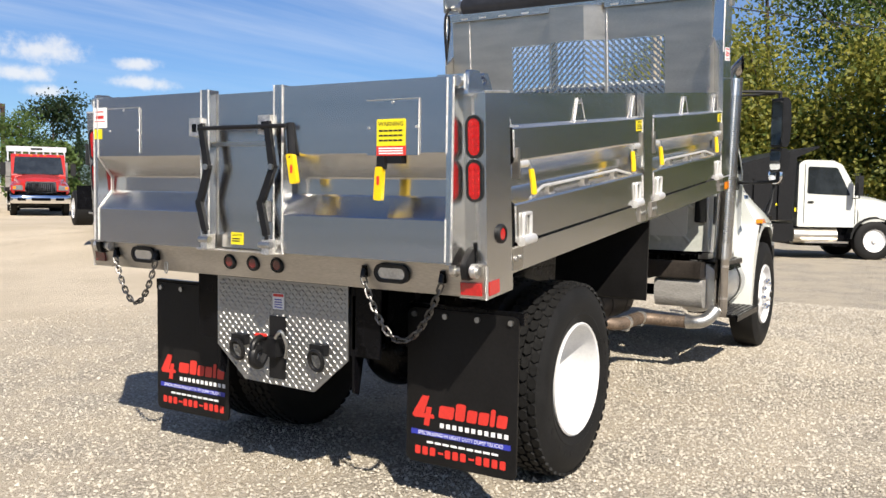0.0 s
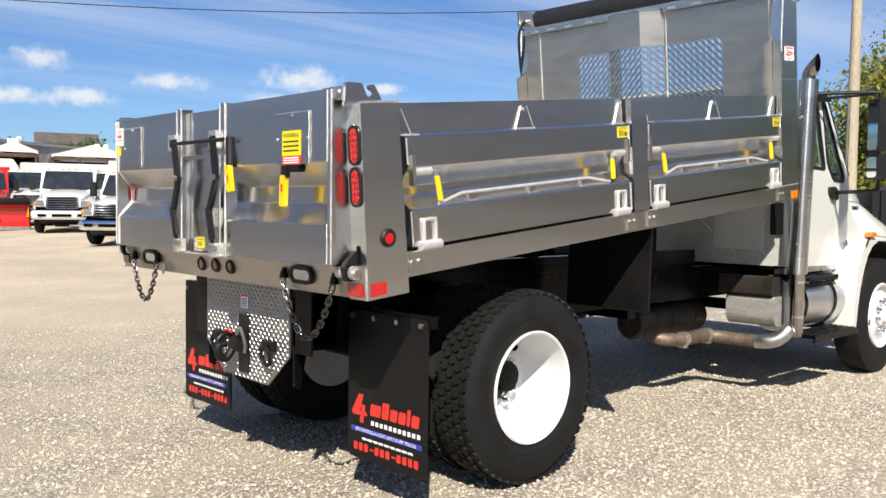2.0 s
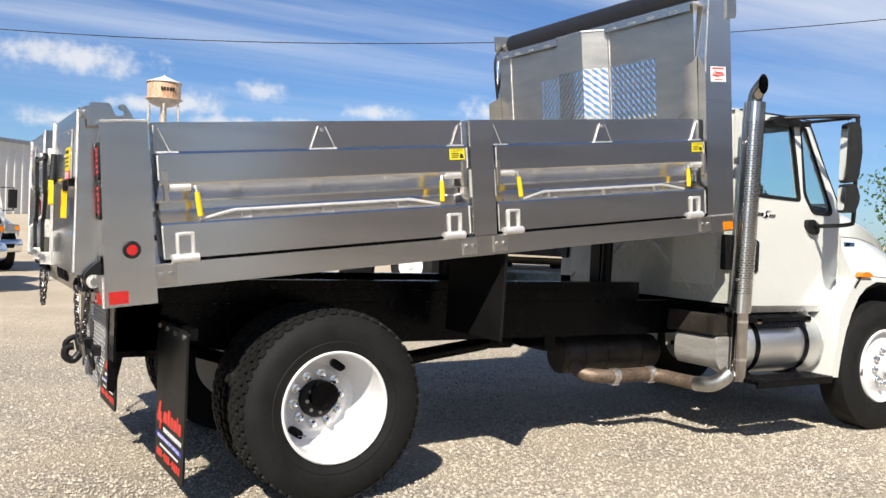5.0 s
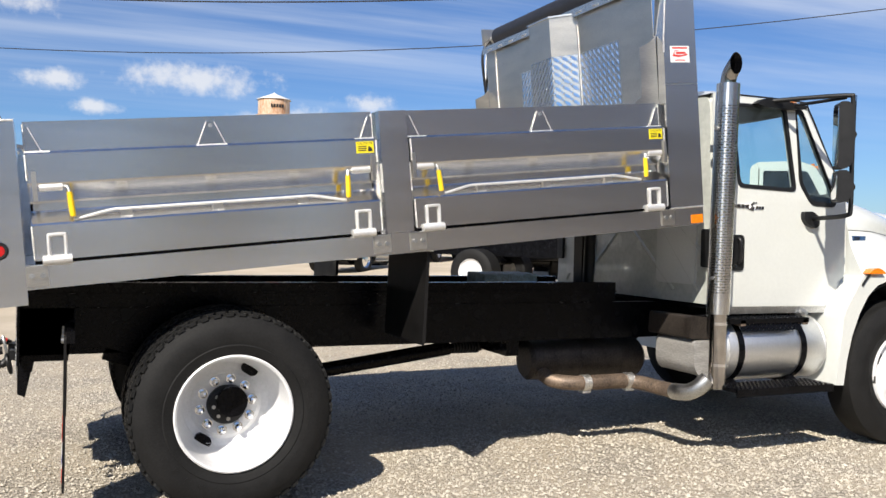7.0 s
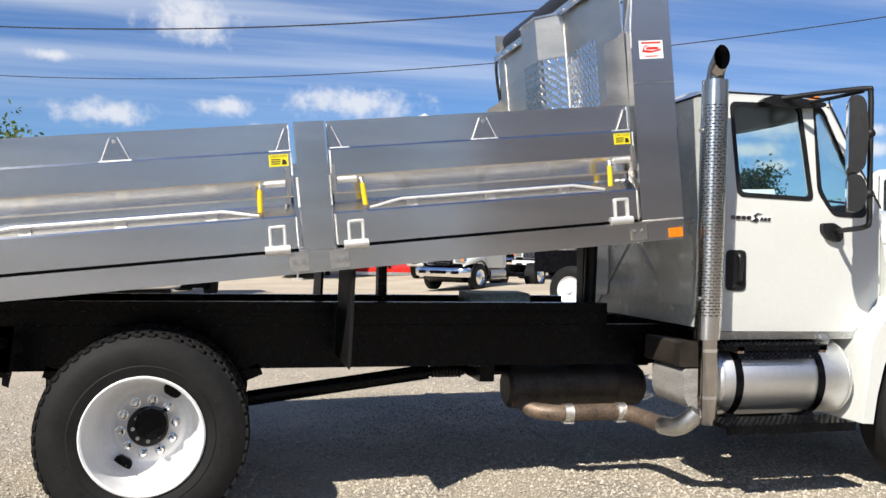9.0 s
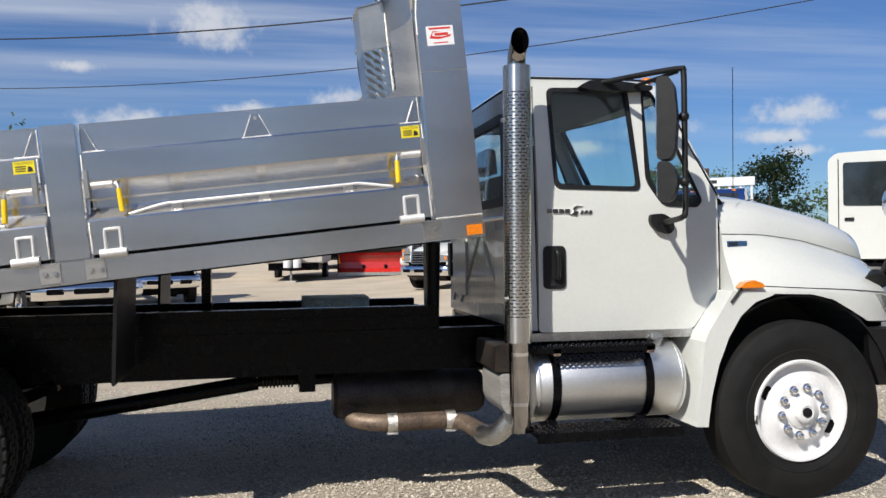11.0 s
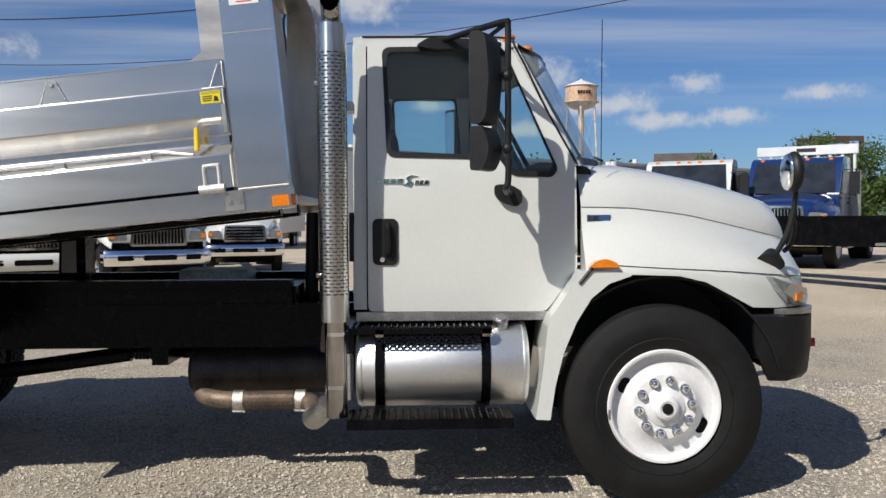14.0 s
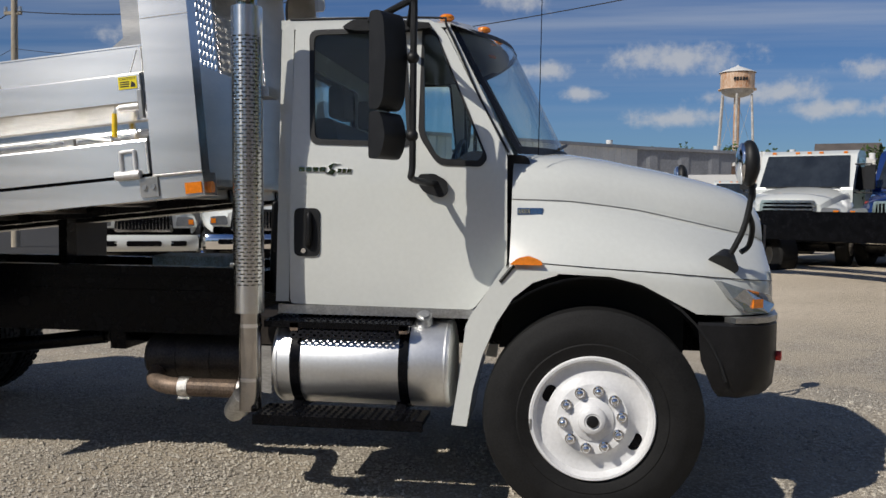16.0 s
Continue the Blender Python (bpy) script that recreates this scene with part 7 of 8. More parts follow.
def parked_truck(at, heading, paint, label, category="truck", grille="vertical", bed="none", bumper=CHROME, scale=1.0, length=4.6, rims=None, sign=False, plow=False, beacon=False, lift=0.0, group="trucks parked in the yard"):
    """A conventional medium-duty truck; x forward from the front axle."""
    x, y = at
    veh = empty("parked_truck", (x, y, rise(x, y) - 0.01), label, category, group)
    veh.matrix_world = pose(x, y, rise(x, y) - 0.01, 0, 0, heading) @ Matrix.Scale(scale, 4)
    bpy.context.view_layer.update()
    M0 = veh.matrix_world.copy()
    M = M0 @ Matrix.Translation((0, 0, lift))
    rims = rims or WHITE_RIM
    P = lambda name, bm, mat, lab="", **k: part(name, bm, mat, veh, lab, m=M, **k)
    cab = P("cab", prism(B(), rounded([(-1.95, 0.82), (-0.40, 0.82), (-0.38, 1.62), (-0.86, 2.40), (-1.10, 2.50), (-1.82, 2.50), (-1.95, 2.40)], 0.06), "y", -1.0, 1.0), paint, bevel=0.05, smooth=True)
    # greenhouse panes
    for s in (-1, 1):
        pane = B()
        prism(pane, rounded([(-1.72, 1.66), (-0.62, 1.62), (-0.98, 2.32), (-1.72, 2.34)], 0.05), "y", s * 1.004 - 0.006, s * 1.004 + 0.006)
        part("side_window", pane, GLASS_DARK, cab, "dark side window", M)
        part("door_line", box(B(), -1.80, -1.785, s * 1.0 - 0.004, s * 1.0 + 0.004, 0.9, 2.4), BLACK, cab, m=M)
        part("door_line", box(B(), -0.50, -0.485, s * 1.0 - 0.004, s * 1.0 + 0.004, 0.9, 1.62), BLACK, cab, m=M)
        part("door_handle", box(B(), -1.70, -1.56, s * 1.0 - 0.02, s * 1.0 + 0.02, 1.42, 1.47), PLASTIC, cab, m=M)
    ws = B()
    a, b = Vector((-0.405, 0, 1.665)), Vector((-0.835, 0, 2.365))
    nrm = Vector((0.85, 0, 0.52)) * 0.012
    v = [ws.verts.new(Vector((p.x, yy, p.z)) + nrm) for p, yy in ((a, -0.93), (a, 0.93), (b, 0.86), (b, -0.86))]
    w = [ws.verts.new(q.co - nrm * 2) for q in v]
    ws.faces.new(v)
    for i in range(4):
        ws.faces.new((v[i], w[i], w[(i + 1) % 4], v[(i + 1) % 4]))
    part("windscreen", ws, GLASS_DARK, cab, "dark windscreen", M)
    part("wiper", box(B(), -0.40, -0.36, -0.8, 0.75, 1.655, 1.675), PLASTIC, cab, m=M)
    for yy in (-0.75, -0.25, 0.0, 0.25, 0.75):
        part("roof_lamp", box(B(), -0.95, -0.89, yy - 0.04, yy + 0.04, 2.42, 2.465), LENS_AMBER, cab, m=M, bevel=0.012)
    # hood with fenders
    hood = B()
    secs = [(-0.42, 0.92, 1.64, 1.02), (0.1, 0.86, 1.60, 1.06), (0.55, 0.76, 1.50, 1.06), (0.85, 0.68, 1.42, 1.0), (0.95, 0.62, 1.36, 0.92)]
    rows = []
    for xx, hw, zt, fw in secs:
        pts = [(0, zt + 0.03), (hw * 0.6, zt), (hw, zt - 0.10), (hw + 0.03, zt - 0.22), (fw, zt - 0.36), (fw + 0.02, zt - 0.50), (fw, 0.98 if xx > -0.4 else 0.9)]
        line = smooth_path([(xx, s * q, zz) for s, seq in ((-1, pts[::-1]), (1, pts[1:])) for q, zz in seq], 2)
        rows.append([hood.verts.new(q) for q in line])
    for i in range(len(rows) - 1):
        for j in range(len(rows[0]) - 1):
            hood.faces.new((rows[i][j], rows[i + 1][j], rows[i + 1][j + 1], rows[i][j + 1]))
    hood.faces.new(rows[-1])
    hd = P("hood", hood, paint, smooth=True)
    for s in (-1, 1):
        arch = [(0.62 * math.cos(t), 0.50 + 0.60 * math.sin(t)) for t in [math.pi * (0.02 + 0.96 * k / 14) for k in range(15)]]
        part("wheel_arch", sheet(B(), arch, "y", s * 1.075, s * 0.6, 0.05), PLASTIC, hd, "dark wheel arch", M)
        part("headlamp", prism(B(), rounded([(s * 0.62, 1.02), (s * 1.0, 1.02), (s * 0.98, 1.20), (s * 0.66, 1.22)], 0.05), "x", 0.80, 0.985), LENS_CLEAR, hd, "clear headlamp", M)
        part("turn_lamp", box(B(), 0.90, 0.99, s * 0.93 - 0.05, s * 0.93 + 0.05, 1.06, 1.16), LENS_AMBER, hd, m=M)
    gr = P("grille", prism(B(), rounded([(-0.58, 0.90), (0.58, 0.90), (0.54, 1.36), (-0.54, 1.36)], 0.06), "x", 0.93, 1.0), CHROME, "chrome grille surround")
    part("grille_gap", prism(B(), rounded([(-0.51, 0.95), (0.51, 0.95), (0.48, 1.31), (-0.48, 1.31)], 0.04), "x", 0.98, 1.004), BLACK, gr, m=M)
    if grille == "vertical":
        for k in range(14):
            yy = -0.44 + 0.0677 * k
            part("grille_bar", box(B(), 0.99, 1.014, yy - 0.012, yy + 0.012, 0.96, 1.30), CHROME, gr, m=M)
    else:
        for k in range(4):
            zz = 1.0 + 0.085 * k
            part("grille_bar", box(B(), 0.99, 1.014, -0.49, 0.49, zz - 0.016, zz + 0.016), CHROME, gr, m=M)
    bb = B()                      # rounded bumper bar with swept ends
    plan = [(0.72, -1.12), (0.95, -1.09), (1.06, -0.92), (1.11, -0.6), (1.13, 0), (1.11, 0.6), (1.06, 0.92), (0.95, 1.09), (0.72, 1.12)]
    rows = [[bb.verts.new((x - dx * (1 if x > 0.9 else 0), y * (1 - 0.25 * dx), z)) for x, y in plan] for z, dx in ((0.50, 0.10), (0.53, 0.045), (0.60, 0.008), (0.68, 0.0), (0.76, 0.012), (0.82, 0.05), (0.84, 0.11))]
    for i in range(len(rows) - 1):
        for j in range(len(plan) - 1):
            bb.faces.new((rows[i][j], rows[i][j + 1], rows[i + 1][j + 1], rows[i + 1][j]))
    bp = P("bumper", bb, bumper, "full-width front bumper", smooth=True)
    for yy, wd in ((-0.68, 0.16), (0, 0.34), (0.68, 0.16)):
        part("bumper_slot", prism(B(), rounded([(yy - wd, 0.61), (yy + wd, 0.61), (yy + wd, 0.72), (yy - wd, 0.72)], 0.04), "x", 1.04, 1.134 - 0.05 * abs(yy) ** 2), BLACK, bp, m=M)
    for s in (-1, 1):
        vehicle_wheel(veh, 0.0, s * 1.08, 0.5, 0.26, rims, "front_wheel")
        vehicle_wheel(veh, -length, s * 1.10, 0.5, 0.50, rims, "rear_wheel")
        mr = P("mirror", box(B(), -0.62, -0.50, s * 1.30 - 0.10, s * 1.30 + 0.10, 1.62, 2.12), PLASTIC, "black door mirror", bevel=0.03)
        part("mirror_arm", tube(B(), [(-0.56, s * 1.0, 2.16), (-0.56, s * 1.32, 2.17), (-0.56, s * 1.32, 1.56), (-0.56, s * 1.0, 1.55)], 0.017, 6), PLASTIC, mr, m=M)
        P("chassis_rail", box(B(), -length - 1.1, 0.7, s * 0.42 - 0.04, s * 0.42 + 0.04, 0.62, 0.90), BLACK)
        P("fuel_tank", cyl(B(), (-2.0, s * 0.80, 0.60), (-0.9, s * 0.80, 0.60), 0.20, 20), BLACK if lift else ALU_DULL, smooth=True)
        P("step", box(B(), -1.8, -0.7, s * 1.05 - 0.10, s * 1.05 + 0.10, 0.42 - 0.6 * lift, 0.46 - 0.6 * lift), ALU_DULL)
        if lift:
            P("step", box(B(), -2.3, -0.7, s * 1.05 - 0.10, s * 1.05 + 0.10, 0.66, 0.70), ALU_DULL)
            P("frame_box", box(B(), -2.2, -1.0, s * 0.75 - 0.2, s * 0.75 + 0.2, 0.30, 0.75), BLACK, bevel=0.02)
    P("engine_underside", prism(B(), [(-1.9, 0.34), (0.55, 0.30), (0.85, 0.46), (0.85, 0.95), (-1.9, 0.95)], "y", -0.78, 0.78), BLACK, bevel=0.02)
    P("front_axle", cyl(B(), (0, -0.9, 0.46), (0, 0.9, 0.46), 0.07, 12), BLACK)
    P("rear_axle", cyl(B(), (-length, -0.9, 0.49), (-length, 0.9, 0.49), 0.09, 12), BLACK)
    if lift > 0.2:
        for s in (-1, 1):
            P("body_rail", box(B(), -length - 1.2, -2.1, s * 0.55 - 0.06, s * 0.55 + 0.06, 0.62, 1.10), BLACK, "black body mounting rail", bevel=0.01)
    if bed == "flat":
        deck = P("deck", box(B(), -length - 1.6, -2.05, -1.22, 1.22, 0.95, 1.12), BLACK_SATIN, "black flat deck", bevel=0.02)
        head = P("headboard_frame", box(B(), -2.15, -2.05, -1.2, 1.2, 1.12, 2.2), ALU_DULL)
        rack = P("light_rack", box(B(), -2.12, -1.98, -1.15, 1.15, 2.62, 2.84), ALU_TANK, "aluminium light rack over cab", bevel=0.01)
        for k in range(9):
            part("rack_strut", box(B(), -2.09, -2.01, -1.12 + 0.27 * k, -1.06 + 0.27 * k, 2.18, 2.63), ALU_TANK, rack, m=M)
        part("print_bar", box(B(), -1.978, -1.974, -0.22, 0.22, 2.69, 2.78), BLACK_PRINT, rack, m=M)
    elif bed == "box":
        bx = P("box_body", box(B(), -length - 1.8, -2.1, -1.22, 1.22, 1.0, 3.1), CAMPER, "white box body", bevel=0.03)
    elif bed == "dump":
        P("dump_box", prism(B(), [(-length - 1.3, 0.98), (-2.15, 0.98), (-2.10, 2.55), (-1.55, 2.80), (-1.55, 2.84), (-2.2, 2.72), (-length - 1.3, 1.95)], "y", -1.2, 1.2), BLACK_SATIN, "black steel dump box", bevel=0.02)
        for k in range(6):
            xx = -2.5 - 0.62 * k
            P("box_rib", box(B(), xx - 0.05, xx + 0.05, -1.26, 1.26, 1.02, 2.0), BLACK_SATIN, bevel=0.01)
        P("tool_box", box(B(), -2.9, -2.1, -1.15, -0.75, 0.45, 0.9), BLACK_SATIN, bevel=0.02)
        P("marker", box(B(), -2.12, -2.08, -1.215, -1.20, 1.2, 1.3), YELLOW)
        P("marker", box(B(), -2.6, -2.5, -1.215, -1.20, 1.35, 1.4), YELLOW)
    if beacon:
        for yy, mt in ((-0.35, LENS_AMBER), (0.35, BLUE)):
            P("beacon", cyl(B(), (-1.3, yy, 2.49), (-1.3, yy, 2.72), 0.10, 14, 0.07), mt, "roof beacon", smooth=True)
        P("light_bar", box(B(), -1.9, -1.7, -1.1, 1.1, 2.50, 2.66), RED_PAINT, "red visor board")
    if plow:
        pw = P("snow_plow", sheet(B(), [(1.95, 0.12), (1.72, 0.35), (1.68, 0.62), (1.80, 0.92), (2.0, 1.06)], "y", -1.65, 1.65, 0.03), RED_PAINT, "red snow plow blade with black edge")
        part("plow_edge", box(B(), 1.93, 1.98, -1.67, 1.67, 0.02, 0.16), STEEL, pw, m=M)
        part("plow_deflector", sheet(B(), [(2.0, 1.04), (2.12, 1.16), (2.14, 1.30)], "y", -1.65, 1.65, 0.02), PLASTIC, pw, m=M)
        for s in (-1, 1):
            part("plow_cheek", box(B(), 1.70, 2.0, s * 1.65 - 0.02, s * 1.65 + 0.02, 0.1, 1.05), BLACK, pw, m=M)
            part("plow_frame", box(B(), 0.9, 1.8, s * 0.5 - 0.06, s * 0.5 + 0.06, 0.35, 0.5), BLACK, pw, m=M)
            part("plow_flag", prism(B(), [(s * 1.5, 0.55), (s * 1.62, 0.55), (s * 1.60, 1.0)], "x", 2.0, 2.015), LENS_AMBER, pw, m=M)
    return veh


parked_truck((16.84, 29.1), -121, RED_PAINT, "red rollback truck with chrome bumper parked on gravel", bed="flat")
parked_truck((9.87, 14.15), -117, WHITE, "white medium-duty truck with chrome grille parked on gravel", bumper=BLACK_SATIN, grille="horizontal")
parked_truck((7.3, 21.65), -137, WHITE, "white cab and chassis truck with wide chrome grille", grille="horizontal", rims=CHROME, scale=0.9)
parked_truck((8.6, 30.0), -118, WHITE, "white utility truck behind another white truck", grille="horizontal", bumper=WHITE)
parked_truck((7.0, 35.0), -104, RED_PAINT, "red plow truck with red snow plow blade", plow=True, beacon=True)
parked_truck((-1.3, 19.5), -76, WHITE, "white pickup truck with black grille and chrome bumper", grille="horizontal", scale=1.0, length=3.6, rims=CHROME)
parked_truck((-2.15, 13.4), -62, WHITE, "white truck with polished wheels and chrome bumper", rims=CHROME, lift=0.12)
parked_truck((-4.7, 13.3), -62, WHITE, "white truck with plain white bumper", bumper=WHITE, scale=1.06)
parked_truck((12.0, 13.4), -126, BLUE, "blue truck with chrome grille and aluminium light rack", bed="flat", scale=1.0)
parked_truck((12.2, 33.5), -110, WHITE, "white service truck far across the yard", grille="horizontal")
parked_truck((13.1, 29.5), -128, WHITE, "white truck with roof shield across the yard", bed="flat", bumper=WHITE, scale=0.95)
parked_truck((9.0, 36.0), -105, WHITE, "white utility truck near the warehouse")
parked_truck((20.7, -0.36), -58, WHITE, "white truck with black dump box parked by trees", bed="dump", bumper=BLACK_SATIN, length=3.9)
parked_truck((26.5, -5.5), -75, material("silver_car_paint", (0.45, 0.46, 0.47), 0.3, 0.6, vary=0.05), "silver pickup behind parked trucks", scale=0.75, length=4.0)
big = parked_truck((13.12, 6.1), -53, WHITE, "white cab and chassis truck with bare black frame", length=7.6, bumper=CHROME, lift=0.22, scale=1.05)


def camper(at, heading, label, length=7.0):
    x, y = at
    veh = empty("camper_trailer", (x, y, rise(x, y)), label, "trailer", "camper trailers")
    veh.matrix_world = pose(x, y, rise(x, y), 0, 0, heading)
    bpy.context.view_layer.update()
    M = veh.matrix_world.copy()
    P = lambda name, bm, mat, lab="", **k: part(name, bm, mat, veh, lab, m=M, **k)
    P("body", prism(B(), rounded([(-length, 0.75), (-0.15, 0.75), (0.0, 1.25), (-0.12, 2.6), (-0.4, 3.05), (-length, 3.05)], 0.12), "y", -1.22, 1.22), CAMPER, "white ribbed camper body", bevel=0.04)
    P("skirt", prism(B(), [(-0.12, 0.76), (0.02, 0.80), (0.03, 1.22), (-0.10, 1.24)], "y", -1.20, 1.20), CAMPER_GREY)
    for s in (-1, 1):
        part("swoosh", prism(B(), [(s * 1.18, 1.95), (s * 0.55, 1.36), (s * 0.64, 1.34), (s * 1.19, 1.72)], "x", -0.10, 0.004), BLACK_PRINT, veh, "dark printed swoosh", M)
        P("window", box(B(), -3.6, -2.4, s * 1.225 - 0.01, s * 1.225 + 0.01, 1.7, 2.3), GLASS_DARK, bevel=0.004)
        vehicle_wheel(veh, -3.9, s * 1.20, 0.36, 0.22, WHITE_RIM)
        vehicle_wheel(veh, -4.7, s * 1.20, 0.36, 0.22, WHITE_RIM)
        P("corner_lamp", box(B(), -0.12, -0.06, s * 1.1 - 0.05, s * 1.1 + 0.05, 2.70, 2.74), LENS_AMBER)
    P("print_bar", box(B(), -0.11, -0.03, -0.55, 0.55, 2.22, 2.32), BLACK_PRINT, "dark lettering bars")
    P("tongue", prism(B(), [(-0.2, -0.7), (1.1, -0.06), (1.1, 0.06), (-0.2, 0.7)], "z", 0.46, 0.58), BLACK, "black A-frame tongue")
    for yy in (-0.2, 0.2):
        bm = cyl(B(), (0.35, yy, 0.6), (0.35, yy, 1.10), 0.17, 20)
        P("propane_bottle", bm, WHITE_RIM, "white propane bottle", bevel=0.02, smooth=True)
    P("jack", cyl(B(), (0.95, 0, 0.02), (0.95, 0, 1.2), 0.045, 12), STEEL, "tongue jack")
    P("jack_foot", box(B(), 0.8, 1.1, -0.2, 0.2, -0.02, 0.06), CAMPER_GREY)
    P("under_frame", box(B(), -length + 0.2, -0.2, -1.05, 1.05, 0.45, 0.76), BLACK)
    P("air_unit", box(B(), -3.4, -2.6, -0.35, 0.35, 3.04, 3.32), CAMPER, bevel=0.06)
    return veh


camper((2.85, 31.0), -97, "white camper trailer with propane bottles on its tongue")
camper((7.1, 42.9), -75, "white camper trailer with dark swoosh parked behind plow truck")
camper((-3.5, 33.0), -92, "white camper trailer parked by warehouse")
camper((11.0, 43.0), -15, "white camper trailer parked sideways across the yard", 8.0)
camper((20.0, 45.0), -20, "long white camper trailer by the open shed", 8.0)

# ---- buildings ----
SIDING = material("white_corrugated_siding", (0.66, 0.66, 0.64), 0.5, vary=0.08, scale=0.4, fine=4)
SIDING_GREY = material("grey_siding", (0.27, 0.28, 0.30), 0.6, vary=0.12, scale=0.3, fine=3)
SHED_ROOF = material("pale_shed_roof", (0.62, 0.60, 0.55), 0.6, vary=0.12, scale=0.3, fine=3)
RUSTED = material("rust_brown_steel", (0.085, 0.05, 0.036), 0.8, vary=0.35, scale=1.2, fine=14)
DARK_ROOF = material("brown_shingle_roof", (0.10, 0.085, 0.075), 0.85, vary=0.2, scale=0.6, fine=8)


def warehouse():
    gz = 1.8
    wh = empty("warehouse", (16, 127, gz), "long low warehouse with white ribbed and grey walls", "building")

    def wall(name, p, q, mat, lab, ribs):
        p, q = Vector(p), Vector(q)
        d = (q - p).normalized()
        nrm = Vector((d.y, -d.x))
        bm = prism(B(), [tuple(p), tuple(q), tuple(q - nrm * 0.3), tuple(p - nrm * 0.3)], "z", gz - 1, 10.7)
        w = part(name, bm, mat, wh, lab)
        k = int((q - p).length / ribs)
        for i in range(k):
            c = p + d * (i + 0.5) * ribs
            part("wall_rib", prism(B(), [tuple(c - d * ribs * 0.22), tuple(c + d * ribs * 0.22), tuple(c + d * ribs * 0.12 + nrm * 0.12), tuple(c - d * ribs * 0.12 + nrm * 0.12)], "z", gz - 1, 10.5), mat, w)
        part("eave", prism(B(), [tuple(p - d * 0.3 + nrm * 0.35), tuple(q + nrm * 0.35), tuple(q - nrm * 0.2), tuple(p - nrm * 0.2)], "z", 10.5, 10.85), SIDING_GREY, w)
    wall("wall_white", (-60, 60), (16, 127), SIDING, "white ribbed metal wall", 1.3)
    wall("wall_grey", (16, 127), (75, 165), SIDING_GREY, "plain grey block wall", 6.0)
    part("roof", prism(B(), [(-60, 60), (16, 127), (75, 165), (55, 190), (-20, 150), (-90, 90)], "z", 10.7, 11.0), SIDING_GREY, wh, "low grey roof")
    for x, y in ((12, 130), (30, 142), (44, 150), (-5, 118)):
        part("roof_vent", cyl(B(), (x, y, 10.9), (x, y, 12.1), 0.5, 14), SIDING, wh, smooth=True)


warehouse()


def shed(at, heading, w, dpt, eave, ridge, label):
    x, y = at
    gz = rise(x, y)
    sh = empty("open_shed", (x, y, gz), label, "shed")
    M = pose(x, y, gz, 0, 0, heading)
    R = lambda name, bm, mat, lab="": part(name, bm, mat, sh, lab, m=M)
    R("roof", prism(B(), [(-w / 2, eave), (0, ridge), (w / 2, eave), (w / 2, eave - 0.35), (0, ridge - 0.35), (-w / 2, eave - 0.35)], "y", 0, dpt), SHED_ROOF, "pale metal gable roof")
    R("gable", prism(B(), [(-w / 2 + 0.3, eave - 0.2), (0, ridge - 0.2), (w / 2 - 0.3, eave - 0.2)], "y", -0.12, -0.02), SHED_ROOF, "pale gable end")
    R("back_wall", box(B(), -w / 2, w / 2, dpt - 0.4, dpt, -0.5, eave), RUSTED)
    R("beam", box(B(), -w / 2, w / 2, 0.0, 0.3, eave - 0.7, eave - 0.35), RUSTED)
    k = int(w / 3)
    for i in range(k + 1):
        xx = -w / 2 + 0.1 + (w - 0.4) * i / k
        R("post", box(B(), xx, xx + 0.2, 0, 0.2, -0.5, eave - 0.3), RUSTED)
        R("brace", tube(B(), [(xx + 0.1, 0.1, eave - 1.6), (xx + 1.0, 0.1, eave - 0.5)], 0.06, 6), RUSTED)
    for s in (-1, 1):
        R("side_wall", box(B(), s * w / 2 - 0.1, s * w / 2 + 0.1, 0.5, dpt, -0.5, eave), RUSTED)
    for xx in (w * 0.12, w * 0.24):
        R("roof_vent", cyl(B(), (xx, dpt * 0.6, ridge - 0.6), (xx, dpt * 0.6, ridge + 0.9), 0.42, 14), SIDING)


shed((42.5, 114.5), -18, 10.5, 22, 6.2, 7.7, "open rusty shed with pale gable roof")
shed((25.5, 92.0), -12, 4.6, 16, 5.5, 6.4, "distant shed with pale gable roof")


def house(at, heading):
    x, y = at
    gz = rise(x, y)
    h = empty("house", (x, y, gz), "distant house with brown shingle roof", "house")
    M = pose(x, y, gz, 0, 0, heading)
    wall = part("wall", box(B(), -5.5, 5.5, -4, 4, -0.5, 11.0), CAMPER_GREY, h, m=M)
    part("roof", prism(B(), [(-4.8, 10.8), (0, 13.3), (4.8, 10.8)], "x", -6.0, 6.0), DARK_ROOF, h, "brown shingle roof", M)
    for xx in (-4, -1.4, 1.4, 4):
        for zz in (5.6, 8.6):
            w = part("window", box(B(), xx - 0.5, xx + 0.5, -4.05, -3.95, zz, zz + 1.3), GLASS_DARK, h, m=M)
            part("window_frame", box(B(), xx - 0.62, xx + 0.62, -4.03, -3.97, zz - 0.15, zz), SIDING, w, m=M)


house((61, 176), -18)
gx, gy = 57.2, 102.0
gan = empty("steel_gantry", (gx, gy, rise(gx, gy)), "rusty steel gantry frame behind the yard", "gantry")
for dx in (-3.2, 3.2):
    for dy in (0, 3.6):
        part("gantry_post", box(B(), gx + dx - 0.2, gx + dx + 0.2, gy + dy - 0.2, gy + dy + 0.2, 0.3, 11.6), RUSTED, gan)
for dy in (0, 3.6):
    part("gantry_beam", box(B(), gx - 3.4, gx + 3.4, gy + dy - 0.25, gy + dy + 0.25, 11.1, 11.7), RUSTED, gan)
part("gantry_rail", box(B(), gx - 3.3, gx + 3.3, gy - 0.12, gy + 0.12, 9.4, 9.65), RUSTED, gan)

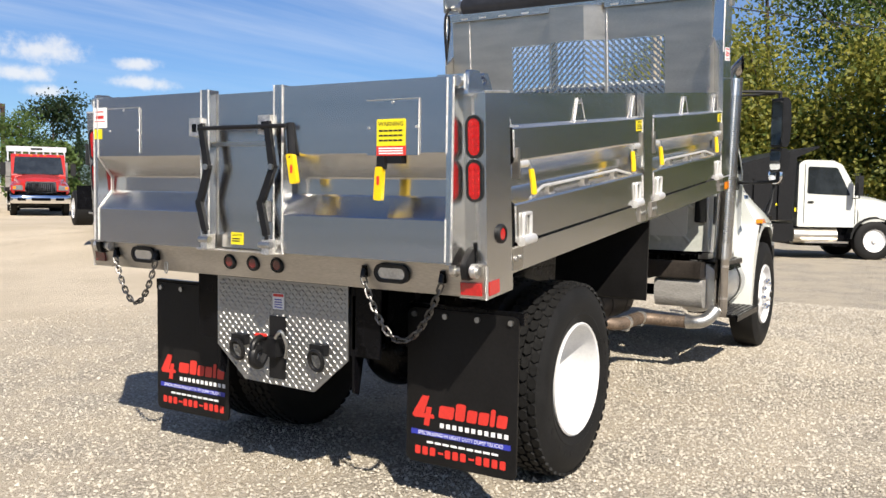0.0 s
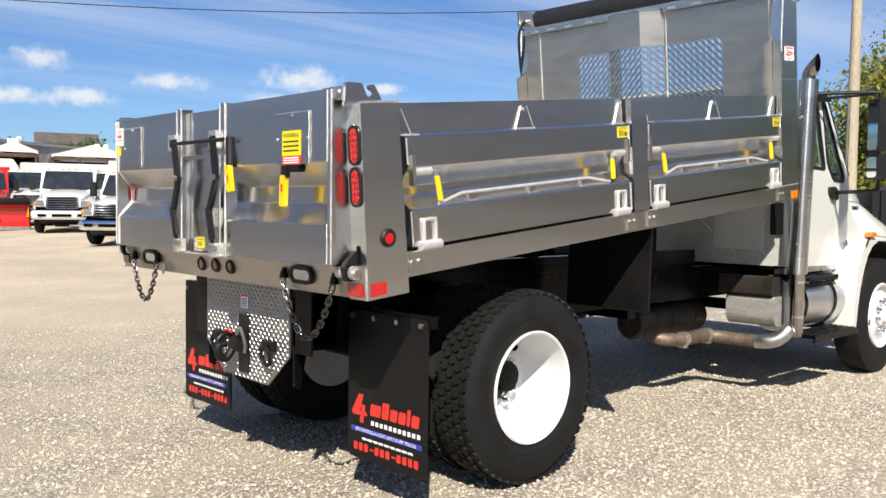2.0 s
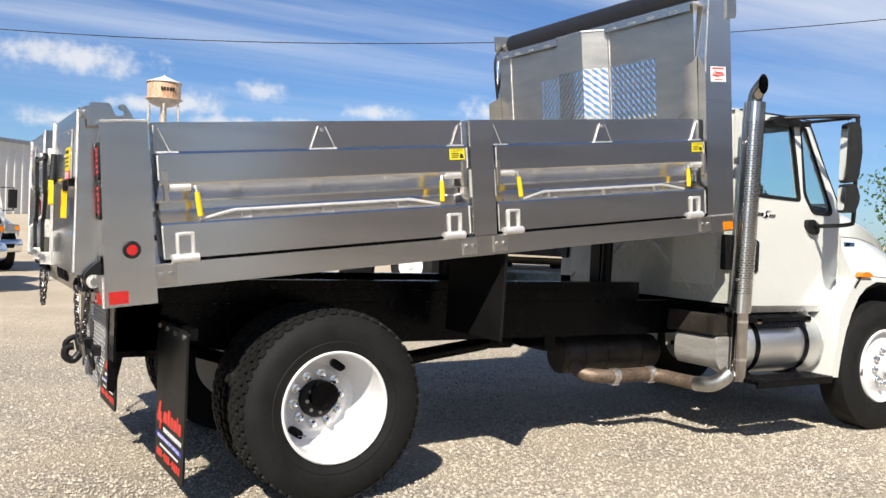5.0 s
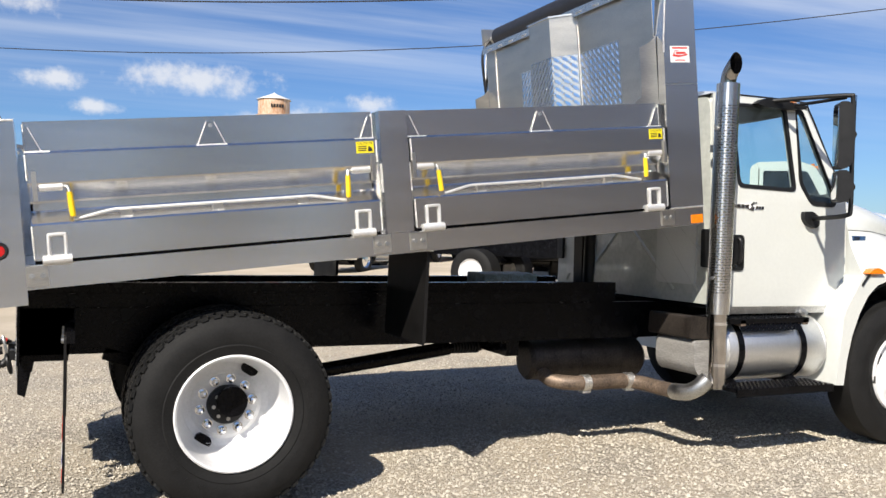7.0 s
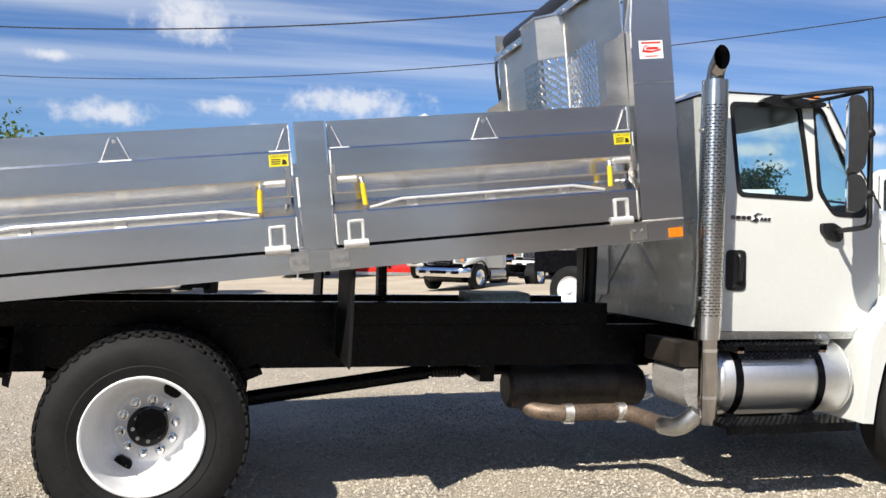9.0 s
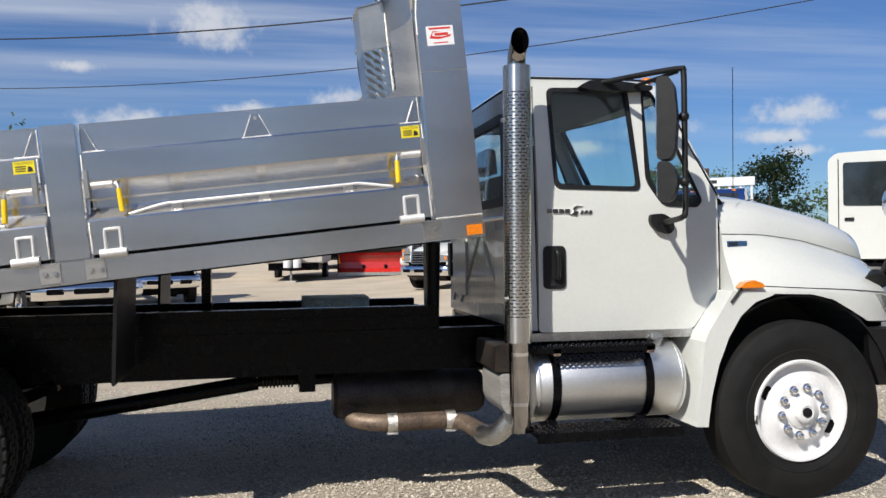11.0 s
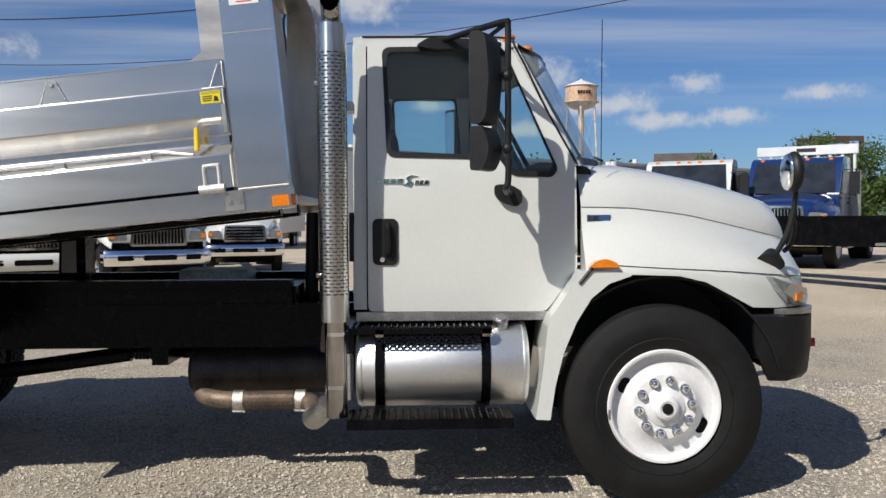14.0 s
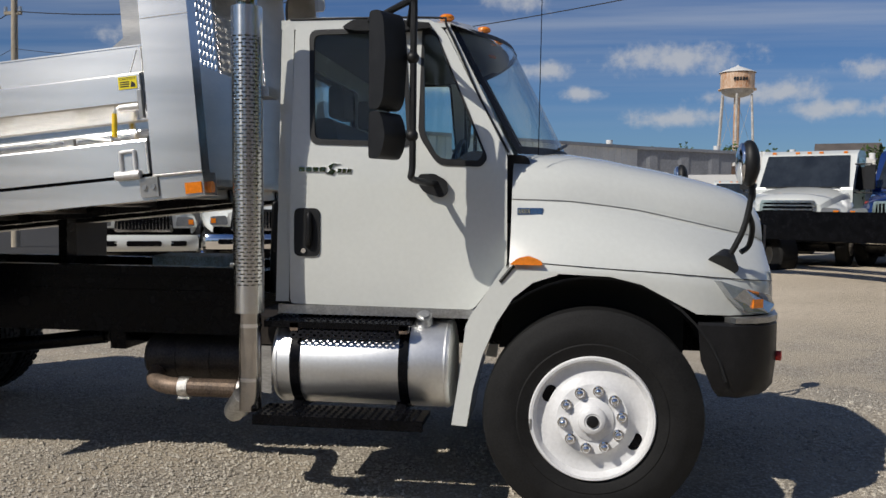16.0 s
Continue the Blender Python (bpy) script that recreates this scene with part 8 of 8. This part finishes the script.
# ---- water tower ----
TWX, TWY, TWZ = 53.6, 249.3, 1.9
TANK = material("rust_streaked_cream_paint", (0.62, 0.50, 0.38), 0.6, vary=0.1, scale=0.35, fine=2.5, dark=(0.42, 0.20, 0.09), stretch=(1, 1, 0.35))
LEGS = material("weathered_grey_paint", (0.48, 0.46, 0.43), 0.6, vary=0.2, scale=0.5, fine=3)
tower = empty("water_tower", (TWX, TWY, TWZ), "old rust-streaked water tower on tall legs", "water tower")
TM = Matrix.Translation((TWX, TWY, 0)) @ pose(0, 0, 0, 90, 0, 0)


def tower_part(name, prof, mat, lab="", par=tower):
    bm = B()
    seg = 40
    rings = [[bm.verts.new((TWX + r * math.cos(2 * math.pi * k / seg), TWY + r * math.sin(2 * math.pi * k / seg), z)) for k in range(seg)] for r, z in prof]
    for i in range(len(prof) - 1):
        for k in range(seg):
            bm.faces.new((rings[i][k], rings[i][(k + 1) % seg], rings[i + 1][(k + 1) % seg], rings[i + 1][k]))
    return part(name, bm, mat, par, lab, smooth=True)


tank = tower_part("tank", [(4.6, 35.60), (4.62, 35.70), (4.62, 40.20), (4.6, 40.30)], TANK, "cream tank streaked with rust")
tower_part("tank_roof", [(5.0, 40.25), (4.9, 40.45), (0.5, 42.20), (0.05, 42.60)], SIDING, "pale conical roof", tank)
tower_part("tank_bowl", [(4.6, 35.60), (4.2, 34.70), (3.2, 34.00), (1.6, 33.50), (0.9, 33.40)], LEGS, "grey bowl bottom", tank)
tower_part("balcony", [(4.62, 35.50), (5.2, 35.50), (5.2, 35.75), (4.62, 35.75)], TANK, "", tank)
tower_part("riser", [(0.85, TWZ), (0.85, 33.60)], TANK, "rusty riser pipe")
bm = B()
for k in range(5):
    y = -1.6 + 0.75 * k
    box(bm, TWX - 1.9 + 0.8 * k, TWX - 1.35 + 0.8 * k, TWY - 4.72, TWY - 4.5, 37.70, 38.60)
split("print_bar", bm, BLACK_PRINT, tank)
for k in range(6):
    a = 2 * math.pi * (k + 0.3) / 6
    part("tower_leg", tube(B(), [(TWX + 6.3 * math.cos(a), TWY + 6.3 * math.sin(a), TWZ - 1), (TWX + 4.5 * math.cos(a), TWY + 4.5 * math.sin(a), 34.00)], 0.34, 8), LEGS, tower)
    b = 2 * math.pi * (k + 1.3) / 6
    rr = 5.45
    part("tower_strut", tube(B(), [(TWX + rr * math.cos(a), TWY + rr * math.sin(a), 17), (TWX + rr * math.cos(b), TWY + rr * math.sin(b), 17)], 0.16, 6), LEGS, tower)
    part("tie_rod", tube(B(), [(TWX + 5.45 * math.cos(a), TWY + 5.45 * math.sin(a), 17), (TWX + 4.55 * math.cos(b), TWY + 4.55 * math.sin(b), 33.00)], 0.05, 5), LEGS, tower)

# ---- poles and wires ----
POLE = material("weathered_pole_wood", (0.42, 0.36, 0.27), 0.85, vary=0.2, scale=1.2, fine=25, stretch=(3, 3, 0.3), bump=0.2, bump_scale=30)
P1, P2 = Vector((17.0, 3.95, 0.0)), Vector((-13.2, 21.2, 0.0))
for p, h in ((P1, 8.3), (P2, 8.3)):
    po = empty("utility_pole", (p.x, p.y, 0), "weathered wooden utility pole with wires", "pole", "utility poles")
    part("pole", cyl(B(), (p.x, p.y, -0.5), (p.x + 0.05, p.y, p.z + h), 0.15, 16, 0.10), POLE, po, smooth=True)
    part("cross_arm", box(B(), p.x - 0.3, p.x + 0.3, p.y - 0.05, p.y + 0.05, p.z + h - 0.62, p.z + h - 0.52), POLE, po)
    for dx in (-0.26, 0.26):
        part("insulator", cyl(B(), (p.x + dx, p.y, p.z + h - 0.52), (p.x + dx, p.y, p.z + h - 0.36), 0.06, 10), STEEL, po)
WIRE = material("black_cable", (0.02, 0.02, 0.02), 0.6)


def wire(a, b, sag, r):
    a, b = Vector(a), Vector(b)
    pts = [a.lerp(b, i / 40) - Vector((0, 0, sag * (1 - (2 * i / 40 - 1) ** 2))) for i in range(41)]
    return tagged(part("overhead_wire", tube(B(), pts, r, 6), WIRE, None, "black overhead wire strung between wooden poles"), category="wire", group="overhead wires")


wire((17.0, 3.95, 6.575), (-13.2, 21.2, 6.582), 1.446, 0.009)
wire((17.0, 3.95, 7.189), (-13.2, 21.2, 7.803), 1.309, 0.015)
wire((17.1, 3.9, 7.2), (30.0, -24.0, 7.0), 0.8, 0.02)
wire((17.1, 3.9, 6.5), (23.0, -16.0, 4.0), 0.5, 0.014)
wire((-13.2, 21.2, 7.803), (-40.0, 37.0, 7.5), 1.2, 0.015)
wire((-13.2, 21.2, 6.582), (-40.0, 37.0, 6.4), 1.2, 0.009)


# ---- trees ----
BARK = material("tree_bark", (0.10, 0.075, 0.055), 0.9, vary=0.3, scale=3, fine=30, bump=0.4, bump_scale=25)


def leaf_material(name, a, b):
    m = bpy.data.materials.new(name)
    m.use_nodes = True
    n, l = m.node_tree.nodes, m.node_tree.links
    p = n["Principled BSDF"]
    geo = n.new("ShaderNodeNewGeometry")
    ramp = n.new("ShaderNodeMix")
    ramp.data_type = "RGBA"
    ramp.inputs[6].default_value, ramp.inputs[7].default_value = (*a, 1), (*b, 1)
    l.new(geo.outputs["Random Per Island"], ramp.inputs[0])
    l.new(ramp.outputs[2], p.inputs["Base Color"])
    p.inputs["Roughness"].default_value = 0.6
    tr = n.new("ShaderNodeBsdfTranslucent")
    l.new(ramp.outputs[2], tr.inputs[0])
    mx = n.new("ShaderNodeMixShader")
    mx.inputs[0].default_value = 0.45
    l.new(p.outputs[0], mx.inputs[1])
    l.new(tr.outputs[0], mx.inputs[2])
    l.new(mx.outputs[0], n["Material Output"].inputs[0])
    return m


LEAF_YELLOW = leaf_material("turning_leaves", (0.075, 0.12, 0.022), (0.36, 0.33, 0.06))
LEAF_GREEN = leaf_material("green_leaves", (0.05, 0.10, 0.024), (0.13, 0.19, 0.045))
LEAF_DARK = leaf_material("dark_needles", (0.012, 0.035, 0.014), (0.035, 0.065, 0.025))


def leaf_mesh(name, p, s, slim, rs):
    """Small pointed leaves at the places p, each turned its own way."""
    n = rs.normal(0, 1, p.shape) + np.array((0, 0, 0.3))
    n /= np.linalg.norm(n, axis=1)[:, None]
    u = np.cross(n, rs.normal(0, 1, p.shape))
    u /= np.linalg.norm(u, axis=1)[:, None]
    v = np.cross(n, u)
    s = s[:, None]
    q = np.stack((p - u * s, p + v * s * slim - u * 0.1 * s, p + u * s, p - v * s * slim + u * 0.1 * s), 1).reshape(-1, 3)
    me = bpy.data.meshes.new(name)
    me.from_pydata(q, np.empty((0, 2), int), np.arange(len(q)).reshape(-1, 4))
    return me


def tree(at, height, spread, leaves, count, leaf, label, bare=0.12, seed=1):
    """A trunk with limbs and a crown of separate leaf clumps."""
    rnd = random.Random(seed)
    x, y = at
    z0 = rise(x, y) - 0.2
    t = empty("tree", (x, y, z0), label, "tree", "yard trees")
    bm = B()
    tops = []
    trunk = smooth_path([(x, y, z0), (x + rnd.uniform(-.3, .3), y, z0 + height * 0.3), (x + rnd.uniform(-.6, .6), y + rnd.uniform(-.5, .5), z0 + height * 0.85)], 5)
    rr = height * 0.022
    tube(bm, trunk, [rr * (1 - 0.85 * i / (len(trunk) - 1)) for i in range(len(trunk))], 8)
    for k in range(16):
        h = rnd.uniform(bare + 0.05, 0.85)
        base = trunk[min(int(h / 0.85 * (len(trunk) - 1)), len(trunk) - 1)]
        a = rnd.uniform(0, 2 * math.pi)
        ln = spread * rnd.uniform(0.5, 1.0) * (1.15 - 0.6 * abs(h - 0.45))
        end = base + Vector((math.cos(a) * ln, math.sin(a) * ln, ln * rnd.uniform(0.2, 0.8)))
        mid = base.lerp(end, 0.5) + Vector((0, 0, -0.08 * ln))
        limb = smooth_path([base, mid, end], 4)
        tube(bm, limb, [rr * 0.42 * (1 - 0.8 * i / (len(limb) - 1)) for i in range(len(limb))], 5)
        tops += limb[3:]
    tops += trunk[len(trunk) // 2:]
    part("trunk", bm, BARK, t, smooth=True)
    rs = np.random.RandomState(seed)
    c = np.array([tuple(q) for q in tops])[rs.randint(0, len(tops), count)]
    p = c + rs.normal(0, 1, (count, 3)) * np.array((1, 1, 0.8)) * spread * 0.20
    low = z0 + height * bare
    p[:, 2] = np.where(p[:, 2] < low, low + rs.uniform(0, 0.5, count), p[:, 2])
    me = leaf_mesh("crown", p, leaf * rs.uniform(0.6, 1.4, count), 0.55, rs)
    me.materials.append(leaves)
    ob = new("crown", me)
    ob.parent = t
    ob.matrix_parent_inverse = t.matrix_world.inverted()
    tagged(ob, kind="stuff")
    return t


def conifer(at, height, label, seed=1):
    rnd = random.Random(seed)
    x, y = at
    z0 = rise(x, y) - 0.2
    t = empty("spruce", (x, y, z0), label, "tree", "distant spruces")
    part("trunk", cyl(B(), (x, y, z0), (x, y, z0 + height * 0.97), height * 0.02, 8, 0.02), BARK, t)
    rs = np.random.RandomState(seed)
    h = rs.uniform(0, 1, 2600) ** 1.3
    r = (1 - h) * height * 0.27 * rs.uniform(0.25, 1.08, 2600) * (0.8 + 0.2 * np.sin(h * 60))
    a = rs.uniform(0, 2 * math.pi, 2600)
    p = np.column_stack((x + r * np.cos(a), y + r * np.sin(a), z0 + height * (0.06 + 0.94 * h) - r * 0.25))
    me = leaf_mesh("needles", p, height * 0.022 * rs.uniform(0.6, 1.4, 2600), 0.4, rs)
    me.materials.append(LEAF_DARK)
    ob = new("needles", me)
    ob.parent = t
    ob.matrix_parent_inverse = t.matrix_world.inverted()
    tagged(ob, kind="stuff")


YEL, GRN = "broad tree with green leaves turning yellow", "green leafy tree behind the yard"
for k, (x, y, h, s) in enumerate(((36.5, 9.2, 9.5, 4.0), (36, 4.8, 13.5, 5.0), (38, 0.2, 14.5, 5.2), (36, -4.5, 15.0, 5.2), (38, -9.5, 14, 5.0), (36, -15, 13, 5.0), (33, 6.5, 6.5, 3.0), (34, -1.5, 7.5, 3.5), (33.5, -7, 7, 3.5))):
    tree((x, y), h, s, LEAF_YELLOW if k % 3 != 2 else LEAF_GREEN, 30000, 0.105, YEL if k % 3 != 2 else GRN, 0.05, 10 + k)
for k, (x, y, h, s) in enumerate(((53, 88, 9.0, 3.4), (56, 85.5, 5.0, 2.6), (68, 88, 3.5, 3), (49.5, 91, 10.2, 3.4), (-14.5, 53, 10.0, 4.2), (-19, 57, 8.0, 4), (30.2, 51.2, 4.4, 1.1), (32.8, 50.2, 4.2, 1.1), (50, 56, 6.0, 3.5), (56, 52, 6, 3.5), (60, 20, 6.5, 5), (62, 30, 5.5, 5), (66, 12, 6, 5))):
    tree((x, y), h, s, LEAF_GREEN, 6500, 0.17, GRN, 0.06, 40 + k)
for k in range(16):
    a = radians(72 + 1.55 * k)
    d = 175 + 12 * math.sin(k * 2.3)
    tree((4 + d * math.cos(a), -5 + d * math.sin(a)), 9.6 + 1.8 * math.sin(k * 1.7 + 1), 5.0, LEAF_GREEN, 2200, 0.42, "distant green tree on the skyline", 0.05, 70 + k)
conifer((43.1, 105.9), 8.6, "dark distant spruce on the skyline", 3)
conifer((65.7, 94.3), 8.0, "dark distant spruce on the skyline", 4)
tree((97.0, 145.0), 18.0, 6.0, LEAF_DARK, 6500, 0.34, "dark broad evergreen beyond the yard", 0.06, 66)
conifer((75, 104), 6.5, "dark distant spruce on the skyline", 5)

# trees out of view behind the camera, added to darken the aluminium's reflections
for k, (x, y, h) in enumerate(((-48, -8, 9), (-50, 6, 10), (-46, -22, 9), (-30, -46, 9), (-16, -52, 10), (-4, -50, 8), (8, -53, 10), (20, -50, 9), (33, -48, 9))):
    tree((x, y), h, 6.0, LEAF_GREEN, 2600, 0.42, GRN, 0.03, 120 + k)

# ---- loose gravel ----
STONE = bpy.data.materials.new("loose_limestone")
STONE.use_nodes = True
sn, sl = STONE.node_tree.nodes, STONE.node_tree.links
sg = sn.new("ShaderNodeNewGeometry")
sr = sn.new("ShaderNodeValToRGB")
sl.new(sg.outputs["Random Per Island"], sr.inputs[0])
sr.color_ramp.elements[0].color = (0.31, 0.28, 0.235, 1)
sr.color_ramp.elements[1].color = (0.57, 0.525, 0.445, 1)
e = sr.color_ramp.elements.new(0.45)
e.color = (0.45, 0.405, 0.335, 1)
sl.new(sr.outputs[0], sn["Principled BSDF"].inputs["Base Color"])
sn["Principled BSDF"].inputs["Roughness"].default_value = 0.9
sn["Principled BSDF"].inputs["Specular IOR Level"].default_value = 0.2


def loose_stones(count):
    rs = np.random.RandomState(4)
    xy = np.empty((0, 2))
    while len(xy) < count:
        c = np.column_stack((rs.uniform(-5.0, 9.0, count), rs.uniform(-5.2, 6.5, count)))
        keep = rs.uniform(0, 1, count) < np.clip(1.0 - (c[:, 1] + 1.5) / 8.0, 0.12, 1.0)
        xy = np.vstack((xy, c[keep]))
    xy = xy[:count]
    base = np.array([(1, 0, 0), (0, 1, 0), (-1, 0, 0), (0, -1, 0), (0.1, 0.1, 0.75), (0, 0, -0.6)], float)
    tri = np.array([(0, 1, 4), (1, 2, 4), (2, 3, 4), (3, 0, 4), (1, 0, 5), (2, 1, 5), (3, 2, 5), (0, 3, 5)])
    size = np.exp(rs.normal(math.log(0.0078), 0.36, count)).clip(0.004, 0.019)
    ang = rs.uniform(0, 2 * math.pi, count)
    v = np.repeat(base[None], count, 0) * rs.uniform(0.65, 1.3, (count, 6, 3)) * size[:, None, None]
    ca, sa = np.cos(ang)[:, None], np.sin(ang)[:, None]
    v = np.stack((v[:, :, 0] * ca - v[:, :, 1] * sa, v[:, :, 0] * sa + v[:, :, 1] * ca, v[:, :, 2]), -1)
    v[:, :, 0] += xy[:, 0, None]
    v[:, :, 1] += xy[:, 1, None]
    v[:, :, 2] += (-0.040 - 0.02 / (1 + np.exp((xy[:, 0] - 1.6) * 3.0)) + size * 0.25)[:, None]
    f = (tri[None] + 6 * np.arange(count)[:, None, None]).reshape(-1, 3)
    me = bpy.data.meshes.new("loose_gravel")
    me.from_pydata(v.reshape(-1, 3), np.empty((0, 2), int), f)
    me.materials.append(STONE)
    tagged(new("loose_gravel", me), "loose pale limestone chips scattered over the yard", "gravel", kind="stuff")


loose_stones(180000)
